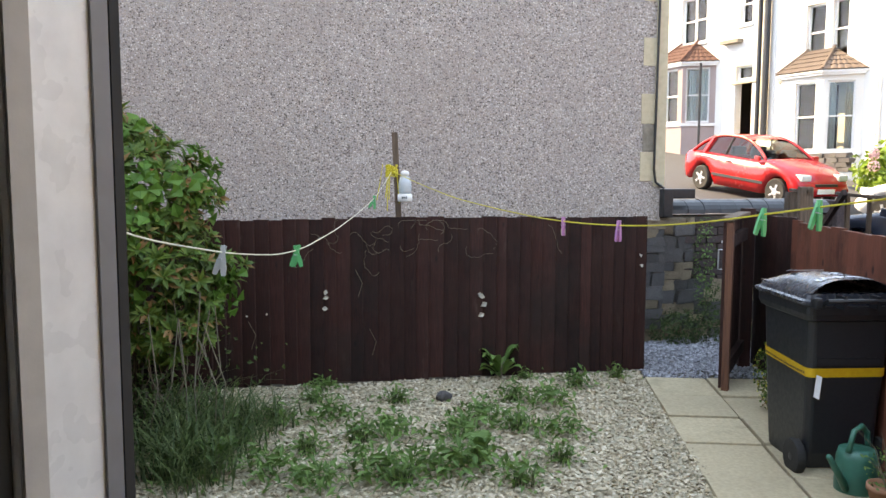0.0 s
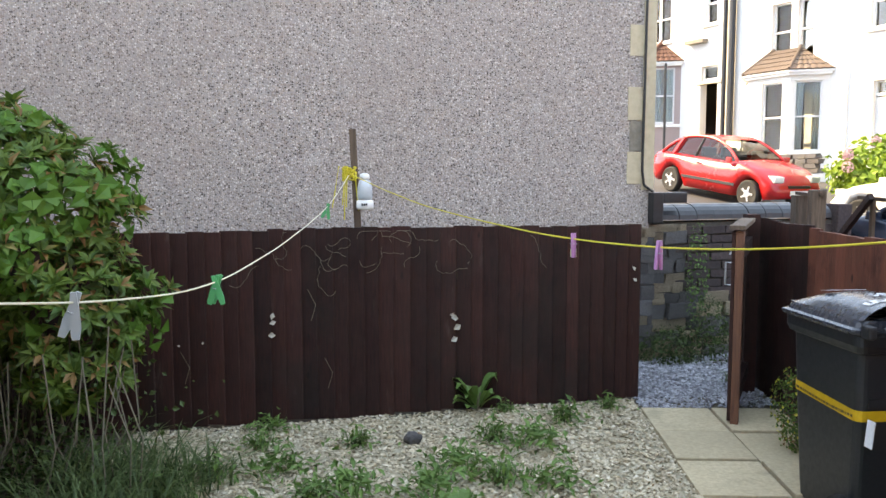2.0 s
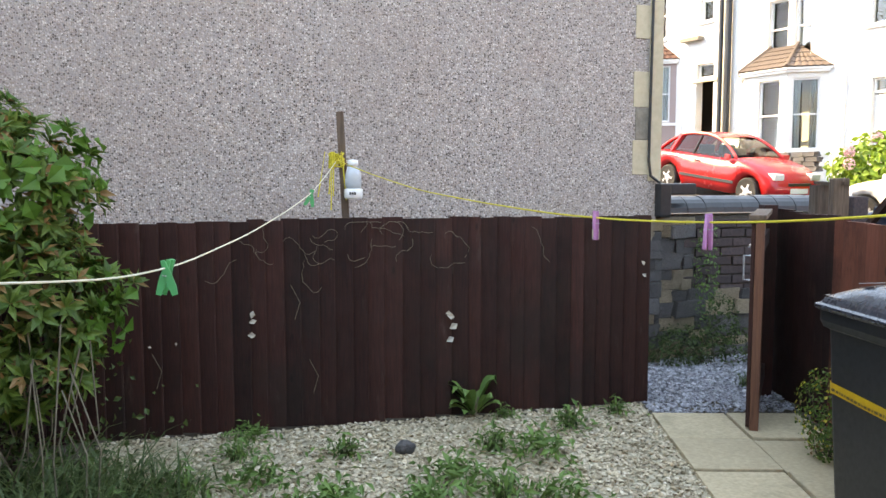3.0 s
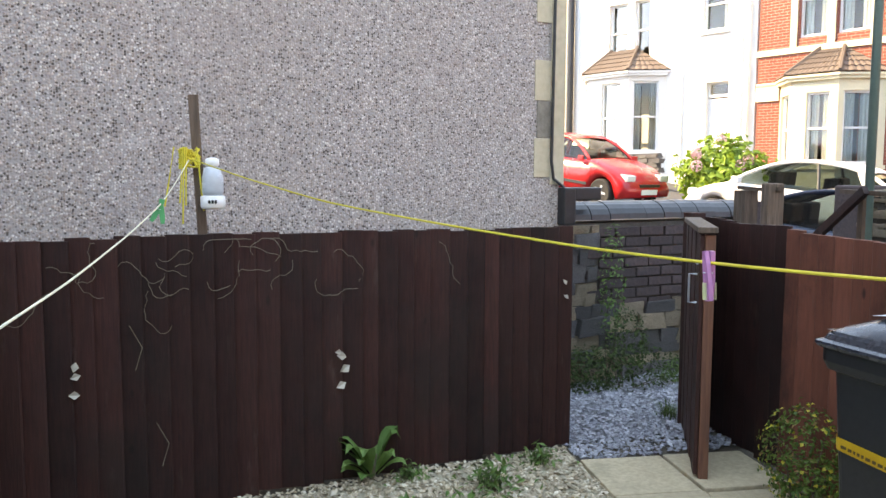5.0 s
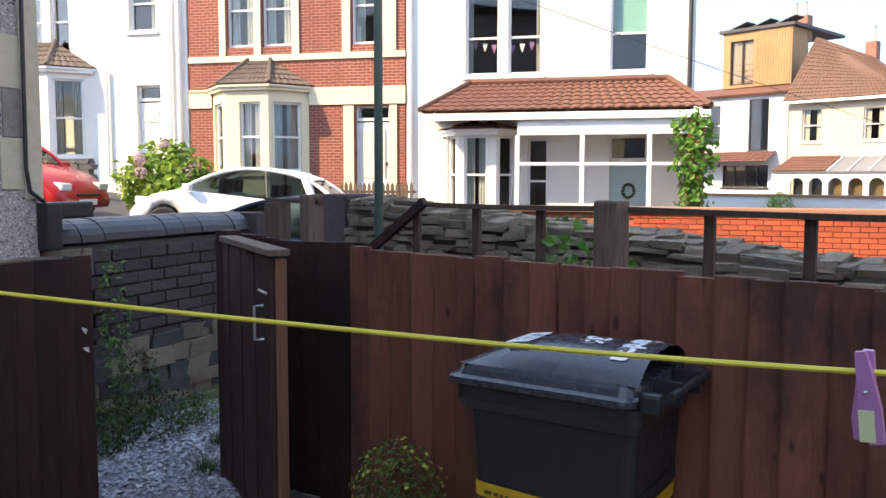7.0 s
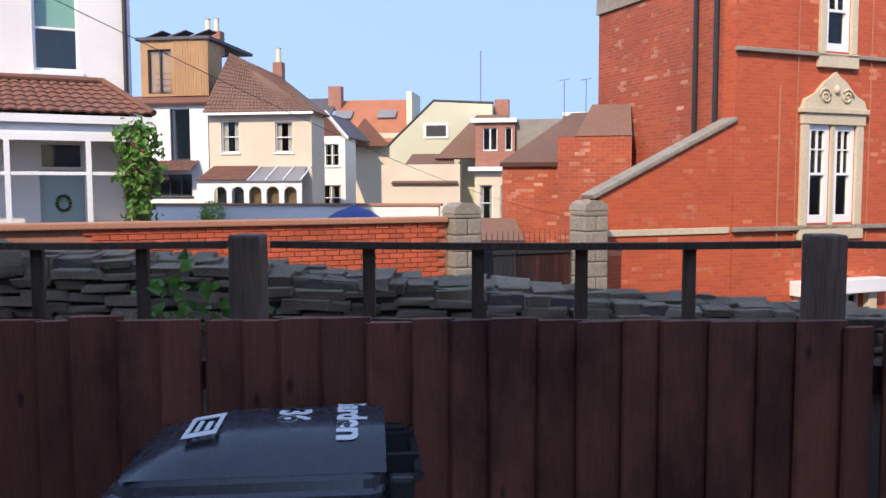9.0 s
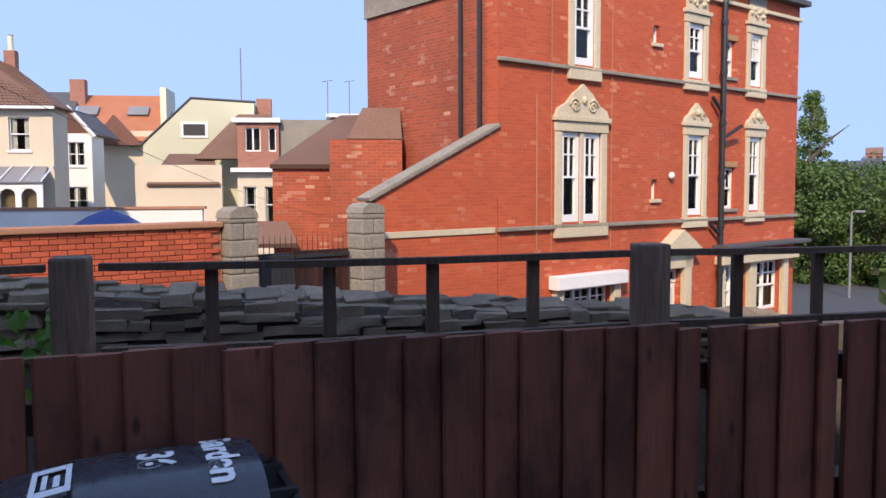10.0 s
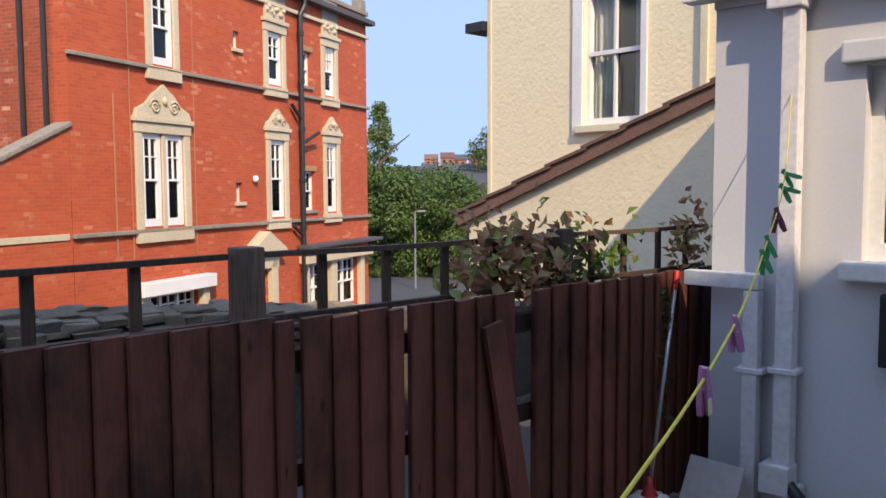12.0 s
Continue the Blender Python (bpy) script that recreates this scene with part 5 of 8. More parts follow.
def white_at(f):
    p = TIE.lerp(WL_END, f)
    for (a, za), (b, zb) in zip(WHITE_KNOTS, WHITE_KNOTS[1:]):
        if f <= b + 1e-9:
            return Vector((p.x, p.y, za + (zb - za) * (f - a) / (b - a)))


bm = B()
tube(bm, smooth_line(white_at), 0.0023, 6)
single("clothes_line", bm, M_CORD_W, "faded pale cord clothes line above gravel", "clothes line")


def peg(p, yaw, mat, mat2, label, spread=0.0, tilt=0.0, size=1.0):
    pg = thing("clothes_peg", label, "clothes peg", Matrix.Translation(p) @ Matrix.Rotation(yaw, 4, "Z") @ Matrix.Rotation(tilt, 4, "Y") @ Matrix.Scale(size, 4), group="pegs on the line")
    for sg, mt in ((-1, mat), (1, mat2)):
        bm = B()
        prism(bm, [(-0.004, 0.018), (0.004, 0.018), (0.0075, -0.012), (0.009, -0.04), (0.006, -0.058), (-0.005, -0.058), (-0.0075, -0.03), (-0.006, 0.0)], 0.0, 0.007)
        o = part("jaw", bm, mt, pg)
        o.matrix_basis = Matrix.Translation((0, 0.0005 if sg > 0 else -0.0075, 0)) @ Matrix.Rotation(spread * sg, 4, "Y")
    bm = B()
    tube(bm, [(-0.007, 0, -0.015), (0, -0.009, -0.015), (0.007, 0, -0.015), (0, 0.009, -0.015), (-0.007, 0, -0.015)], 0.0015, 5)
    part("spring", bm, M_STEEL, pg)
    return pg


ly = math.atan2(LINE_END.y - TIE.y, LINE_END.x - TIE.x) + math.pi / 2
lp = peg(line_at(0.505), ly + 1.2, M_PEGPINK, M_PEGPINK, "pink and lime plastic clothes peg on yellow cord", 0.12, 0.1, 1.0)
for y_ in (0.0076, -0.0084):
    bm = B()
    box(bm, -0.006, 0.006, y_, y_ + 0.0008, -0.056, -0.03)
    part("tip", bm, M_PEGPALE, lp)
peg(line_at(0.582), ly + 0.7, M_PEGPINK, M_PEGPINK, "pink plastic clothes peg on yellow cord", 0.16, 0.1, 1.0)
for f in (0.712, 0.746):
    peg(line_at(f), ly + 0.3, M_PEGGREEN, M_PEGGREEN, "bright green plastic clothes peg on yellow cord", 0.22, 0.25, 1.0)
for f in (0.83,):
    peg(line_at(f), ly + 0.5, M_PEGMAROON, M_PEGMAROON, "maroon plastic clothes peg on yellow cord", 0.28, 0.15, 1.25)
for f in (0.905, 0.93):
    peg(line_at(f), ly + 0.4, M_PEGGREEN, M_PEGGREEN, "bright green plastic clothes peg on yellow cord", 0.4, 0.9, 1.2)
for f, s_, tl in ((0.52, 0.3, 0.0), (0.515, 0.1, 0.35), (0.16, 0.3, 0.25)):
    peg(white_at(f), 0.1, M_PEGGREEN, M_PEGGREEN, "bright green plastic clothes peg on pale cord", s_, tl, 1.15)
peg(white_at(0.79), 0.3, M_PEGPINK, M_PEGPINK, "pink plastic clothes peg on pale cord", 0.22, 0.0, 1.15)
peg(white_at(0.67), 0.2, M_PEGGREY, M_PEGGREY, "pale grey plastic clothes peg on pale cord", 0.2, 0.2, 1.15)

# ---- wheeled bin ----
BIN = Matrix.Translation((2.08, 4.42, 0.0)) @ Matrix.Rotation(radians(3), 4, "Z") @ Matrix.Diagonal((0.88, 0.9, 0.958, 1))   # local +y: lid front, -y: wheels and handle
bin_ = thing("wheelie_bin", "black plastic wheelie bin with painted lid and yellow tape", "bin", BIN)


def loft(bm, rings):
    vs = [[bm.verts.new(p) for p in r] for r in rings]
    n = len(vs[0])
    for q, w in zip(vs, vs[1:]):
        for k in range(n):
            bm.faces.new((q[k], q[(k + 1) % n], w[(k + 1) % n], w[k]))
    bm.faces.new(vs[0])
    bm.faces.new(list(reversed(vs[-1])))


def rrect(x0, x1, y0, y1, z, r=0.04, seg=4, dz=None):
    out = []
    for cx, cy, a0 in ((x1 - r, y1 - r, 0), (x0 + r, y1 - r, 90), (x0 + r, y0 + r, 180), (x1 - r, y0 + r, 270)):
        for k in range(seg + 1):
            a = radians(a0 + 90 * k / seg)
            x, y = cx + r * math.cos(a), cy + r * math.sin(a)
            out.append((x, y, z + (dz(x, y) if dz else 0)))
    return out


bm = B()
loft(bm, [rrect(-0.21, 0.21, -0.22, 0.25, 0.03), rrect(-0.215, 0.215, -0.25, 0.26, 0.12), rrect(-0.235, 0.235, -0.29, 0.29, 0.6), rrect(-0.245, 0.245, -0.305, 0.305, 0.86), rrect(-0.25, 0.25, -0.31, 0.31, 0.865), rrect(-0.262, 0.262, -0.32, 0.335, 0.87),
          rrect(-0.272, 0.272, -0.33, 0.35, 0.9), rrect(-0.272, 0.272, -0.33, 0.35, 0.945)])
body = part("body", bm, M_BIN, bin_, smooth=False)
bm = B()
box(bm, -0.19, 0.19, -0.3, -0.27, 0.62, 0.66)
part("rib", bm, M_BIN, bin_)


bm = B()
loft(bm, [rrect(-0.285, 0.285, -0.315, 0.375, 0.95, 0.05), rrect(-0.292, 0.292, -0.315, 0.385, 0.962, 0.05), rrect(-0.29, 0.29, -0.315, 0.383, 0.972, 0.05), rrect(-0.272, 0.272, -0.315, 0.36, 0.98, 0.06), rrect(-0.262, 0.262, -0.315, 0.35, 1.0, 0.06), rrect(-0.25, 0.25, -0.315, 0.335, 1.012, 0.06)])
lid = part("lid", bm, M_BINLID, bin_, "scuffed dark lid", weld=False)
bm = B()
NX, NY = 14, 16


def lid_top(x, y):
    """Height of the domed top of the lid."""
    u, v = min(1.0, abs(x) / 0.252), min(1.0, max(0.0, (y + 0.1) / 0.44))
    return 1.012 + 0.078 * (1 - u ** 3.2) * (1 - v ** 3.5)


grid = [[bm.verts.new((-0.252 + 0.504 * i / NX, -0.314 + 0.654 * j / NY, lid_top(-0.252 + 0.504 * i / NX, -0.314 + 0.654 * j / NY))) for j in range(NY + 1)] for i in range(NX + 1)]
for i in range(NX):
    for j in range(NY):
        bm.faces.new((grid[i][j], grid[i + 1][j], grid[i + 1][j + 1], grid[i][j + 1]))
part("lid_top", bm, M_BINLID, bin_, smooth=True)
bm = B()
tube(bm, [(-0.2, -0.33, 0.95), (-0.2, -0.4, 0.985), (0.2, -0.4, 0.985), (0.2, -0.33, 0.95)], 0.014, 8)
for x in (-0.24, 0.24):
    box(bm, x - 0.022, x + 0.022, -0.385, -0.318, 0.94, 1.0, bevel=0.012)
for x in (-0.1, 0.1):
    box(bm, x - 0.012, x + 0.012, -0.405, -0.318, 0.94, 1.01)
part("handle", bm, M_BIN, bin_)
bm = B()
tube(bm, [(-0.27, -0.22, 0.1), (0.27, -0.22, 0.1)], 0.012, 8)
part("axle", bm, M_STEEL, bin_)
for x in (-0.265, 0.265):
    wm = Matrix.Translation((x, -0.225, 0.1)) @ Matrix.Rotation(radians(90), 4, "Y")
    bm = B()
    lathe(bm, [(0.06, -0.028), (0.095, -0.026), (0.1, -0.012), (0.1, 0.012), (0.095, 0.026), (0.06, 0.028)], 22, wm)
    wh = part("wheel", bm, M_RUBBER, bin_, smooth=False)
    bm = B()
    lathe(bm, [(0.012, -0.03), (0.058, -0.02), (0.058, 0.02), (0.012, 0.03)], 16, wm)
    part("hub", bm, M_BIN, wh)


def tape_ring(z, h, off):
    zs = (z, z + h)
    out = []
    for zz in zs:
        k = zz / 0.86
        out.append(rrect(-0.215 - 0.03 * k - off, 0.215 + 0.03 * k + off, -0.25 - 0.055 * k - off, 0.26 + 0.045 * k + off, zz, 0.042, 4, lambda x, y: 0.012 * math.sin(y * 5 + x * 3)))
    return out


bm = B()
ra, rb_ = tape_ring(0.565, 0.05, 0.004)
va, vb = [bm.verts.new(p) for p in ra], [bm.verts.new(p) for p in rb_]
for k in range(len(va)):
    bm.faces.new((va[k], va[(k + 1) % len(va)], vb[(k + 1) % len(va)], vb[k]))
tape = part("tape", bm, M_TAPE, bin_, "yellow printed warning tape")
bm = B()
box(bm, -0.258, -0.252, -0.365, -0.31, 0.43, 0.55, Matrix.Rotation(radians(6), 4, "Y"))
part("tape_end", bm, M_PAINTMARK, tape)
bm = B()
rq = random.Random(9)
for x_, y0_, y1_ in ((-0.2465, -0.27, 0.24),):
    y = y0_
    while y < y1_:
        L = rq.uniform(0.008, 0.03)
        zc = 0.59 + 0.012 * math.sin(y * 5 + x_ * 3)
        box(bm, x_ - 0.0052, x_ - 0.0045, y, y + L, zc - 0.006, zc + 0.006)
        y += L + 0.008
part("tape_print", bm, M_TAPE_INK, tape)


def text_part(body_txt, size, m, mat, parent, name="lettering"):
    cu = bpy.data.curves.new(name, "FONT")
    cu.body, cu.size, cu.extrude, cu.offset = body_txt, size, 0.001, 0.0035
    tmp = bpy.data.objects.new(name, cu)
    me = bpy.data.meshes.new_from_object(tmp)
    bpy.data.objects.remove(tmp)
    me.materials.clear()
    me.materials.append(mat)
    for v in me.vertices:
        q = m @ v.co
        v.co = Vector((q.x, q.y, lid_top(q.x, q.y) + 0.003 + v.co.z))
    ob = new(name, me)
    ob.parent = parent
    return ob


text_part("Garden", 0.11, Matrix.Translation((0.16, -0.19, 1.089)) @ Matrix.Rotation(radians(180), 4, "Z"), M_PAINTMARK, lid)
text_part("36", 0.12, Matrix.Translation((0.05, -0.03, 1.089)) @ Matrix.Rotation(radians(180), 4, "Z"), M_PAINTMARK, lid)
bm = B()
lab = Matrix.Translation((-0.05, 0.165, 1.083)) @ Matrix.Rotation(radians(-8), 4, "X")
for a, b, c, d in ((-0.1, 0.1, -0.045, -0.032), (-0.1, 0.1, 0.032, 0.045), (-0.1, -0.06, -0.031, 0.031), (0.07, 0.1, -0.031, 0.031), (-0.05, 0.05, 0.008, 0.02), (-0.05, 0.03, -0.02, -0.006)):
    box(bm, a, b, c, d, 0.0, 0.002, lab)
part("label_sticker", bm, M_PAINTMARK, lid)

# ---- watering can, pot, stone ----
can = thing("watering_can", "dark green plastic watering can beside the bin", "watering can", Matrix.Translation((2.04, 3.92, 0.0)) @ Matrix.Rotation(radians(35), 4, "Z"))
bm = B()
lathe(bm, [(0.09, 0.0), (0.1, 0.015), (0.1, 0.12), (0.095, 0.2), (0.085, 0.235), (0.03, 0.24)], 24)
part("body", bm, M_GREENCAN, can, smooth=True)
bm = B()
tube(bm, [(0.08, 0, 0.12), (0.1, 0, 0.2), (0.085, 0, 0.3), (0.03, 0, 0.345), (-0.04, 0, 0.33), (-0.085, 0, 0.23)], 0.014, 8)
part("handle", bm, M_GREENCAN, can, smooth=True)
bm = B()
tube(bm, [(-0.09, 0, 0.05), (-0.18, 0, 0.16), (-0.26, 0, 0.25)], 0.02, 8, 0.013)
part("spout", bm, M_GREENCAN, can, smooth=True)
pot = thing("plant_pot", "small terracotta pot with a dry straggly plant", "plant pot", Matrix.Translation((2.06, 3.68, 0.0)))
bm = B()
lathe(bm, [(0.055, 0.0), (0.08, 0.12), (0.088, 0.12), (0.088, 0.145), (0.076, 0.145), (0.072, 0.12)], 20)
part("pot", bm, M_TERRACOTTA, pot, smooth=True)
rn = np.random.default_rng(5)
bm = B()
for k in range(14):
    a, h_, r_ = rn.uniform(0, 6.28), rn.uniform(0.1, 0.28), rn.uniform(0.05, 0.15)
    tube(bm, [(0, 0, 0.12), (r_ * 0.4 * math.cos(a), r_ * 0.4 * math.sin(a), 0.12 + h_ * 0.7), (r_ * math.cos(a), r_ * math.sin(a), 0.12 + h_)], 0.003, 4, 0.001)
part("stems", bm, M_STEM, pot)
c_ = np.column_stack([rn.normal(0, 0.05, 90), rn.normal(0, 0.05, 90), rn.uniform(0.13, 0.3, 90)])
leaf_cloud("foliage", c_, rn.normal(size=(90, 3)), rn.uniform(0.015, 0.035, 90), M_WEED, pot, rng=rn)


def pebble_shape(bm, size, seed, m=None):
    r = random.Random(seed)
    ret = bmesh.ops.create_icosphere(bm, subdivisions=2, radius=1.0)
    for v in ret["verts"]:
        k = 1 + 0.18 * noise.noise(v.co * 1.6 + Vector((seed, 0, 0)))
        v.co = Vector((v.co.x * size[0] * k, v.co.y * size[1] * k, v.co.z * size[2] * k))


bm = B()
pebble_shape(bm, (0.055, 0.045, 0.04), 4)
single("loose_stone", bm, M_STONE, "smooth grey cobble lying on the gravel", "stone", Matrix.Translation((0.01, 5.5, 0.045)), smooth=True)

# ---- mop and board by the corner of the house ----
mop = thing("mop", "string mop standing head down against the fence", "mop", Matrix.Translation((1.9, 0.84, 0.0)))
mt_, mb_ = Vector((0.04, -0.34, 1.2)), Vector((0.0, 0.0, 0.16))
bm = B()
tube(bm, [mb_, mt_], 0.011, 8)
part("handle", bm, M_STEEL, mop, smooth=True)
bm = B()
tube(bm, [mb_.lerp(mt_, 0.94), mb_.lerp(mt_, 1.03)], 0.014, 8)
part("grip", bm, M_REDPLASTIC, mop)
bm = B()
lathe(bm, [(0.05, 0.1), (0.045, 0.13), (0.02, 0.17), (0.014, 0.22)], 14)
part("socket", bm, M_REDPLASTIC, mop, smooth=True)
bm = B()
rm = random.Random(2)
for k in range(120):
    a = rm.uniform(0, 6.28)
    r_ = rm.uniform(0.08, 0.145)
    tube(bm, [(0.02 * math.cos(a), 0.02 * math.sin(a), 0.125), (r_ * 0.6 * math.cos(a), r_ * 0.6 * math.sin(a), 0.12), (r_ * math.cos(a), r_ * math.sin(a), 0.06), (r_ * 1.05 * math.cos(a + 0.1), r_ * 1.05 * math.sin(a + 0.1), 0.005)], 0.007, 5)
part("strings", bm, M_MOP, mop, smooth=True)
bm = B()
box(bm, -0.15, 0.15, -0.008, 0.008, 0.0, 0.33)
single("leaning_board", bm, M_BOARD, "pale grey board leaning against the grey wall", "board", Matrix.Translation((1.67, 0.75, 0.0)) @ Matrix.Rotation(radians(-8), 4, "Z") @ Matrix.Rotation(radians(26), 4, "X"))

# ---- cars ----
def car(name, label, m, paint, L, W, H, hood, wind, roof0, roof1, tail, waist, wheelbase):
    """A hatchback; x is forward. hood..tail: heights and stations of the side view."""
    c = thing(name, label, "car", m)
    fw, rw = wheelbase / 2 + 0.05, -wheelbase / 2 + 0.05
    n = 28
    rings = []

    def top(x):
        pts = ((-L / 2, waist * 0.78), (-L / 2 + 0.06, waist * 0.98), (-L / 2 + 0.5, waist), (wind, waist * 0.98), (wind + 0.25, hood), (L / 2 - 0.45, hood * 0.86), (L / 2 - 0.12, hood * 0.68), (L / 2, hood * 0.52))
        for (a, za), (b, zb) in zip(pts, pts[1:]):
            if x <= b:
                return za + (zb - za) * (x - a) / (b - a)
        return pts[-1][1]
    bm = B()
    for i in range(n + 1):
        x = -L / 2 + L * i / n
        e = min(1.0, (L / 2 - abs(x)) / 0.55)
        w = W / 2 * (0.82 + 0.18 * math.sqrt(max(0.0, e)))
        zt, zb = top(x), 0.2 + (0.1 * (1 - e) ** 2)
        for wx in (fw, rw):
            d = abs(x - wx)
            if d < 0.36:
                zb = max(zb, 0.3 + math.sqrt(max(0, 0.36 ** 2 - d * d)))
        zb = min(zb, zt - 0.05)
        zm = zb + (zt - zb) * 0.5
        rings.append([(x, -w * 0.94, zb), (x, -w, zm), (x, -w * 0.97, zt - 0.05), (x, -w * 0.86, zt), (x, 0, zt + 0.03), (x, w * 0.86, zt), (x, w * 0.97, zt - 0.05), (x, w, zm), (x, w * 0.94, zb), (x, 0, zb)])
    loft(bm, rings)
    part("body", bm, paint, c, smooth=True)
    g = W / 2 * 0.86
    t = W / 2 * 0.7
    x0, x1 = -L / 2 + tail - 0.12, wind + 0.25
    peak = (roof0 + roof1) / 2 + 0.12

    def arch(i):
        """Station i of 24 along the roofline: its x, height and half width."""
        u = i / 24
        x = x0 + (x1 - x0) * u
        k = (x - peak) / ((x1 - peak) if x > peak else (peak - x0))
        z = waist - 0.02 + (H - waist + 0.02) * (1 - abs(k) ** (2.1 if x > peak else 2.9))
        return x, z, g - (g - t) * (z - waist) / (H - waist)
    bm = B()
    rows_ = []
    for i in range(25):
        x, z, y = arch(i)
        rows_.append([bm.verts.new(q) for q in ((x, -g, waist - 0.03), (x, -y, z), (x, 0, z + 0.02), (x, y, z), (x, g, waist - 0.03))])
    for p, q in zip(rows_, rows_[1:]):
        for j in range(4):
            bm.faces.new((p[j], p[j + 1], q[j + 1], q[j]))
    part("glass", bm, M_CARGLASS, c, smooth=False)
    tops = [i for i in range(25) if arch(i)[1] > waist + (0.8 if arch(i)[0] > peak else 0.7) * (H - waist)]
    bm = B()
    vs = []
    for i in tops:
        x, z, y = arch(i)
        vs.append([bm.verts.new((x, w * y * 1.02, z + 0.012 + 0.03 * (1 - w * w))) for w in (-1, -0.6, -0.2, 0.2, 0.6, 1)])
    for p, q in zip(vs, vs[1:]):
        for j in range(5):
            bm.faces.new((p[j], p[j + 1], q[j + 1], q[j]))
    part("roof", bm, paint, c, smooth=True)
    for sd in (-1, 1):
        bm = B()
        tube(bm, [(arch(i)[0], sd * arch(i)[2] * 1.01, arch(i)[1]) for i in range(25)], 0.035, 6)
        part("pillar", bm, paint, c, smooth=True)
        bm = B()
        x, z, y = arch(12)
        tube(bm, [(x - 0.12, sd * g, waist - 0.02), (x, sd * y, z)], 0.028, 6)
        part("pillar", bm, M_BLACK, c)
        bm = B()
        x, z, y = arch(3)
        tube(bm, [(x + 0.1, sd * g * 0.98, waist - 0.02), (arch(6)[0], sd * arch(6)[2], arch(6)[1])], 0.075, 6)
        part("pillar", bm, paint, c)
    bm = B()
    box(bm, -L / 2 + 0.6, wind, -g * 0.9, g * 0.9, 0.4, waist - 0.08)
    for x in (-0.5, 0.45):
        for y in (-0.32, 0.32):
            box(bm, x - 0.07, x + 0.07, y - 0.2, y + 0.2, waist - 0.1, H - 0.25, bevel=0.04)
    part("interior", bm, M_BLACK, c)
    for wx in (fw, rw):
        for s in (-1, 1):
            wm = Matrix.Translation((wx, s * (W / 2 - 0.11), 0.3)) @ Matrix.Rotation(radians(90), 4, "X")
            bm = B()
            lathe(bm, [(0.19, -0.09), (0.27, -0.1), (0.3, -0.07), (0.3, 0.07), (0.27, 0.1), (0.19, 0.09)], 24, wm)
            wh = part("wheel", bm, M_RUBBER, c)
            bm = B()
            lathe(bm, [(0.03, -0.1), (0.19, -0.07), (0.19, 0.07), (0.03, 0.1)], 18, wm)
            for q in range(5):
                a = q * 2 * math.pi / 5
                for d in (-0.101, 0.087):
                    box(bm, 0.03, 0.17, -0.025, 0.025, d, d + 0.014, wm @ Matrix.Rotation(a, 4, "Z"))
            part("rim", bm, M_ALLOY, wh)
    for s in (-1, 1):
        bm = B()
        box(bm, L / 2 - 0.32, L / 2 - 0.06, s * W * 0.33 - 0.14, s * W * 0.33 + 0.14, hood * 0.62, hood * 0.76, bevel=0.03)
        part("headlight", bm, M_LAMPGLASS, c)
        bm = B()
        box(bm, -L / 2 - 0.005, -L / 2 + 0.12, s * W * 0.36 - 0.09, s * W * 0.36 + 0.09, waist * 0.66, waist * 0.86, bevel=0.02)
        part("tail_light", bm, M_REDLAMP, c)
        bm = B()
        box(bm, wind + 0.02, wind + 0.16, s * (W / 2 - 0.02) - 0.03, s * (W / 2 + 0.1) + 0.03, waist - 0.02, waist + 0.1, bevel=0.02)
        part("mirror", bm, paint, c)
        bm = B()
        box(bm, rw + 0.4, fw - 0.38, s * (W / 2 - 0.004) - 0.006, s * (W / 2 - 0.004) + 0.006, 0.42, 0.48)
        part("trim", bm, M_BLACK, c)
        bm = B()
        box(bm, -0.35, -0.17, s * (W / 2 - 0.01) - 0.012, s * (W / 2 - 0.01) + 0.012, waist - 0.14, waist - 0.11)
        part("door_handle", bm, M_BLACK, c)
    for x, nm in ((L / 2 + 0.004, "number_plate"), (-L / 2 - 0.004, "number_plate")):
        bm = B()
        box(bm, x - 0.008, x + 0.008, -0.26, 0.26, 0.34, 0.45)
        part(nm, bm, M_WHITE, c)
    bm = B()
    box(bm, L / 2 - 0.2, L / 2 + 0.012, -W * 0.2, W * 0.2, 0.5, 0.56, bevel=0.01)
    part("grille", bm, M_BLACK, c)
    return c


def on_road(x, y, heading, lift=0.0):
    """A pose on the sloping road, x forward along heading (degrees from +x)."""
    a = radians(heading)
    e = 1.2
    dz = road_z(x + e * math.cos(a), y + e * math.sin(a)) - road_z(x - e * math.cos(a), y - e * math.sin(a))
    return Matrix.Translation((x, y, road_z(x, y) + lift)) @ Matrix.Rotation(a, 4, "Z") @ Matrix.Rotation(-math.atan2(dz, 2 * e), 4, "Y")


car("red_car", "red three-door hatchback parked on the sloping road", on_road(7.62, 19.9, -66.5), M_REDCAR, 3.9, 1.66, 1.4, 0.98, 0.62, -0.85, 0.05, 0.45, 0.94, 2.45)
car("white_car", "white hatchback parked on the sloping road", on_road(9.85, 15.15, 180 - 57), M_WHITECAR, 4.0, 1.72, 1.46, 0.95, 0.85, -1.0, 0.15, 0.35, 0.96, 2.55)
car("dark_car", "dark blue hatchback parked beyond the stone wall", on_road(7.5, 11.6, 180 - 58.5, -0.1), M_DARKCAR, 4.0, 1.7, 1.42, 0.95, 0.75, -1.0, 0.1, 0.4, 0.94, 2.5)
car("dark_car", "dark saloon parked below the brick villa", on_road(13.0, -4.4, 110), M_DARKCAR, 4.2, 1.75, 1.45, 0.95, 0.8, -1.1, 0.1, 0.4, 0.95, 2.55)

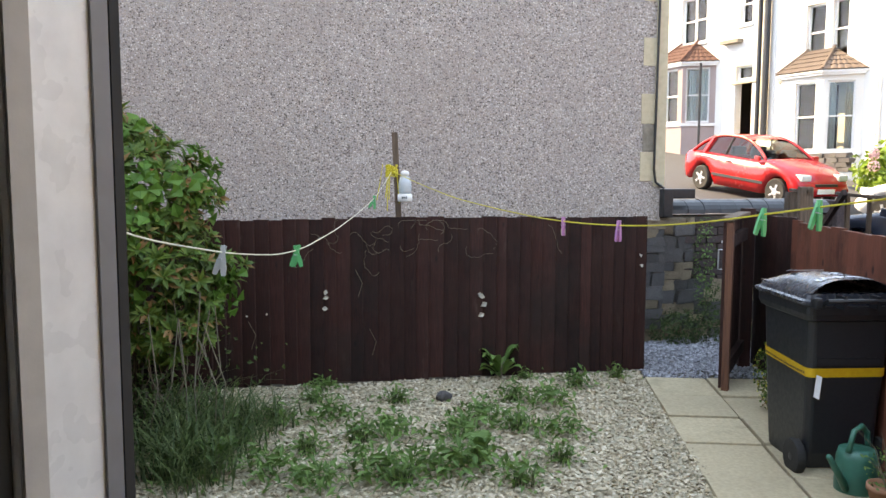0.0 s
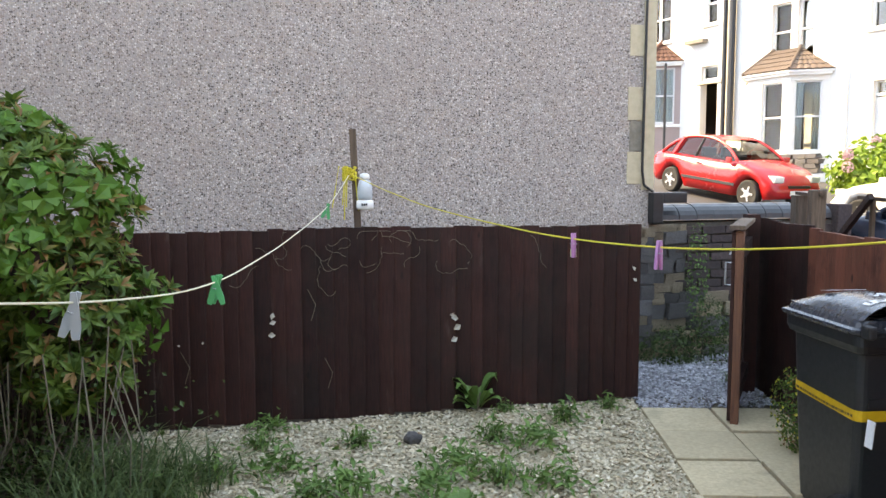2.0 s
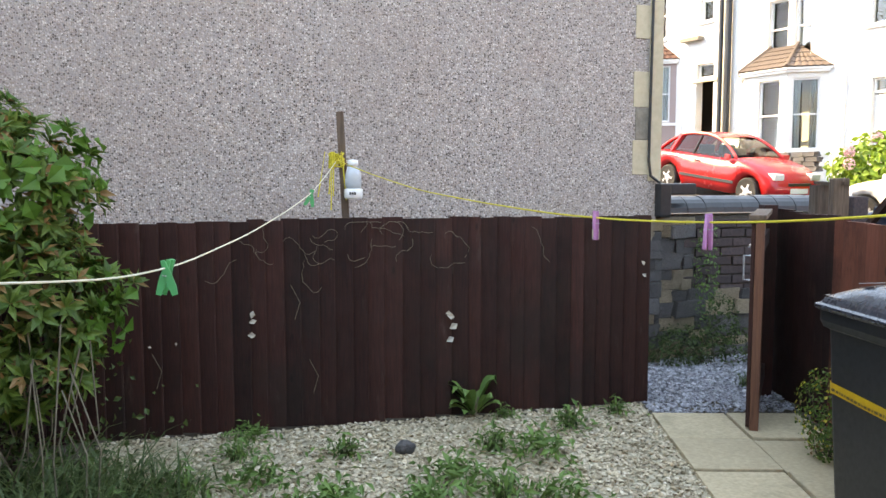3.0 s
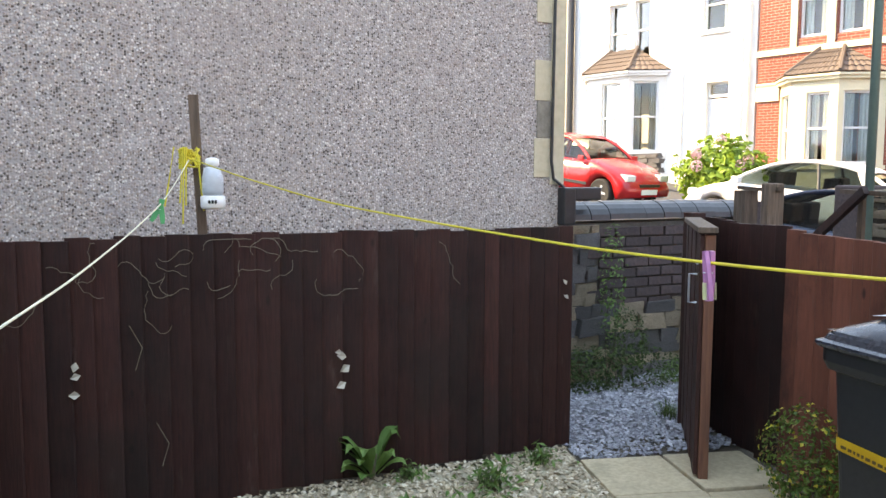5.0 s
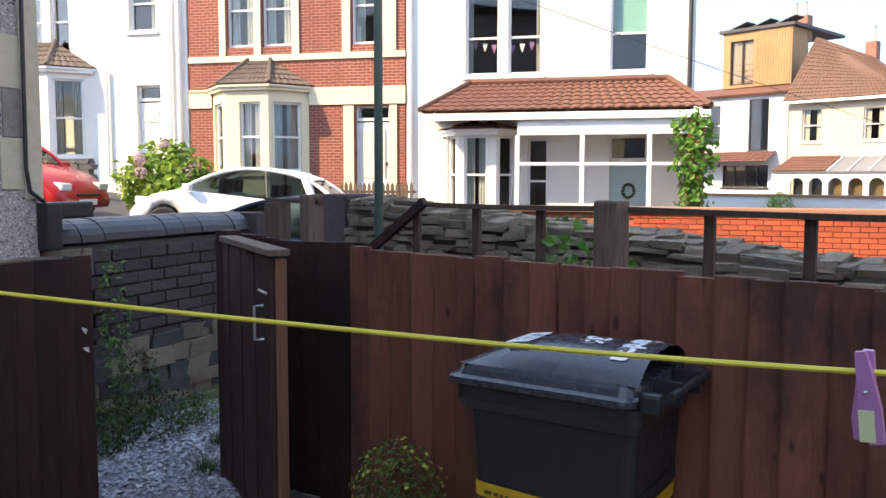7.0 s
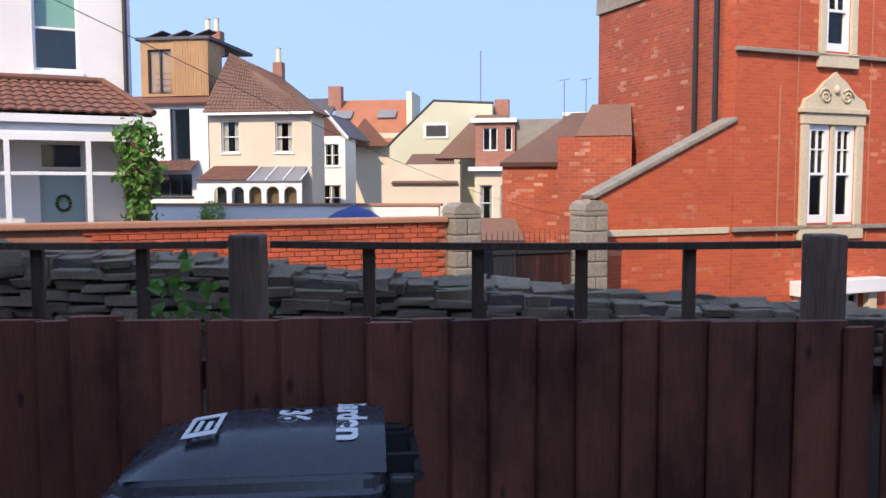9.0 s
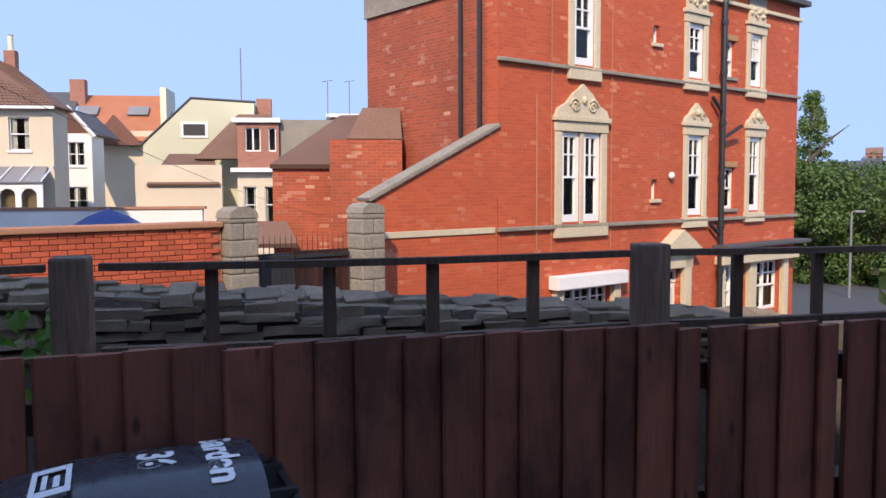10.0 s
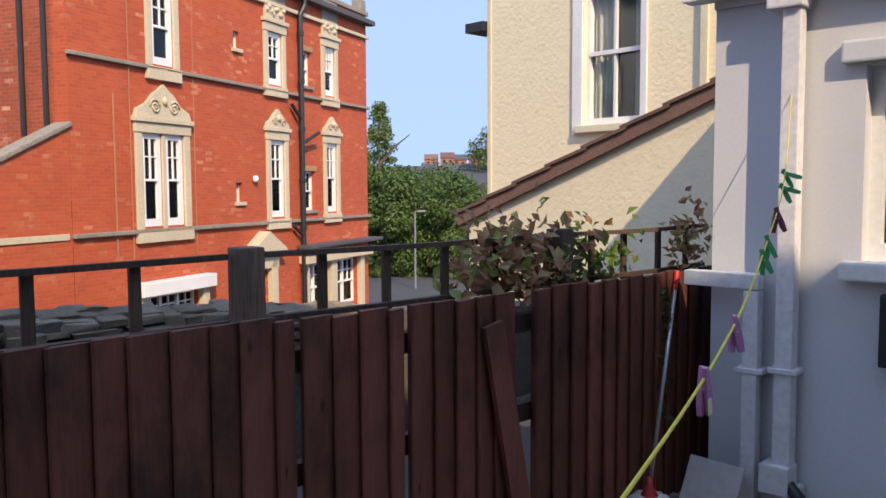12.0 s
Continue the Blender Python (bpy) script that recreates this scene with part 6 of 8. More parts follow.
# ---- telegraph pole, street lamp ----
bm = B()
tube(bm, [(3.87, 6.8, -0.1), (3.87, 6.8, 7.2)], 0.03, 14, 0.027)
tp = thing("steel_pole", "green painted steel pole beside the passage", "pole")
part("shaft", bm, M_GREENPOLE, tp, smooth=True)
bm = B()
tube(bm, [(3.93, 6.74, 3.1), (3.97, 6.7, 2.95), (3.93, 6.72, 2.8), (3.96, 6.72, 2.72)], 0.012, 6)
lathe(bm, [(0.045, 2.98), (0.045, 3.02)], 12, Matrix.Translation((3.87, 6.8, 0)))
part("cable_bracket", bm, M_BLACK, tp)
bm = B()
pa, pb = Vector((3.93, 6.74, 3.0)), Vector((18.7, 0.3, 0.95))
tube(bm, [pa.lerp(pb, k / 20) - Vector((0, 0, 0.25 * math.sin(math.pi * k / 20))) for k in range(21)], 0.0030, 5)
part("overhead_wire", bm, M_BLACK, tp)

# ---- loose stones ----
def stones(name, pts, sizes, mat, label, category, seed):
    """Many small irregular stones, each an eight-sided chip, in one mesh."""
    r = np.random.default_rng(seed)
    n = len(pts)
    base = np.array([(1, 0, 0), (0, 1, 0), (-1, 0, 0), (0, -1, 0), (0, 0, 1), (0, 0, -1)], float)
    sc_ = np.asarray(sizes)[:, None] * np.column_stack([r.uniform(0.8, 1.3, n), r.uniform(0.55, 1.0, n), r.uniform(0.3, 0.6, n)])
    v = base[None] * (1 + r.uniform(-0.3, 0.3, (n, 6, 1))) * sc_[:, None, :]
    v[:, 4, :2] += r.normal(0, 0.35, (n, 2)) * sc_[:, :2]
    a, t = r.uniform(0, 6.283, n), r.normal(0, 0.35, n)
    ct, st = np.cos(t)[:, None], np.sin(t)[:, None]
    x, z = v[:, :, 0] * ct + v[:, :, 2] * st, -v[:, :, 0] * st + v[:, :, 2] * ct
    ca, sa = np.cos(a)[:, None], np.sin(a)[:, None]
    w = np.stack([x * ca - v[:, :, 1] * sa, x * sa + v[:, :, 1] * ca, z], 2) + np.asarray(pts)[:, None, :]
    f = np.array([(0, 1, 4), (1, 2, 4), (2, 3, 4), (3, 0, 4), (1, 0, 5), (2, 1, 5), (3, 2, 5), (0, 3, 5)])
    faces = (np.arange(n)[:, None, None] * 6 + f[None]).reshape(-1, 3)
    ob = raw(name, w.reshape(-1, 3).tolist(), faces.tolist(), mat)
    return tagged(ob, label, category, kind="stuff")


def scatter(n, x0, x1, y0, y1, z, zj, seed, keep):
    r = np.random.default_rng(seed)
    p = np.column_stack([r.uniform(x0, x1, n), r.uniform(y0, y1, n), z + r.uniform(-zj, zj, n)])
    return p[[keep(q[0], q[1]) for q in p]]


flat_piece("gravel_bed", [(-1.66, 0.5), (1.16, 0.5), (1.55, 6.32), (-1.66, 5.72)], -0.004, 0.006, surface("fine_grit", (0.52, 0.46, 0.34), (0.32, 0.28, 0.2), 0.95, 1.5, 70, bumpy=0.8, dist=0.01), "fine pale grit under the yard's gravel", "gravel")
g_pts = scatter(30000, -1.66, 1.56, 3.2, 6.38, 0.014, 0.007, 21, lambda x, y: y < 6.09 + 0.1875 * x and x < 1.13 + 0.066 * y)
stones("gravel", g_pts, np.random.default_rng(3).uniform(0.008, 0.019, len(g_pts)), M_GRAVEL, "pale cream crushed gravel covering the yard", "gravel", 4)
g_pts = scatter(3500, -1.6, 1.3, 0.6, 3.2, 0.012, 0.006, 22, lambda x, y: x < 1.13 + 0.066 * y)
stones("gravel", g_pts, np.random.default_rng(6).uniform(0.012, 0.024, len(g_pts)), M_GRAVEL, "pale cream crushed gravel near the door", "gravel", 5)
flat_piece("alley_gravel_bed", [(1.57, 6.42), (2.6, 6.5), (3.85, 6.9), (3.85, 8.0), (2.1, 7.64), (1.57, 7.5)], -0.004, 0.004, surface("grey_grit", (0.2, 0.205, 0.22), (0.13, 0.135, 0.145), 0.95, 1.5, 70, bumpy=0.8, dist=0.01), "grey grit under the passage gravel", "gravel")
g_pts = scatter(9500, 1.57, 3.8, 6.15, 8.0, 0.012, 0.006, 23, lambda x, y: y < 7.2 + 0.2 * x and y > max(6.12, 6.1 + (x - 2.4) * 0.5))
stones("gravel", g_pts, np.random.default_rng(8).uniform(0.009, 0.02, len(g_pts)), M_SLATE_GRAVEL, "blue-grey crushed gravel in the side passage", "gravel", 7)

# ---- paving ----
paving = thing("paving", "two columns of worn buff concrete paving slabs", "paving", Matrix.Translation((1.53, 6.12, 0)) @ Matrix.Rotation(radians(-5.3), 4, "Z"), kind="structure")
rp = random.Random(12)
for i in range(2):
    for j in range(11):
        w0 = 0.455 * i
        bm = B()
        box(bm, w0 + 0.008, w0 + 0.447, -0.5 * (j + 1) + 0.008, -0.5 * j - 0.008, -0.02, 0.03 + rp.uniform(-0.004, 0.004), Matrix.Rotation(rp.uniform(-0.006, 0.006), 4, "X"), 0.006)
        part("slab", bm, M_SLAB, paving)

# ---- plants of the yard ----
def weed_kind(name, label, kind, seed):
    r = np.random.default_rng(seed)
    w = thing(name, label, "weed", group="weeds in the gravel")
    if kind == "broad":
        n = 16
        a = r.uniform(0, 6.283, n)
        verts, faces = [], []
        for k in range(n):
            d, s = Vector((math.cos(a[k]), math.sin(a[k]), 0)), Vector((-math.sin(a[k]), math.cos(a[k]), 0))
            L, up = r.uniform(0.1, 0.17), r.uniform(0.05, 0.2)
            b0 = len(verts)
            for f, wd in ((0.15, 0.006), (0.4, 0.028), (0.65, 0.034), (0.85, 0.02)):
                c = d * L * f + Vector((0, 0, up * math.sin(f * 2.0)))
                verts += [c - s * wd + Vector((0, 0, 0.008)), c, c + s * wd + Vector((0, 0, 0.008))]
            verts.append(d * L + Vector((0, 0, up * math.sin(2.1))))
            for q in range(3):
                o = b0 + 3 * q
                faces += [(o, o + 1, o + 4, o + 3), (o + 1, o + 2, o + 5, o + 4)]
            faces += [(b0 + 9, b0 + 10, b0 + 12), (b0 + 10, b0 + 11, b0 + 12)]
        raw("foliage", verts, faces, M_WEED, w)
        bm = B()
        for k in range(5):
            tube(bm, [(0, 0, 0), (0.03 * math.cos(k * 1.3), 0.03 * math.sin(k * 1.3), 0.1)], 0.004, 5)
        part("stem", bm, M_STEM, w)
    else:
        n = 150 if kind == "bushy" else 110
        c = np.column_stack([r.normal(0, 0.062, n), r.normal(0, 0.062, n), np.abs(r.normal(0.0, 0.05, n)) + 0.012])
        c[:, 2] *= np.exp(-(c[:, 0] ** 2 + c[:, 1] ** 2) / 0.02)
        c[:, 2] += 0.012
        nn = r.normal(0, 0.6, (n, 3)) + [0, 0, 1.0]
        leaf_cloud("foliage", c, nn, r.uniform(0.025, 0.06, n), M_WEED, w, rng=r, aspect=0.35)
        if kind == "spiky":
            tagged(blade_tuft("grass_blade", (0, 0, 0), 0.13, 0.07, 50, M_GRASS, w, rng=r, width=0.005), kind="stuff")
    return w


def place(ob, spots, seed):
    r = random.Random(seed)
    first = True
    for x, y, s in spots:
        m = Matrix.Translation((x, y, 0.012)) @ Matrix.Rotation(r.uniform(0, 6.28), 4, "Z") @ Matrix.Scale(s, 4)
        if first:
            ob.matrix_world = m
            ob_scale = ob.scale.copy()
            first = False
        else:
            c = copy_thing(ob, Matrix.Identity(4))
            c.matrix_world = m


place(weed_kind("weed", "broad-leaved green weed growing in gravel", "broad", 1), ((0.44, 6.12, 1.25), (0.2, 4.35, 0.8), (-1.2, 4.2, 0.9)), 1)
place(weed_kind("weed", "bushy pale green weed growing in gravel", "bushy", 2), ((0.72, 5.42, 1.5), (0.25, 5.03, 1.5), (0.1, 4.72, 1.4), (-0.3, 4.74, 1.5), (-0.68, 5.06, 1.3), (0.72, 4.78, 1.3), (-0.02, 4.15, 1.7), (0.16, 4.2, 1.5), (-0.36, 4.1, 1.6), (-0.9, 4.1, 1.5), (-0.85, 5.75, 1.0), (-0.65, 3.95, 1.4)), 2)
place(weed_kind("weed", "spiky dull green weed growing in gravel", "spiky", 3), ((0.48, 5.52, 1.2), (0.46, 4.87, 1.3), (0.98, 5.88, 1.2), (-0.87, 5.45, 1.0), (-1.03, 4.98, 1.2), (-0.31, 5.45, 1.1), (1.32, 6.14, 0.9), (-0.49, 4.65, 1.2), (-1.3, 4.1, 1.5), (-1.2, 4.6, 1.4), (0.64, 4.32, 1.1), (-0.2, 4.0, 1.3), (0.4, 4.0, 1.2), (-0.75, 4.45, 1.1), (0.62, 6.1, 0.7)), 3)


def shrub(name, label, base, blobs, n, size, mat, seed, stems=10, stem_r=0.012, aspect=0.5, category="shrub", inner=None):
    """Leaves gathered on the lumpy outside of several overlapping blobs, with bare stems inside."""
    r = np.random.default_rng(seed)
    s = thing(name, label, category, Matrix.Translation(base))
    vol = np.array([b[3] * b[4] * b[5] for b in blobs]) ** (2 / 3)
    cnt = (n * vol / vol.sum()).astype(int)
    C, N = [], []
    for (cx, cy, cz, ax, ay, az_), k in zip(blobs, cnt):
        d = r.normal(size=(k, 3))
        d /= np.linalg.norm(d, axis=1, keepdims=True)
        rad = r.uniform(0.55, 1.0, k) ** 0.35
        lump = np.array([1 + 0.22 * noise.noise(Vector(q) * 2.6 + Vector((cx * 7, cy * 5, seed))) for q in d])
        C.append(np.array([cx, cy, cz]) + d * (rad * lump)[:, None] * [ax, ay, az_] + r.normal(0, size * 0.4, (k, 3)))
        N.append(d + r.normal(0, 0.55, (k, 3)) + [0, 0, 0.35])
    C, N = np.concatenate(C), np.concatenate(N)
    ok = C[:, 2] > 0.02
    C, N = C[ok], N[ok]
    leaf_cloud("foliage", C, N, r.uniform(0.65, 1.35, len(C)) * size, mat, s, rng=r, aspect=aspect)
    bm = B()
    for k in range(stems):
        t = C[r.integers(len(C))]
        m_ = np.array([t[0] * 0.45 + r.normal(0, 0.06), t[1] * 0.45 + r.normal(0, 0.06), t[2] * 0.55])
        b_ = (t[0] * 0.2, t[1] * 0.2, 0.0)
        tube(bm, [b_, tuple(m_), tuple(t)], stem_r, 6, stem_r * 0.3)
    part("stem", bm, M_BARK, s)["kind"] = "stuff"
    return s


def rosettes(name, centers, axes, size, mat, parent, label, rng, per=11):
    """Whorls of narrow leaves that spread from the tips of shoots."""
    C, T, N, L = [], [], [], []
    for c, ax in zip(centers, axes):
        ax = Vector(ax).normalized()
        u = ax.orthogonal().normalized()
        w = ax.cross(u)
        k = size * rng.uniform(0.75, 1.3)
        for q in range(per):
            a = q * 2.4 + rng.uniform(-0.3, 0.3)
            lift = 0.9 - 1.25 * q / per + rng.uniform(-0.2, 0.2)
            d = (u * math.cos(a) + w * math.sin(a) + ax * (0.95 - lift)).normalized()
            C.append(Vector(c) + d * k * 0.5)
            T.append(d)
            N.append((ax - d * d.dot(ax)).normalized())
            L.append(k * rng.uniform(0.8, 1.15))
    verts, faces = [], []
    for c, t, n, l in zip(C, T, N, L):
        b = t.cross(n)
        i = len(verts)
        w = l * 0.17
        verts += [c - t * l * 0.5, c + b * w + n * w * 0.4, c + t * l * 0.5 - n * l * 0.16, c - b * w + n * w * 0.4, c + t * l * 0.05]
        faces += [(i, i + 4, i + 1), (i + 1, i + 4, i + 2), (i + 2, i + 4, i + 3), (i + 3, i + 4, i)]
    return raw(name, verts, faces, mat, parent, label)


def blob_points(blobs, n, rng, seed, lo=0.86, hi=1.05, lump=0.3):
    """Points on the lumpy outside of several blobs, with the outward way at each; those inside another blob are left out."""
    P, D = [], []
    vol = np.array([b[3] * b[4] * b[5] for b in blobs]) ** (2 / 3)
    for (cx, cy, cz, ax, ay, az_), k in zip(blobs, (n * vol / vol.sum()).astype(int)):
        for _ in range(k):
            d = Vector(rng.normal(size=3)).normalized()
            f = rng.uniform(lo, hi) * (1 + lump * noise.noise(d * 2.4 + Vector((cx * 7, cy * 5, seed))))
            p = Vector((cx + d.x * ax * f, cy + d.y * ay * f, cz + d.z * az_ * f))
            if p.z > 0.05 and not any(sum(((p[i] - q[i]) / q[i + 3]) ** 2 for i in range(3)) < 0.6 for q in blobs):
                P.append(p)
                D.append(d)
    return P, D


BUSH = ((-0.05, 0.0, 1.0, 0.5, 0.42, 0.34), (0.28, -0.12, 0.92, 0.36, 0.36, 0.3), (0.3, -0.2, 0.7, 0.27, 0.3, 0.22), (0.0, -0.05, 1.4, 0.52, 0.42, 0.36), (-0.18, -0.02, 1.66, 0.4, 0.36, 0.26), (-0.42, -0.1, 0.85, 0.34, 0.36, 0.36), (0.06, -0.25, 1.16, 0.34, 0.3, 0.24))
rv = np.random.default_rng(17)
bush = thing("garden_bush", "tall leafy evergreen bush overgrown with climbing vine", "shrub", Matrix.Translation((-1.93, 5.02, 0.0)))
bp, bd = blob_points(BUSH, 1150, rv, 31)
rosettes("foliage", bp, [d + Vector((0, -0.15, 0.55)) + Vector(rv.normal(0, 0.25, 3)) for d in bd], 0.085, M_LEAF, bush, "", rv)
# inner fill: the dark ivy colour paints in the shade between the shoots
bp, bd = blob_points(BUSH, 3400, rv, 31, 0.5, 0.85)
leaf_cloud("inner_foliage", [tuple(p) for p in bp], [tuple(d) for d in bd], rv.uniform(0.05, 0.085, len(bp)), M_IVYDARK, bush, "inner leaves with the bush's shade put into their dark colour", rv, aspect=0.5)
bp, bd = blob_points(BUSH, 4200, rv, 31, 0.98, 1.12)
bk = [i for i, p in enumerate(bp) if noise.noise(p * 2.1 + Vector((3, 1, 0))) + 0.9 * (p.z - 1.32) + 0.15 * p.x > 0.12]
leaf_cloud("vine", [tuple(bp[i]) for i in bk], [tuple(bd[i] + Vector(rv.normal(0, 0.35, 3))) for i in bk], rv.uniform(0.05, 0.105, len(bk)), M_LEAF_VINE, bush, "bright green climbing vine leaves", rv, aspect=0.85)
bm = B()
for k in range(16):
    p = bp[rv.integers(len(bp))]
    tube(bm, [(p.x * 0.2, p.y * 0.2, 0.0), (p.x * 0.45 + rv.normal(0, 0.06), p.y * 0.45, p.z * 0.55), tuple(p)], 0.013, 6, 0.004)
part("stem", bm, M_BARK, bush)["kind"] = "stuff"
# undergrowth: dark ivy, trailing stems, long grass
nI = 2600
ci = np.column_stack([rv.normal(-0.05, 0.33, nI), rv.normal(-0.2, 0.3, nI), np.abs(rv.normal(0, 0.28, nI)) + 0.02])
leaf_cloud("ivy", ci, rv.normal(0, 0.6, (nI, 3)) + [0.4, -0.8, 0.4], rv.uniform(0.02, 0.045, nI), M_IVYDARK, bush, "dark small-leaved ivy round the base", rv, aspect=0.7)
bm = B()
for k in range(40):
    x, y = rv.uniform(-0.5, 0.62), rv.uniform(-0.62, -0.2)
    tube(bm, [(x, y, rv.uniform(0.6, 0.95)), (x + rv.normal(0, 0.06), y - 0.04, 0.4), (x + rv.normal(0, 0.12), y - 0.05, 0.03)], 0.004, 4)
part("trailing_stem", bm, M_STEM, bush)["kind"] = "stuff"
for i, (x, y, h_, c_) in enumerate(((-1.42, 4.12, 0.5, 170), (-1.3, 4.35, 0.46, 150), (-1.45, 4.5, 0.55, 170), (-1.2, 4.65, 0.36, 120), (-1.28, 4.0, 0.36, 120), (-1.12, 4.95, 0.3, 90), (-1.38, 4.75, 0.5, 150))):
    tf = blade_tuft("grass_tuft", (0, 0, 0), h_, 0.36, c_, M_GRASS, None, np.random.default_rng(50 + i), 0.009)
    tf.matrix_world = Matrix.Translation((x, y, 0.0))
    tagged(tf, "long arching grass tuft under the bush", "grass", "grass tufts")
yel = shrub("flowering_shrub", "small leafy shrub with yellow flowers beside the gate", (2.24, 5.3, 0.0), ((0, 0, 0.28, 0.17, 0.19, 0.22), (0.0, -0.08, 0.15, 0.17, 0.18, 0.15)), 1500, 0.026, M_LEAF, 41, 10, 0.005)
cy_ = rv.normal(size=(90, 3))
cy_ /= np.linalg.norm(cy_, axis=1, keepdims=True)
leaf_cloud("blossom", np.array([0, -0.02, 0.27]) + cy_ * [0.19, 0.2, 0.24], cy_, np.full(90, 0.022), M_YELLOWFL, yel, "small yellow flowers", rv, aspect=0.9)["kind"] = "stuff"
shrub("ivy_clump", "dark ivy and weeds at the foot of the stone wall", (2.45, 7.45, 0.0), ((0, 0, 0.12, 0.5, 0.16, 0.2), (0.1, 0.1, 0.3, 0.14, 0.1, 0.25), (-0.3, 0.0, 0.12, 0.25, 0.15, 0.18)), 2200, 0.032, M_IVYDARK, 43, 8, 0.004, category="ivy")
shrub("ivy_clump", "green weeds at the foot of the stone wall", (3.2, 7.55, 0.0), ((0, 0, 0.06, 0.4, 0.16, 0.12),), 900, 0.03, M_WEED, 44, 4, 0.003, category="ivy")
shrub("ivy_clump", "thin climbing weed on the stone wall", (2.38, 7.6, 0.0), ((0.05, 0, 0.75, 0.1, 0.05, 0.42),), 260, 0.035, M_WEED, 45, 5, 0.003, category="ivy")
for x, y in ((2.42, 6.75), (2.75, 7.05)):
    tf = blade_tuft("grass_tuft", (0, 0, 0), 0.16, 0.1, 90, M_GRASS, None, np.random.default_rng(int(x * 100)), 0.005)
    tf.matrix_world = Matrix.Translation((x, y, 0.0))
    tagged(tf, "short grass tuft in the passage gravel", "grass", "grass tufts")

# vine tendrils and dry leaves on the back fence
tendrils = thing("vine_tendrils", "dead pale vine tendrils clinging to the fence", "vine", FENCE_B)
rt = random.Random(30)
for k in range(22):
    s0_ = rt.choice((0.2, 0.5, 0.72, 0.9, 1.1, 1.3, 1.85)) + rt.uniform(-0.14, 0.14)
    z0_ = rt.uniform(0.98, 1.2)
    pts, a = [Vector((s0_, -0.028, z0_))], rt.uniform(0, 6.28)
    for q in range(rt.randint(6, 14)):
        a += rt.uniform(-0.9, 0.9)
        pts.append(pts[-1] + Vector((0.022 * math.cos(a), rt.uniform(-0.006, 0.006), 0.022 * math.sin(a))))
        pts[-1].y = min(-0.022, pts[-1].y)
        pts[-1].z = min(1.22, pts[-1].z)
    bm = B()
    tube(bm, pts, 0.0016, 4)
    part("tendril", bm, M_STEM, tendrils)
for s0_, z0_ in ((0.47, 0.86), (0.57, 0.42), (-0.3, 0.5)):
    bm = B()
    tube(bm, [(s0_, -0.026, z0_), (s0_ + 0.05, -0.03, z0_ - 0.1), (s0_ + 0.02, -0.026, z0_ - 0.2)], 0.002, 4)
    part("tendril", bm, M_STEM, tendrils)
cl = [(1.42, -0.035, 0.64), (1.435, -0.04, 0.58), (1.415, -0.04, 0.5), (1.405, -0.035, 0.66), (0.25, -0.035, 0.7), (0.252, -0.04, 0.66), (0.245, -0.035, 0.58), (-0.31, -0.03, 0.54), (-0.17, -0.03, 0.55), (2.69, -0.03, 0.93), (2.7, -0.03, 0.85)]
lc = leaf_cloud("dry_leaves", cl, [(0.1, -1, 0.3)] * len(cl), [0.055, 0.06, 0.055, 0.04, 0.045, 0.045, 0.05, 0.02, 0.02, 0.035, 0.035], M_DRYLEAF, None, "", np.random.default_rng(3), 0.75)
lc.matrix_world = FENCE_B
tagged(lc, "pale dry leaves caught on the fence boards", "leaves")
# creepers on the trellis
nC = 520
cc = np.column_stack([rv.normal(-1.62, 0.19, nC), rv.normal(0.02, 0.09, nC), rv.normal(1.33, 0.1, nC)])
lc = leaf_cloud("creeper", cc, rv.normal(0, 0.6, (nC, 3)) + [0, -0.6, 0.4], rv.uniform(0.05, 0.1, nC), M_CREEPER, None, "", rv, 0.6)
lc.matrix_world = T2
tagged(lc, "russet-leaved creeper tangled over the trellis", "creeper")
nC = 330
cc = np.column_stack([rv.normal(-1.1, 0.22, nC), rv.normal(0.05, 0.07, nC), rv.normal(1.28, 0.11, nC)])
lc = leaf_cloud("creeper", cc, rv.normal(0, 0.6, (nC, 3)) + [0, -0.6, 0.4], rv.uniform(0.045, 0.09, nC), M_LEAF, None, "", rv, 0.6)
lc.matrix_world = T2
tagged(lc, "green creeper tangled over the trellis", "creeper")
nC = 150
cc = np.column_stack([rv.normal(-0.1, 0.1, nC), rv.normal(0.0, 0.05, nC), rv.normal(1.36, 0.12, nC)])
lc = leaf_cloud("creeper", cc, rv.normal(0, 0.6, (nC, 3)) + [0, -0.6, 0.4], rv.uniform(0.045, 0.085, nC), M_CREEPER, None, "", rv, 0.6)
lc.matrix_world = T2
tagged(lc, "sparse russet creeper at the end of the trellis", "creeper")
nC = 130
cc = np.column_stack([rv.normal(-0.78, 0.03, nC), rv.normal(-0.035, 0.012, nC), rv.uniform(0.45, 1.15, nC)])
lc = leaf_cloud("ivy_strand", cc, rv.normal(0, 0.5, (nC, 3)) + [0, -1, 0.2], rv.uniform(0.02, 0.04, nC), M_IVYDARK, None, "", rv, 0.7)
lc.matrix_world = FENCE_R
tagged(lc, "strand of ivy hanging down the fence boards", "ivy")
nC = 70
cc = np.column_stack([rv.normal(-4.95, 0.14, nC), rv.normal(0.12, 0.05, nC), rv.normal(1.24, 0.06, nC)])
lc = leaf_cloud("creeper", cc, rv.normal(0, 0.5, (nC, 3)) + [0, -0.7, 0.4], rv.uniform(0.03, 0.07, nC), M_LEAF_VINE, None, "", rv, 0.8)
lc.matrix_world = T2
tagged(lc, "bright green vine leaves behind the trellis post", "creeper")

# ---- rubble stone wall along the road ----
SW = facing(0.9955, -0.0948, 4.2)
swall = thing("stone_wall", "dark weathered rubble stone wall along the road", "wall", SW, kind="structure")


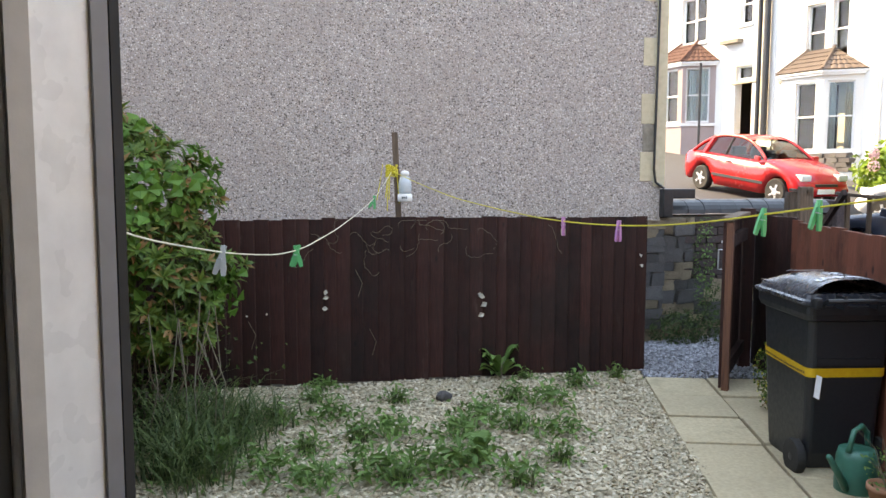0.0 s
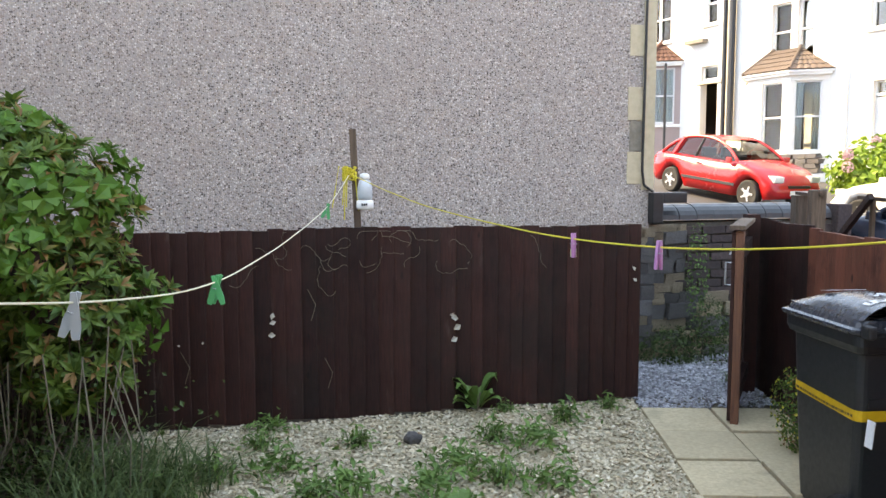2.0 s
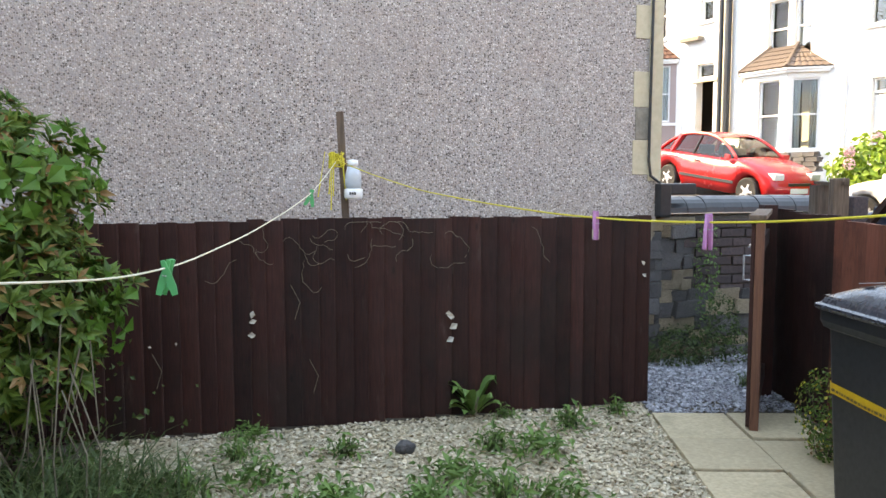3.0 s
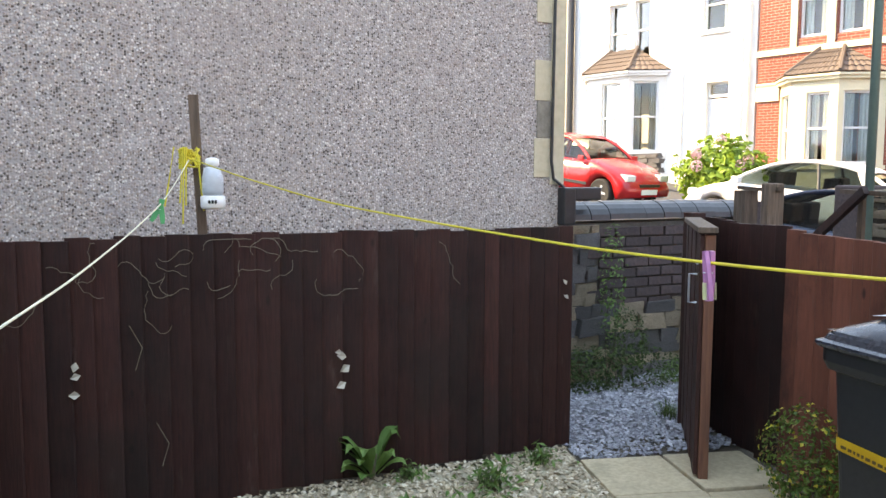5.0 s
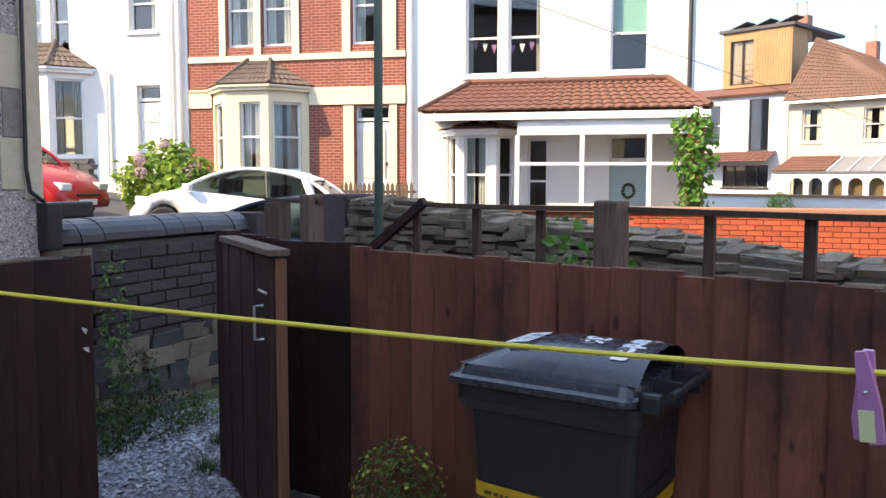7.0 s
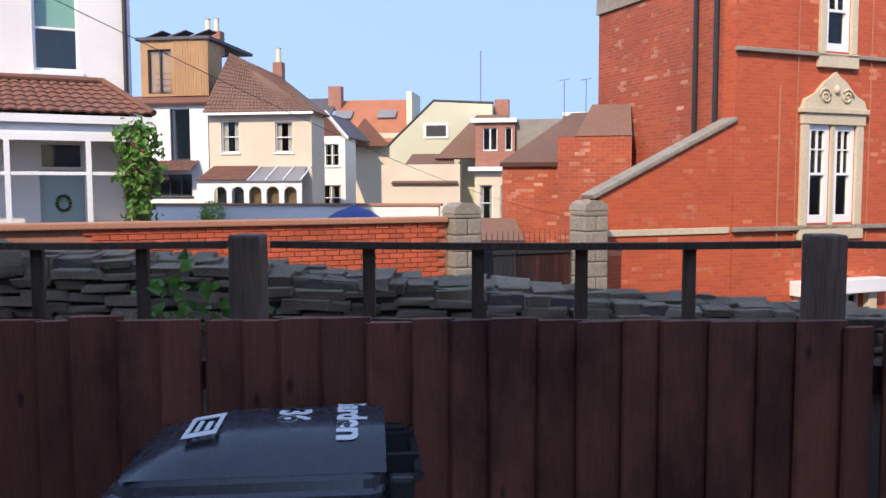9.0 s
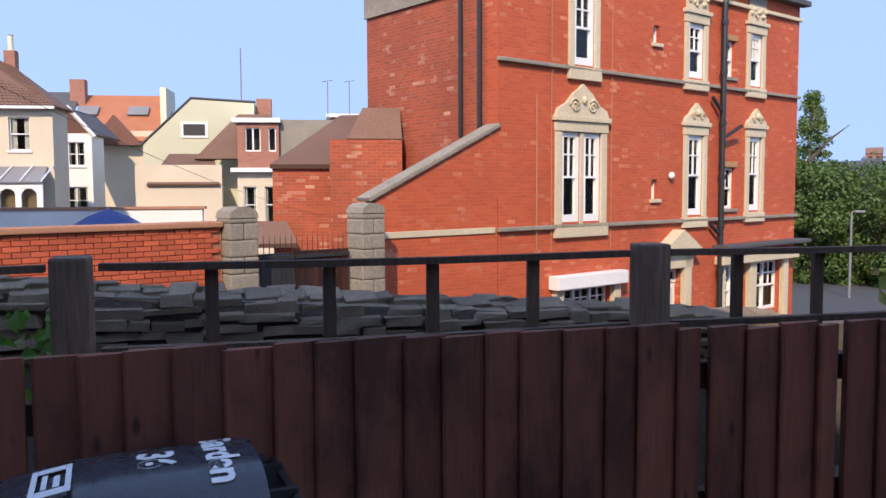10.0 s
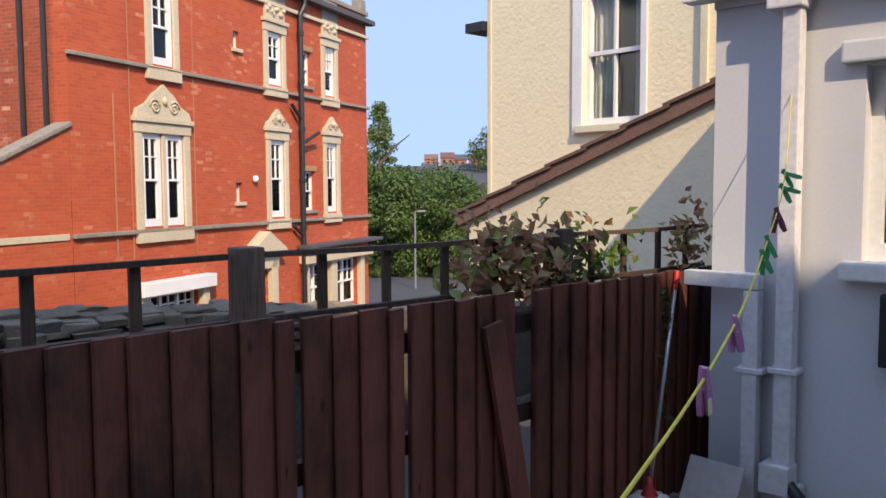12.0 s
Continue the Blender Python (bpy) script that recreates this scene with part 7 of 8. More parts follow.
def sw_top(s):
    return 0.94 + 0.0765 * (-2.4 - s)


bm = B()
prism(bm, [(-8.7, -0.8), (1.5, -1.6), (1.5, sw_top(1.5) - 0.04), (-8.7, sw_top(-8.7) - 0.04)], 0.03, 0.42)
part("core", bm, M_MORTAR, swall)


def rubble(seed):
    """One irregular block of unit size, a little rounded."""
    r = random.Random(seed)
    bm = B()
    box(bm, -0.5, 0.5, -0.5, 0.5, -0.5, 0.5, bevel=0.055)
    for v in bm.verts:
        v.co += Vector((noise.noise(v.co * 2.3 + Vector((seed, 3, 0))), noise.noise(v.co * 2.3 + Vector((0, seed, 5))), noise.noise(v.co * 2.3 + Vector((7, 0, seed))))) * 0.36
    return finish(bm, "stone", M_STONE_DARK, False)


RUB = [rubble(k) for k in range(6)]


def rubble2(k, mat):
    me = RUB[k].copy()
    me.materials.clear()
    me.materials.append(mat)
    return me


RUB_LIGHT = [rubble2(k, M_STONE) for k in range(6)]


def lay(parent, meshes, name, s0, s1, z0, z1, d, r, depth=0.1, slope=0.0):
    ob = new(name, r.choice(meshes))
    ob.parent = parent
    ob.matrix_basis = Matrix.Translation(((s0 + s1) / 2, d, (z0 + z1) / 2)) @ Matrix.Rotation(r.uniform(-0.05, 0.05), 4, "Y") @ Matrix.Rotation(slope, 4, "X") @ Matrix.Rotation(r.uniform(-0.1, 0.1), 4, "Z") @ Matrix.Diagonal(((s1 - s0) * 0.98, depth, (z1 - z0) * 0.97, 1))
    return ob


rs = random.Random(77)
for row in range(8):
    cap = row in (0, 6, 7)
    s = -8.6 + rs.uniform(0, 0.1)
    while s < -1.0:
        w = rs.uniform(0.09, 0.24) if cap else rs.uniform(0.1, 0.3)
        h_ = rs.uniform(0.04, 0.085) if cap else rs.uniform(0.028, 0.066)
        zt = sw_top(s + w / 2) + rs.uniform(-0.012, 0.012) - (0.025 if row == 0 else 0.0 if cap else 0.09 + (row - 1) * 0.062)
        lay(swall, RUB, "stone", s, s + w, zt - h_, zt, (0.08 if row == 0 else 0.2 if row == 6 else 0.32) + rs.uniform(-0.03, 0.03) if cap else 0.05 + rs.uniform(-0.015, 0.015), rs, rs.uniform(0.11, 0.18) if cap else 0.16, rs.uniform(-0.1, 0.25) if cap else rs.uniform(-0.1, 0.1))
        s += w + 0.006
bm = B()
box(bm, -8.95, -8.6, 0.0, 0.4, -0.5, 1.42, bevel=0.02)
part("pier", bm, M_DKBRICK, swall)

# ---- passage wall: rubble below, dark brick above, half-round coping ----
AW = facing(-0.2, 0.98, 0.98 * 7.65 - 0.2 * 2.15)
def aw_s(x, y):
    return (0.98 * x + 0.2 * y) / math.hypot(0.2, 0.98)


awall = thing("passage_wall", "stone and dark brick wall with black rounded coping", "wall", AW, kind="structure")
a0, a1 = aw_s(2.0, 7.62), aw_s(3.85, 8.0)
bm = B()
box(bm, a0 - 0.05, a1, 0.03, 0.3, -0.1, 1.16)
part("core", bm, M_MORTAR, awall)
BRICK = None
bm = B()
box(bm, -0.108, 0.108, -0.05, 0.05, -0.033, 0.033, bevel=0.006)
BRICK = finish(bm, "brick", M_DKBRICK, False)
for row in range(8):
    z = 0.52 + row * 0.076 + 0.04
    s = a0 + (0.5 if row < 7 else 0.3) - (0.115 if row % 2 else 0.0)
    while s < a1 - 0.1:
        ob = new("brick", BRICK)
        ob.parent = awall
        ob.matrix_basis = Matrix.Translation((s, 0.055 + rs.uniform(-0.006, 0.006), z)) @ Matrix.Rotation(rs.uniform(-0.02, 0.02), 4, "Y")
        s += 0.228
z = 0.0
while z < 1.12:
    h_ = rs.uniform(0.06, 0.15)
    s = a0 - 0.03
    end = a1 if z < 0.48 else a0 + 0.36
    while s < end - 0.05:
        w = min(rs.uniform(0.14, 0.34), end - s)
        lay(awall, RUB if rs.random() < 0.55 else RUB_LIGHT, "stone", s, s + w, z + rs.uniform(-0.012, 0.004), min(z + h_ + rs.uniform(-0.01, 0.015), 1.15), 0.05 + rs.uniform(-0.01, 0.015), rs, 0.12)
        s += w
    z += h_
bm = B()
seg = [(0.165 + 0.17 * math.cos(math.pi * k / 10), 0.13 * math.sin(math.pi * k / 10)) for k in range(11)]
prism(bm, seg, -0.082, 0.082, "x")
COPE = finish(bm, "coping_brick", M_COPING, False)
s = a0 + 0.05
while s < a1 - 0.05:
    ob = new("coping_brick", COPE)
    ob.parent = awall
    ob.matrix_basis = Matrix.Translation((s, rs.uniform(-0.004, 0.004), 1.185 + rs.uniform(-0.004, 0.004))) @ Matrix.Rotation(rs.uniform(-0.01, 0.01), 4, "Y")
    s += 0.168
bm = B()
box(bm, a1 - 0.05, a1 + 0.1, -0.05, 0.32, -0.1, 1.3, bevel=0.01)
part("end_pier", bm, M_DKBRICK, awall)

z = 0.0
while z < 1.1:
    h_ = rs.uniform(0.06, 0.13)
    s = sc - 0.5
    while s < sc - 0.02:
        w = min(rs.uniform(0.12, 0.3), sc - s)
        lay(gable, RUB_LIGHT if rs.random() < 0.6 else RUB, "stone", s, s + w, z, min(z + h_, 1.13), -0.02 + rs.uniform(-0.008, 0.01), rs, 0.1)
        s += w
    z += h_

# ---- red brick wall and gate across the road ----
BW = facing(0.94, 0.34, 13.5)
bwall = thing("brick_garden_wall", "red brick garden wall with stone coping across the road", "wall", BW, kind="structure")
bm = B()
box(bm, -7.0, 1.33, 0.03, 0.3, -3.0, 1.06)
part("core", bm, surface("red_wall_mortar", (0.4, 0.17, 0.1), (0.3, 0.12, 0.07), 0.9, 2, 40), bwall)
bm = B()
box(bm, -0.109, 0.109, -0.03, 0.03, -0.034, 0.034, bevel=0.005)
FACE = finish(bm, "brick", surface("wall_red_brick", (0.52, 0.105, 0.045), (0.4, 0.075, 0.035), 0.85, 1.5, 30, bumpy=0.3, vary=0.2), False)
for row in range(13):
    z = 1.02 - row * 0.078
    s = -3.9 + (0.115 if row % 2 else 0.0)
    while s < 1.25:
        ob = new("brick", FACE)
        ob.parent = bwall
        ob.matrix_basis = Matrix.Translation((s, 0.025 + rs.uniform(-0.004, 0.004), z))
        s += 0.23
bm = B()
box(bm, -7.0, 1.33, -0.06, 0.36, 1.062, 1.15, bevel=0.02)
part("coping", bm, M_TERRACOTTA, bwall)
for a, b, top in ((1.34, 1.82, 1.2), (3.74, 4.22, 1.22)):
    pl = thing("gate_pillar", "grey rough-hewn stone gate pillar with rounded cap", "pillar", BW, "gate pillars")
    z = -2.0
    k = 0
    while z < top:
        h_ = 0.26
        bm = B()
        nb_ = 2 if k % 2 else 1
        for q in range(nb_):
            x0_, x1_ = a + (b - a) * q / nb_, a + (b - a) * (q + 1) / nb_
            box(bm, x0_ + 0.004, x1_ - 0.004, -0.25, 0.25, z + 0.005, min(z + h_, top), bevel=0.03)
        part("block", bm, M_GREYSTONE, pl)
        z += h_
        k += 1
    bm = B()
    prism(bm, [(a, top), (b, top), (b - 0.03, top + 0.1), ((a + b) / 2 + 0.1, top + 0.17), ((a + b) / 2 - 0.1, top + 0.17), (a + 0.03, top + 0.1)], -0.26, 0.26)
    part("cap", bm, M_GREYSTONE, pl)
dg = thing("drive_gate", "dark boarded driveway gates with iron spikes", "gate", BW)
for q, (a, b) in enumerate(((1.84, 2.62), (2.64, 3.68))):
    s = a
    while s < b - 0.02:
        bm = B()
        box(bm, s, min(s + 0.085, b), 0.1, 0.13, -1.8, 0.6 + 0.02 * q)
        part("board", bm, M_BLACKIRON if q == 0 else M_FENCE, dg)
        s += 0.09
    bm = B()
    box(bm, a, b, 0.07, 0.099, 0.5, 0.56)
    part("rail", bm, M_BLACKIRON, dg)
    s = a + 0.04
    while s < b:
        bm = B()
        tube(bm, [(s, 0.11, 0.6), (s, 0.11, 0.84), (s, 0.11, 0.9)], 0.009, 5, 0.002)
        part("spike", bm, M_BLACKIRON, dg)
        s += 0.1

# ---- terrace, uphill end ----
h0 = shell("terrace_house", "white rendered terraced house with red-roofed bay and dark porch", T_FRAME, -29.5, -21.64, 1.2, 10.0, 8, M_WHITEWALL, [(-23.0, -22.2, 2.4, 5.2), (-26.0, -24.6, 6.3, 8.0), (-22.9, -22.3, 6.6, 8.0)])
window(h0, -26.0, -24.6, 6.3, 8.0, 0.12, cols=2)
window(h0, -22.9, -22.3, 6.6, 8.0, 0.12)
window(h0, -23.0, -22.2, 4.7, 5.2, 0.12, meet=0, curtains=(0, 0), sill=False)
strip(h0, "porch_lintel", -23.2, -22.0, 4.58, 4.68, -0.05, 0.1, M_BATHSTONE)
strip(h0, "ledge", -23.6, -22.7, 6.0, 6.12, -0.25, -0.003, M_GREYSTONE)
bay(h0, -27.0, -24.0, 1.2, 5.5, 0.9, 0.75, roughcast_mat("mauve_render", (0.36, 0.28, 0.27)), M_WHITE, M_ROOFRED, 6.3, 3.3, 5.3, (0.4, 0.4))
slab_roof(h0, [(-29.6, -0.3, 9.95), (-21.6, -0.3, 9.95), (-21.6, 4, 12.5), (-29.6, 4, 12.5)], M_ROOFDARK)
bm = B()
tube(bm, [(-21.8, -0.12, 1.4), (-21.8, -0.12, 9.9)], 0.075, 10)
part("drainpipe", bm, M_BLACK, h0)
bm = B()
tube(bm, [(-23.95, -0.75, 1.5), (-23.95, -0.75, 5.4)], 0.045, 8)
part("drainpipe", bm, M_BLACK, h0)

bm = B()
tube(bm, [(-21.45, -0.14, 1.4), (-21.45, -0.14, 9.0)], 0.1, 10)
part("drainpipe", bm, M_BLACK, h1)
# ---- front gardens of the terrace ----
for s0_, s1_, z_ in ((-17.6, -16.4, 2.05), (-21.4, -18.2, 1.9), (-9.1, -6.0, 0.9), (-13.5, -10.4, 1.1)):
    fgw = thing("front_garden_wall", "low stone front garden wall before the terrace", "wall", T_FRAME, "front garden walls")
    k = 0
    s = s0_
    while s < s1_:
        for row in range(4):
            lay(fgw, RUB_LIGHT, "stone", s + 0.08 * (row % 2), s + 0.38 + 0.08 * (row % 2), z_ - 0.13 * (row + 1), z_ - 0.13 * row - 0.005, -2.35, rs, 0.22)
        s += 0.39
pick = thing("picket_fence", "short weathered picket fence before a terraced house", "fence", T_FRAME)
for k in range(16):
    bm = B()
    s = -9.7 + k * 0.11
    prism(bm, [(s, 0.2), (s + 0.075, 0.2), (s + 0.075, 1.42), (s + 0.0375, 1.5 + 0.02 * math.sin(k)), (s, 1.42)], -2.2, -2.18)
    part("picket", bm, M_GREYWOOD, pick)
for z in (0.7, 1.25):
    bm = B()
    box(bm, -9.75, -7.9, -2.178, -2.15, z, z + 0.06)
    part("rail", bm, M_GREYWOOD, pick)
hy = shrub("hydrangea", "bright green hydrangea bush with pink flower heads", (9.75, 17.45, road_z(9.75, 17.45)), ((0, 0, 0.95, 0.85, 0.85, 0.65), (0.2, -0.3, 0.6, 0.8, 0.8, 0.55)), 2300, 0.19, M_HYDRANGEA, 61, 12, 0.02, aspect=0.62)
rh = np.random.default_rng(8)
for p in ((-0.75, -0.2, 1.35), (-0.1, -0.75, 1.1), (0.1, -0.72, 1.2), (0.55, -0.55, 1.0), (-0.2, -0.2, 1.62), (0.6, -0.5, 0.8), (-0.8, -0.3, 1.1)):
    d_ = rh.normal(size=(90, 3))
    d_ /= np.linalg.norm(d_, axis=1, keepdims=True)
    leaf_cloud("flower_head", np.array(p) + d_ * 0.11, d_, np.full(90, 0.055), M_PETAL, hy, "domed pink flower head", rh, 0.9)
vt = Vector((T_FRAME @ Vector((-1.95, -1.75, 0.2))))
shrub("tall_plant", "tall leafy plant with orange flowers by the porch pier", vt, ((0, 0, 2.35, 0.42, 0.42, 0.4), (0.05, 0, 1.7, 0.4, 0.4, 0.5), (0, 0, 1.0, 0.28, 0.28, 0.5)), 520, 0.17, M_LEAF_VINE, 63, 8, 0.018, aspect=0.7)
shrub("garden_shrub", "yellow-green shrub hanging over a white wall", tuple(facing(0.98, -0.2, 27.6) @ Vector((-16.8, 0, 0.2))), ((0, 0, 0.5, 0.95, 0.4, 0.45), (0.5, 0, 0.3, 0.6, 0.4, 0.4)), 900, 0.11, M_HYDRANGEA, 64, 6, 0.015)

# bunting in an upper window
bunt = thing("bunting", "string of small pink and white pennants in a window", "bunting", T_FRAME)
for k in range(8):
    s = -7.1 + k * 0.23
    bm = B()
    prism(bm, [(s, 4.95 - 0.12 * math.sin(math.pi * k / 7)), (s + 0.14, 4.93 - 0.12 * math.sin(math.pi * k / 7)), (s + 0.07, 4.72 - 0.12 * math.sin(math.pi * k / 7))], 0.2, 0.206)
    part("pennant", bm, M_WHITE if k % 2 else M_PEGPINK, bunt)

# ---- houses down the hill ----
F5 = facing(0.98, -0.2, 40.0)
hs_ = [(-21.78, -20.82, 3.45, 5.1), (-18.86, -17.94, 3.45, 5.0)]
hc = shell("hillside_house", "cream rendered house with brown tiled hipped roof", F5, -22.44, -16.92, -2.0, 5.5, 2.2, M_FARCREAM, hs_)
for h in hs_:
    window(hc, *h, 0.12, curtains=(0.3, 0.3))
tiled_slope(hc, (-22.6, -0.4, 5.5), (-16.6, -0.4, 5.5), (-18.8, 0.9, 7.4), (-21.6, 0.9, 8.7), M_ROOFBROWN, 16, 30, 0.05)
slab_roof(hc, [(-16.6, -0.4, 5.48), (-16.6, 2.3, 5.48), (-18.8, 0.9, 7.4)], M_ROOFBROWN)
slab_roof(hc, [(-22.6, -0.4, 5.46), (-16.6, -0.4, 5.46), (-18.8, 0.9, 7.36), (-21.6, 0.9, 8.66)], M_ROOFBROWN, 0.1)
slab_roof(hc, [(-22.6, 2.3, 5.46), (-16.6, 2.3, 5.46), (-18.8, 0.9, 7.36), (-21.6, 0.9, 8.66)], M_ROOFBROWN, 0.1)
strip(hc, "fascia", -22.6, -16.7, 5.36, 5.5, -0.42, -0.36, M_WHITE)
strip(hc, "chimney", -19.3, -18.8, 6.6, 8.2, 1.0, 1.5, M_FARBRICK)
bm = B()
lathe(bm, [(0.14, 8.21), (0.12, 8.9), (0.15, 8.95)], 10, Matrix.Translation((-19.05, 1.25, 0)))
part("chimney_pot", bm, M_CREAMPAINT, hc)
# lean-to conservatory
tiled_slope(hc, (-22.2, -2.2, 2.0), (-19.6, -2.2, 2.0), (-19.8, -0.03, 2.75), (-22.2, -0.03, 2.75), M_ROOFRED, 6, 12, 0.04)
slab_roof(hc, [(-22.2, -2.2, 1.98), (-16.8, -2.2, 1.98), (-17.2, -0.03, 2.72), (-22.2, -0.03, 2.72)], M_LEAD, 0.06)
for k in range(4):
    s = -19.55 + k * 0.9
    bm = B()
    tube(bm, [(s + 0.03, -2.2, 2.02), (s - 0.1, -0.05, 2.76)], 0.05, 4)
    part("glazing_bar", bm, M_WHITE, hc)
con = [(-21.3 + k * 0.9, -20.65 + k * 0.9, 0.6, 1.7) for k in range(5)]
bm = B()
wall_holes(bm, -22.2, -16.8, -2.0, 1.93, 0.12, con, -2.1)
part("conservatory_wall", bm, M_WHITEWALL, hc)
for a, b, c, d in con:
    bm = B()
    pts = [(a, d + 0.001), (b, d + 0.001), (b, d - 0.3)] + [((a + b) / 2 + (b - a) / 2 * math.cos(q * math.pi / 8), d - 0.3 + 0.29 * math.sin(q * math.pi / 8)) for q in range(1, 8)] + [(a, d - 0.3)]
    prism(bm, pts, -2.08, -2.0)
    part("arch_head", bm, M_WHITE, hc)
    # sheets behind the arches; the near-black ones paint the unlit inside
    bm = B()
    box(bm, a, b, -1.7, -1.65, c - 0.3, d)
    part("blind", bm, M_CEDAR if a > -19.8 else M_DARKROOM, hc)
    bm = B()
    box(bm, a, b, -2.02, -2.012, c, d)
    part("pane", bm, M_GLASS, hc)

hw_holes = [(-24.6, -23.5, 3.1, 5.75), (-27.4, -26.2, 3.4, 5.6), (-26.0, -23.45, 1.2, 2.35)]
hw = shell("hillside_house", "white house with timber-clad roof dormer", F5, -29.0, -22.5, -2.0, 6.1, 8, M_WHITEWALL, hw_holes)
window(hw, *hw_holes[0], 0.1, meet=0, curtains=(0, 0), frame_mat=M_BLACKIRON)
window(hw, *hw_holes[1], 0.1, curtains=(0, 0))
window(hw, *hw_holes[2], 0.1, cols=4, meet=0, curtains=(0, 0), frame_mat=M_BLACKIRON)
slab_roof(hw, [(-29, -0.3, 6.05), (-22.4, -0.3, 6.05), (-22.4, 0.5, 6.5), (-29, 0.5, 6.5)], M_ROOFRED)
tiled_slope(hw, (-29.0, -1.2, 2.5), (-23.0, -1.2, 2.5), (-23.0, -0.03, 3.05), (-29.0, -0.03, 3.05), M_ROOFRED, 5, 24, 0.04)
bm = B()
wall_holes(bm, -26.3, -22.55, 6.45, 9.35, 0.2, [(-25.9, -24.6, 6.6, 8.9)], 0.3)
part("dormer_front", bm, M_CEDAR, hw)
s = -24.5
while s < -22.7:
    strip(hw, "cladding_board", s, s + 0.13, 6.46, 9.34, 0.27, 0.297, M_CEDAR)
    s += 0.145
strip(hw, "dormer_side", -26.3, -22.6, 6.45, 9.33, 0.55, 2.2, M_CEDAR)
strip(hw, "dormer_roof", -26.5, -22.4, 9.36, 9.52, 0.15, 6.2, M_ROOFDARK)
window(hw, -25.9, -24.6, 6.6, 8.9, 0.4, cols=2, meet=0, curtains=(0, 0), sill=False, frame_mat=M_BLACKIRON)
for z in (7.6, 7.3, 7.0, 6.7):
    strip(hw, "balcony_rail", -25.4, -24.5, z, z + 0.03, 0.15, 0.18, M_BLACKIRON)
for k in range(3):
    bm = B()
    box(bm, -0.6, 0.6, -0.5, 0.5, 0, 0.05, Matrix.Translation((-25.8 + k * 1.3, 1.2, 9.72)) @ Matrix.Rotation(radians(-18), 4, "Y"))
    part("solar_panel", bm, M_ROOFDARK, hw)
strip(hw, "chimney", -23.6, -22.6, 8.8, 10.1, 2.0, 2.6, M_FARBRICK)
for s in (-23.4, -22.9):
    bm = B()
    lathe(bm, [(0.15, 10.11), (0.13, 10.75), (0.17, 10.8)], 10, Matrix.Translation((s, 2.3, 0)))
    part("chimney_pot", bm, M_CREAMPAINT, hw)

F6 = facing(0.98, -0.2, 50.0)
gh = shell("hillside_house", "brick gabled house with white bay windows", F6, -20.1, -17.9, -3, 4.9, 2.6, M_WHITEWALL, [(-19.7, -18.3, 3.0, 4.4), (-19.5, -18.2, 0.2, 1.8)])
window(gh, -19.7, -18.3, 3.0, 4.4, 0.1, cols=3)
window(gh, -19.5, -18.2, 0.2, 1.8, 0.1, cols=2)
bm = B()
prism(bm, [(-20.1, 4.902), (-17.9, 4.902), (-19.2, 6.3)], 0.0, 0.3)
part("gable", bm, M_ROOFRED, gh)
for p, q in (((-20.3, 4.7), (-19.2, 6.45)), ((-17.7, 4.7), (-19.2, 6.45))):
    bm = B()
    tube(bm, [(p[0], -0.1, p[1]), (q[0], -0.1, q[1])], 0.12, 4)
    part("bargeboard", bm, M_WHITE, gh)
slab_roof(gh, [(-20.3, -0.1, 4.85), (-19.2, -0.1, 6.4), (-19.2, 6, 6.4), (-20.3, 6, 4.85)], M_ROOFDARK)
slab_roof(gh, [(-17.7, -0.1, 4.85), (-19.2, -0.1, 6.4), (-19.2, 6, 6.4), (-17.7, 6, 4.85)], M_ROOFDARK)
F7 = facing(0.98, -0.2, 58.0)
orr = thing("hillside_roofs", "orange tiled house roofs with skylights and a gable", "house", F7)
strip(orr, "wall", -24.5, -14.5, -4, 5.6, 0, 8, M_FARCREAM)
slab_roof(orr, [(-21.6, -0.4, 4.9), (-14.4, -0.4, 4.9), (-15.6, 4, 8.4), (-21.6, 4, 8.4)], M_ROOFORANGE)
slab_roof(orr, [(-26.0, -0.4, 5.4), (-21.7, -0.4, 5.4), (-21.7, 4, 8.6), (-24.6, 4, 8.6)], M_ROOFDARK)
for s in (-20.8, -17.4):
    bm = B()
    box(bm, -0.7, 0.7, -0.5, 0.5, 0, 0.08, Matrix.Translation((s, 2.2, 7.12)) @ Matrix.Rotation(radians(38.5), 4, "X"))
    part("skylight", bm, M_LEAD, orr)
bm = B()
prism(bm, [(-20.0, 4.6), (-16.6, 4.6), (-18.4, 6.6)], -0.9, -0.42)
part("gable", bm, M_ROOFRED, orr)
strip(orr, "chimney", -22.2, -21.2, 7.6, 9.4, 3, 3.8, M_FARBRICK)
strip(orr, "parapet", -15.6, -15.2, 5.4, 8.6, 0.5, 4.0, M_CREAMPAINT)
pg_ = thing("hillside_house", "pale green rendered house end with a dark window", "house", facing(0.98, -0.2, 48.0))
bm = B()
prism(bm, [(-14.6, -3), (-8.4, -3), (-8.4, 6.55), (-11.9, 6.75), (-14.6, 4.2)], 0, 7)
part("wall", bm, M_FARGREEN, pg_)
bm = B()
tube(bm, [(-14.7, -0.02, 4.15), (-11.9, -0.02, 6.8), (-8.3, -0.02, 6.6)], 0.07, 4)
part("verge", bm, M_ROOFDARK, pg_)
for a, b, c, d, mt in ((-12.5, -11.0, 4.55, 5.45, M_WHITE), (-12.35, -11.15, 4.68, 5.32, M_DARKROOM)):
    strip(pg_, "window", a, b, c, d, -0.06 if mt is M_WHITE else -0.08, -0.003, mt)
bm = B()
tube(bm, [(-9.2, 1, 6.5), (-9.2, 1, 9.8)], 0.04, 5)
part("aerial", bm, M_LEAD, pg_)
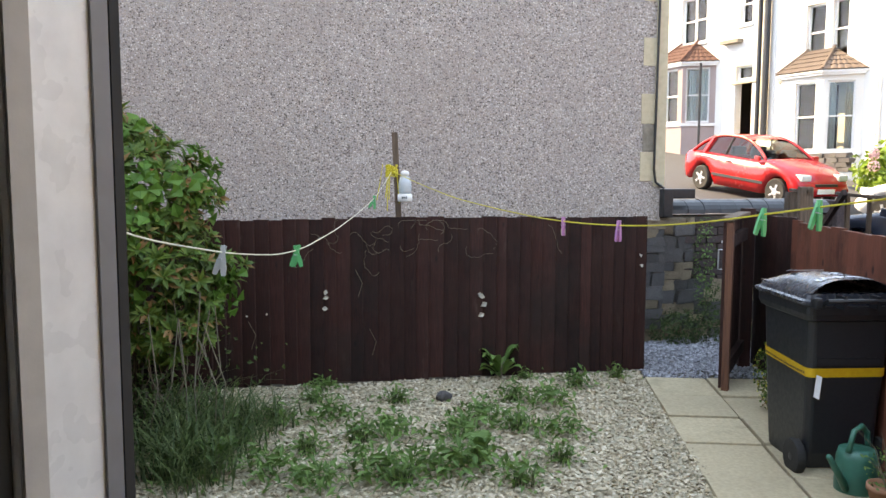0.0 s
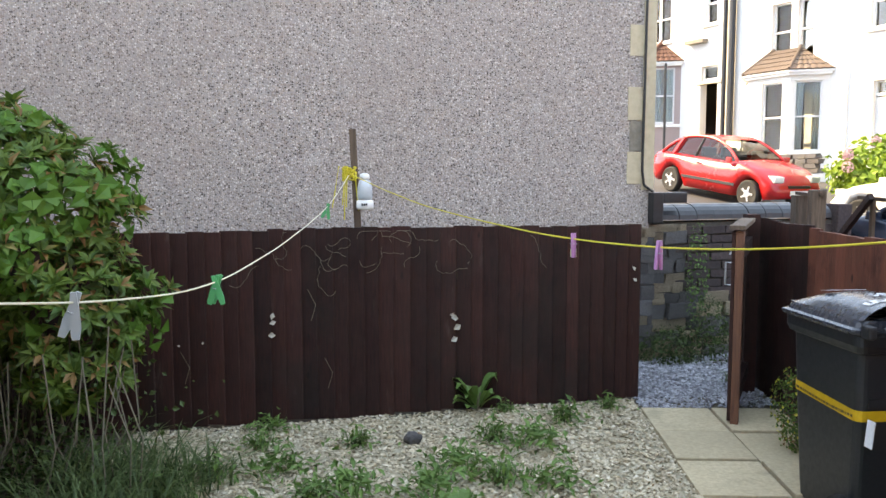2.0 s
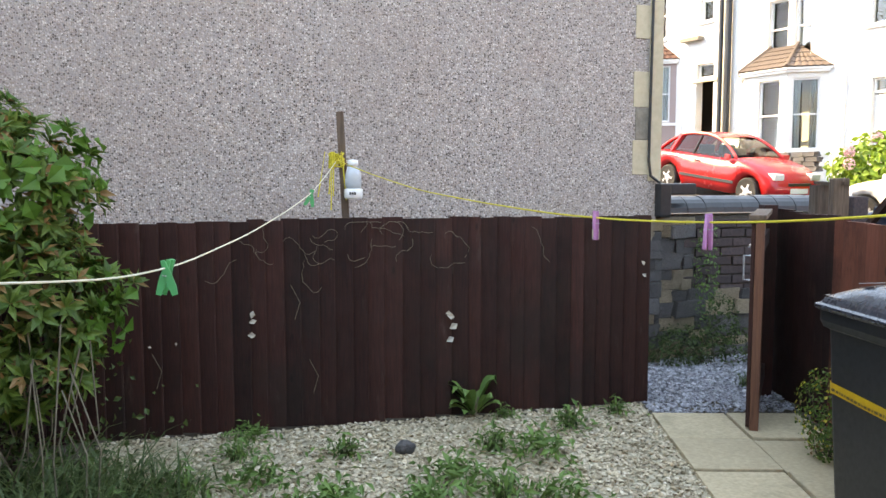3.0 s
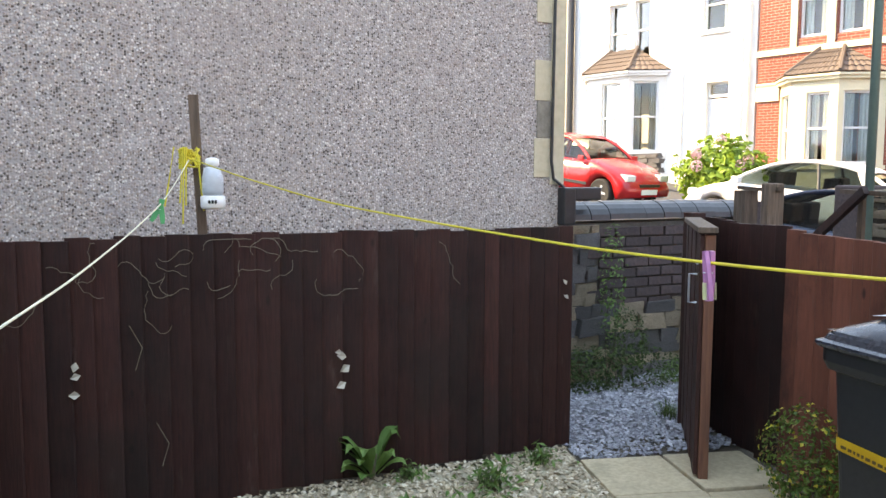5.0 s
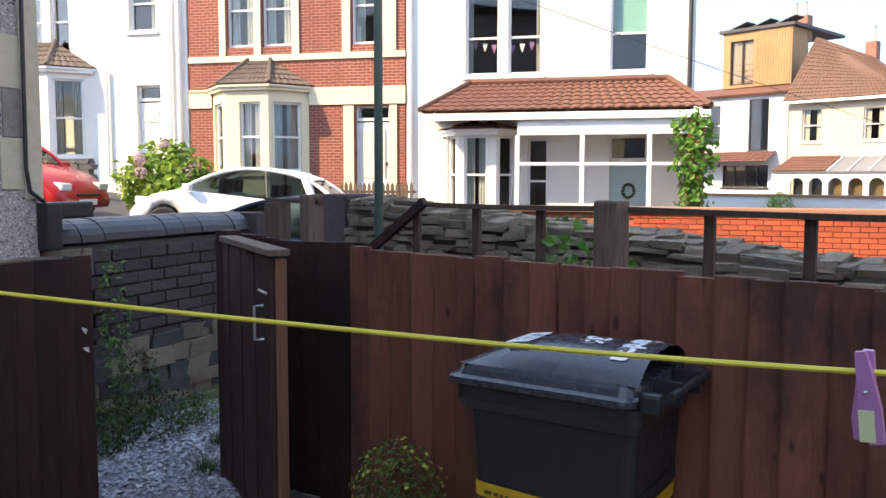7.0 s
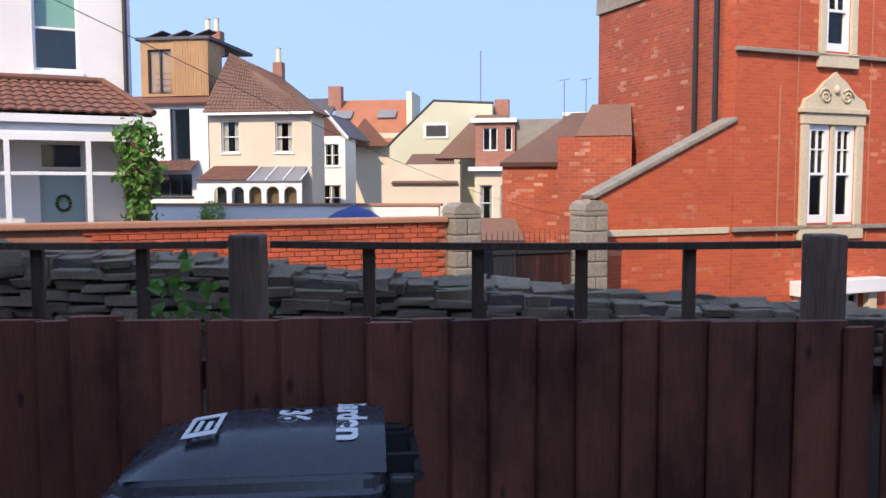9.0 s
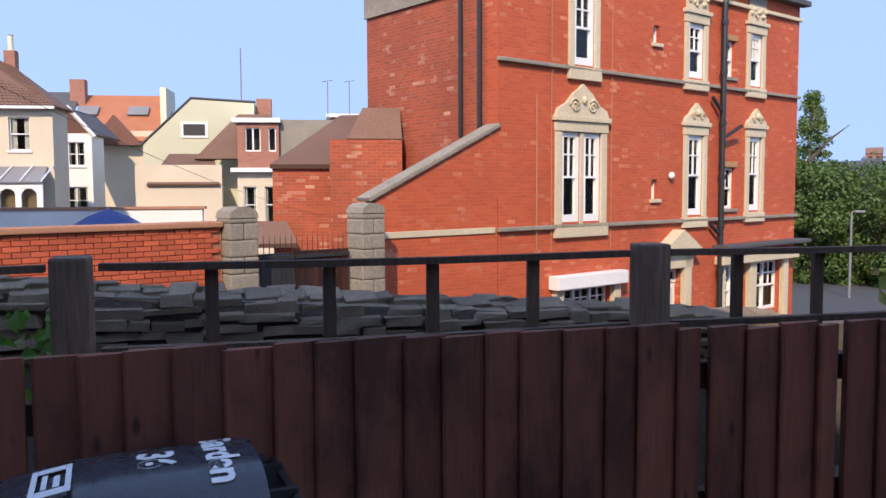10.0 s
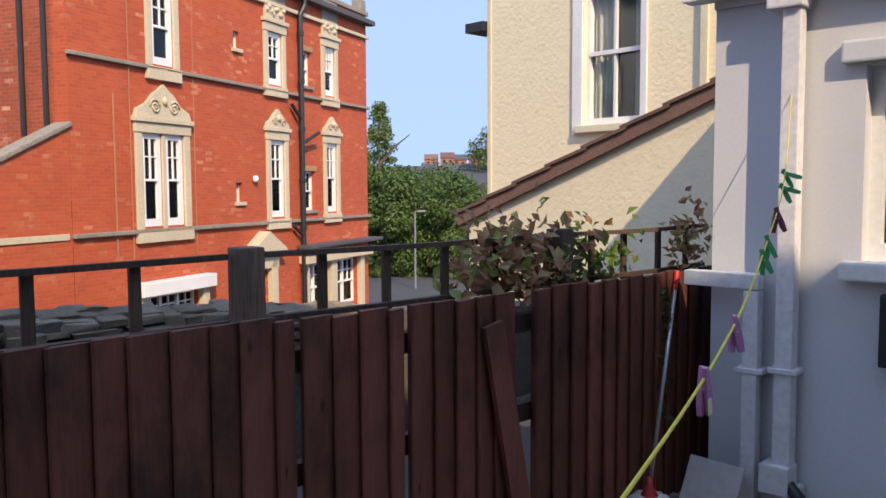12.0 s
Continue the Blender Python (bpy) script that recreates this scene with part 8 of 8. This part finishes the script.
strip(pg_, "chimney", -8.35, -7.5, 5.4, 6.9, 1, 1.8, M_FARBRICK)
strip(pg_, "lower_wall", -14.2, -9.8, -3, 2.9, -4.0, -3.5, M_FARCREAM)
slab_roof(pg_, [(-13.6, -4.2, 1.9), (-9.9, -4.2, 1.9), (-10.6, -1.0, 3.6), (-13.0, -1.0, 3.6)], M_ROOFBROWN)
slab_roof(pg_, [(-11.5, -2.0, 3.3), (-7.4, -2.0, 3.3), (-7.4, 0.0, 5.9), (-9.3, 0.0, 5.9)], M_ROOFBROWN)
F8 = facing(0.98, -0.2, 44.0)
dm = shell("hillside_house", "tile-hung upper storey over cream sash-windowed walls", F8, -9.0, -6.78, -3, 2.5, 4, M_FARCREAM, [(-8.7, -8.0, -0.2, 1.75), (-7.6, -7.0, -0.2, 1.75)])
window(dm, -8.7, -8.0, -0.2, 1.75, 0.1)
window(dm, -7.6, -7.0, -0.2, 1.75, 0.1)
bm = B()
wall_holes(bm, -8.95, -6.8, 2.75, 5.1, 0.2, [(-8.55, -7.75, 3.6, 4.85), (-7.35, -6.95, 3.6, 4.85)], -0.1)
part("tile_hung_wall", bm, M_FARBRICK, dm)
window(dm, -8.55, -7.75, 3.6, 4.85, 0.0, cols=2, meet=0, curtains=(0, 0), sill=False)
window(dm, -7.35, -6.95, 3.6, 4.85, 0.0, meet=0, curtains=(0, 0), sill=False)
strip(dm, "eave", -9.3, -6.6, 2.52, 2.74, -0.4, 0.2, M_WHITE)
strip(dm, "roof_edge", -9.2, -6.7, 5.12, 5.35, -0.3, 6, M_WHITE)
strip(dm, "side_wall", -6.77, -3.0, 2.6, 5.3, 0.2, 6, M_GREYSTONE)
# near-black sheet that paints the unlit room behind the upper windows
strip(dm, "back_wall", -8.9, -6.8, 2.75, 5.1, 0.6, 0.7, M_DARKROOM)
for s in (-4.2, -3.0):
    bm = B()
    tube(bm, [(s, 2, 5.3), (s, 2, 7.6)], 0.03, 5)
    tube(bm, [(s - 0.3, 2, 7.55), (s + 0.3, 2, 7.65)], 0.02, 4)
    part("aerial", bm, M_LEAD, dm)
strip(dm, "flat_roof_house", -4.0, 2.0, 3.0, 5.75, 4.0, 9.0, M_FARBRICK)
strip(dm, "flat_roof_edge", -4.3, 2.2, 5.76, 5.95, 3.7, 9.2, M_WHITE)
F9 = facing(0.98, -0.2, 20.0)
lb = thing("brick_outbuilding", "red brick outbuilding with brown tiled roof", "house", F9)
strip(lb, "wall", -5.63, -3.0, -3, 2.22, 0.0, 0.5, M_REDSIDE)
slab_roof(lb, [(-5.68, -0.15, 2.24), (-3.0, -0.15, 2.24), (-3.0, 2.6, 3.7), (-3.9, 2.6, 3.68)], M_ROOFBROWN)
strip(lb, "front_block", -4.23, -2.6, -3, 2.74, -2.0, -0.2, M_REDSIDE)
slab_roof(lb, [(-3.84, -2.02, 2.76), (-2.6, -2.02, 2.76), (-2.6, -1.5, 3.5), (-3.46, -1.5, 3.5)], M_ROOFBROWN)
slab_roof(lb, [(-6.4, -1.0, 0.35), (-5.0, -1.0, 0.35), (-5.3, -0.1, 0.85), (-6.4, -0.1, 0.85)], M_ROOFBROWN)
gw = thing("white_garden_wall", "white painted garden wall with terracotta coping", "wall", facing(0.98, -0.2, 28.0))
strip(gw, "wall", -22.0, -8.5, -2.0, 0.97, 0.0, 0.3, M_WHITEWALL)
strip(gw, "coping", -22.1, -8.4, 0.972, 1.06, -0.05, 0.35, M_TERRACOTTA)
um = thing("garden_umbrella", "dark blue folded-out garden umbrella", "umbrella", facing(0.98, -0.2, 26.0) @ Matrix.Translation((-11.05, 0, 0)))
bm = B()
lathe(bm, [(1.15, 0.5), (0.6, 0.82), (0.02, 1.05)], 10)
part("canopy", bm, M_BLUE, um)
bm = B()
tube(bm, [(0, 0, -1.4), (0, 0, 1.12)], 0.03, 8)
part("pole", bm, M_STEEL, um)

# ---- cream gabled house beside the yard ----
CW = facing(-0.087, -0.996, 3.39)
ch = shell("cream_house", "cream roughcast house with white sash window", CW, -7.15, -1.0, -2.0, 6.5, 6, M_CREAMWALL, [(-5.62, -4.82, 2.4, 4.05)])
window(ch, -5.62, -4.82, 2.4, 4.05, 0.06, curtains=(0.42, 0.2), top_bars=(1, 0), sill_mat=M_CREAMPAINT)
bm = B()
box(bm, -5.235, -5.205, 0.065, 0.11, 2.45, 3.2)
part("glazing_bar", bm, M_WHITE, ch)
for a, b, c, d in ((-5.76, -5.622, 2.3, 4.15), (-4.818, -4.74, 2.3, 4.15), (-5.76, -4.74, 4.052, 4.2)):
    strip(ch, "window_surround", a, b, c, d, -0.03, -0.003, M_WHITE)
strip(ch, "corner_trim", -7.17, -7.11, -2.0, 6.5, -0.02, 0.1, M_CREAMPAINT)
strip(ch, "corner_trim", -4.08, -4.0, 1.5, 6.5, -0.05, -0.003, M_CREAMPAINT)
strip(ch, "gutter", -7.5, -7.18, 3.72, 3.84, -0.1, 5.0, M_BLACK)
bm = B()
prism(bm, [(-7.08, -2.0), (-1.5, -2.0), (-1.5, 3.3), (-3.4, 2.68), (-7.08, 1.3)], -0.45, -0.1)
part("lean_to_wall", bm, M_CREAMWALL, ch)
k_ = math.atan2(2.68 - 1.3, 7.08 - 3.4)
for q in range(9):
    bm = B()
    box(bm, 0, 0.62, -0.56, 0.0, 0.0, 0.035, Matrix.Translation((-7.28 + q * 0.55 * math.cos(k_), 0, 1.30 + q * 0.55 * math.sin(k_) + 0.02)) @ Matrix.Rotation(-k_ + 0.05, 4, "Y"))
    part("roof_tile", bm, M_ROOFBROWN, ch)
bm = B()
box(bm, 0, 5.6, -0.53, -0.48, -0.12, 0.015, Matrix.Translation((-7.25, 0, 1.30)) @ Matrix.Rotation(-k_, 4, "Y"))
part("bargeboard", bm, M_ROOFBROWN, ch)
bm = B()
tube(bm, [(-7.12, -0.4, 1.2), (-7.12, -0.4, -1.0)], 0.045, 8)
part("drainpipe", bm, M_BLACK, ch)

# ---- trees, street lamp and the far hill ----
def tree(label, x, y, zb, h, r, n, size, mat, seed, conic=False):
    rr = np.random.default_rng(seed)
    t = thing("tree", label, "tree", Matrix.Translation((x, y, zb)))
    bm = B()
    tube(bm, [(0, 0, -0.5), (0.1, 0.05, h * 0.35), (0.0, 0.1, h * 0.7), (0, 0, h * 0.93)], h * (0.01 if conic else 0.025), 8, 0.02)
    for k in range(9):
        a, z = rr.uniform(0, 6.28), h * rr.uniform(0.25, 0.7)
        e = r * rr.uniform(0.5, 0.85)
        tube(bm, [(0.05, 0.05, z), (e * 0.5 * math.cos(a), e * 0.5 * math.sin(a), z + h * 0.1), (e * math.cos(a), e * math.sin(a), z + h * 0.16)], h * 0.01, 5, 0.015)
    part("trunk", bm, M_BARK, t)
    C, N = [], []
    m = 90 if n > 5000 else 46
    for k in range(m):
        f = rr.uniform(0.12, 1.0)
        a = rr.uniform(0, 6.283)
        w = (r * (1.02 - f) * 1.1 + 0.15) if conic else r * math.sqrt(max(0.05, 1 - ((f - 0.48) / 0.55) ** 2))
        q = w * rr.uniform(0.45, 1.0)
        c = np.array([q * math.cos(a), q * math.sin(a), h * f])
        b = r * (0.2 if conic else 0.3) * rr.uniform(0.6, 1.2)
        d = rr.normal(size=(n // m, 3))
        d /= np.linalg.norm(d, axis=1, keepdims=True)
        C.append(c + d * b * rr.uniform(0.6, 1.05, (n // m, 1)) * [1, 1, 0.75])
        N.append(d + [0, 0, 0.4] + rr.normal(0, 0.4, (n // m, 3)))
    C, N = np.concatenate(C), np.concatenate(N)
    leaf_cloud("crown", C, N, rr.uniform(0.6, 1.3, len(C)) * size, mat, t, rng=rr, aspect=0.6)


def dz(x, y):
    return ground_z(x, y)


tree("broad dense dark green tree beyond the villa", 37.0, -34.0, -6.0, 8.4, 4.8, 18000, 0.27, M_TREE, 71)
tree("broad green tree beyond the villa", 40.5, -31.0, -6.0, 9.6, 4.2, 16000, 0.27, M_TREE, 72)
tree("rounded green tree at the road end", 33.8, -36.5, -6.0, 7.4, 4.0, 10000, 0.28, M_TREE2, 73)
tree("tall slender silvery birch tree", 34.6, -28.4, -5.0, 11.5, 2.3, 9000, 0.17, M_TREE2, 74, True)
tree("dark rounded tree on the far hill", 150.0, -186.0, 6.0, 12.0, 9.0, 3000, 0.9, M_TREE, 75)
tree("broad green tree at the road end", 30.5, -40.0, -6.0, 7.0, 4.5, 10000, 0.28, M_TREE, 76)
tree("leafy green tree beside the railing", 30.9, -29.6, -6.0, 8.1, 3.2, 15000, 0.22, M_TREE, 77)
tree("leafy light green tree beside the railing", 28.9, -31.2, -6.0, 6.8, 3.1, 15000, 0.22, M_TREE2, 78)
tree("dense leafy tree beside the villa", 32.9, -27.0, -6.0, 8.4, 2.9, 15000, 0.22, M_TREE, 79)
lampp = thing("street_lamp", "grey steel street lamp with a flat head", "street lamp", Matrix.Translation((26.4, -22.8, 0)))
bm = B()
tube(bm, [(0, 0, -4.6), (0, 0, 0.56)], 0.06, 8, 0.04)
part("post", bm, M_LEAD, lampp)
bm = B()
tube(bm, [(0, 0, 0.56), (-0.15, -0.15, 0.6)], 0.03, 6)
box(bm, -0.5, -0.1, -0.1, 0.1, 0.55, 0.64, Matrix.Rotation(radians(45), 4, "Z"), 0.02)
part("lamp_head", bm, M_LEAD, lampp)
sg = thing("road_sign", "white rectangular sign on a post", "sign", facing(0.67, -0.74, 33.6))
strip(sg, "panel", 2.2, 2.75, -2.5, -1.95, 0, 0.02, M_WHITE)
strip(sg, "post", 2.45, 2.5, -4.5, -2.51, 0, 0.03, M_LEAD)
rail = thing("green_railing", "green painted metal railing beside the road", "railing", facing(0.67, -0.74, 35.5))
for k in range(40):
    strip(rail, "bar", -0.5 + k * 0.14, -0.47 + k * 0.14, -4.2, -2.6, 0, 0.03, M_PEGGREEN)
strip(rail, "rail", -0.6, 5.2, -2.6, -2.54, -0.01, 0.04, M_PEGGREEN)
HILL = facing(0.67, -0.74, 285.0)
fl = thing("tower_block", "red brick block of flats on the far hill", "apartment building", HILL)
strip(fl, "wall", 12.5, 21.5, 6, 18.5, 0, 9, M_FARBRICK)
for k in range(5):
    strip(fl, "balcony", 16.5, 21.2, 8.0 + k * 2.2, 8.9 + k * 2.2, -0.8, -0.01, M_WHITE)
rf = random.Random(91)
for k in range(26):
    s, d = -6 + (k % 13) * 5.0 + rf.uniform(-1, 1), -40 + (k // 13) * 28 + rf.uniform(-4, 4)
    z = 4.5 + (k // 13) * 4.2 + rf.uniform(-0.5, 0.5)
    hh = thing("far_house", "small distant terraced house on the hill", "house", HILL @ Matrix.Translation((s, d, z)), "houses on the hill")
    strip(hh, "wall", -2.3, 2.3, -3, 2.4, 0, 6, rf.choice((M_FARCREAM, M_WHITEWALL, M_FARBRICK)))
    slab_roof(hh, [(-2.4, -0.3, 2.4), (2.4, -0.3, 2.4), (2.4, 3, 4.3), (-2.4, 3, 4.3)], rf.choice((M_ROOFBROWN, M_ROOFDARK)))
    for a in (-1.5, 0.5):
        strip(hh, "window", a, a + 1.0, 0.6, 1.7, -0.05, -0.003, M_DARKROOM)
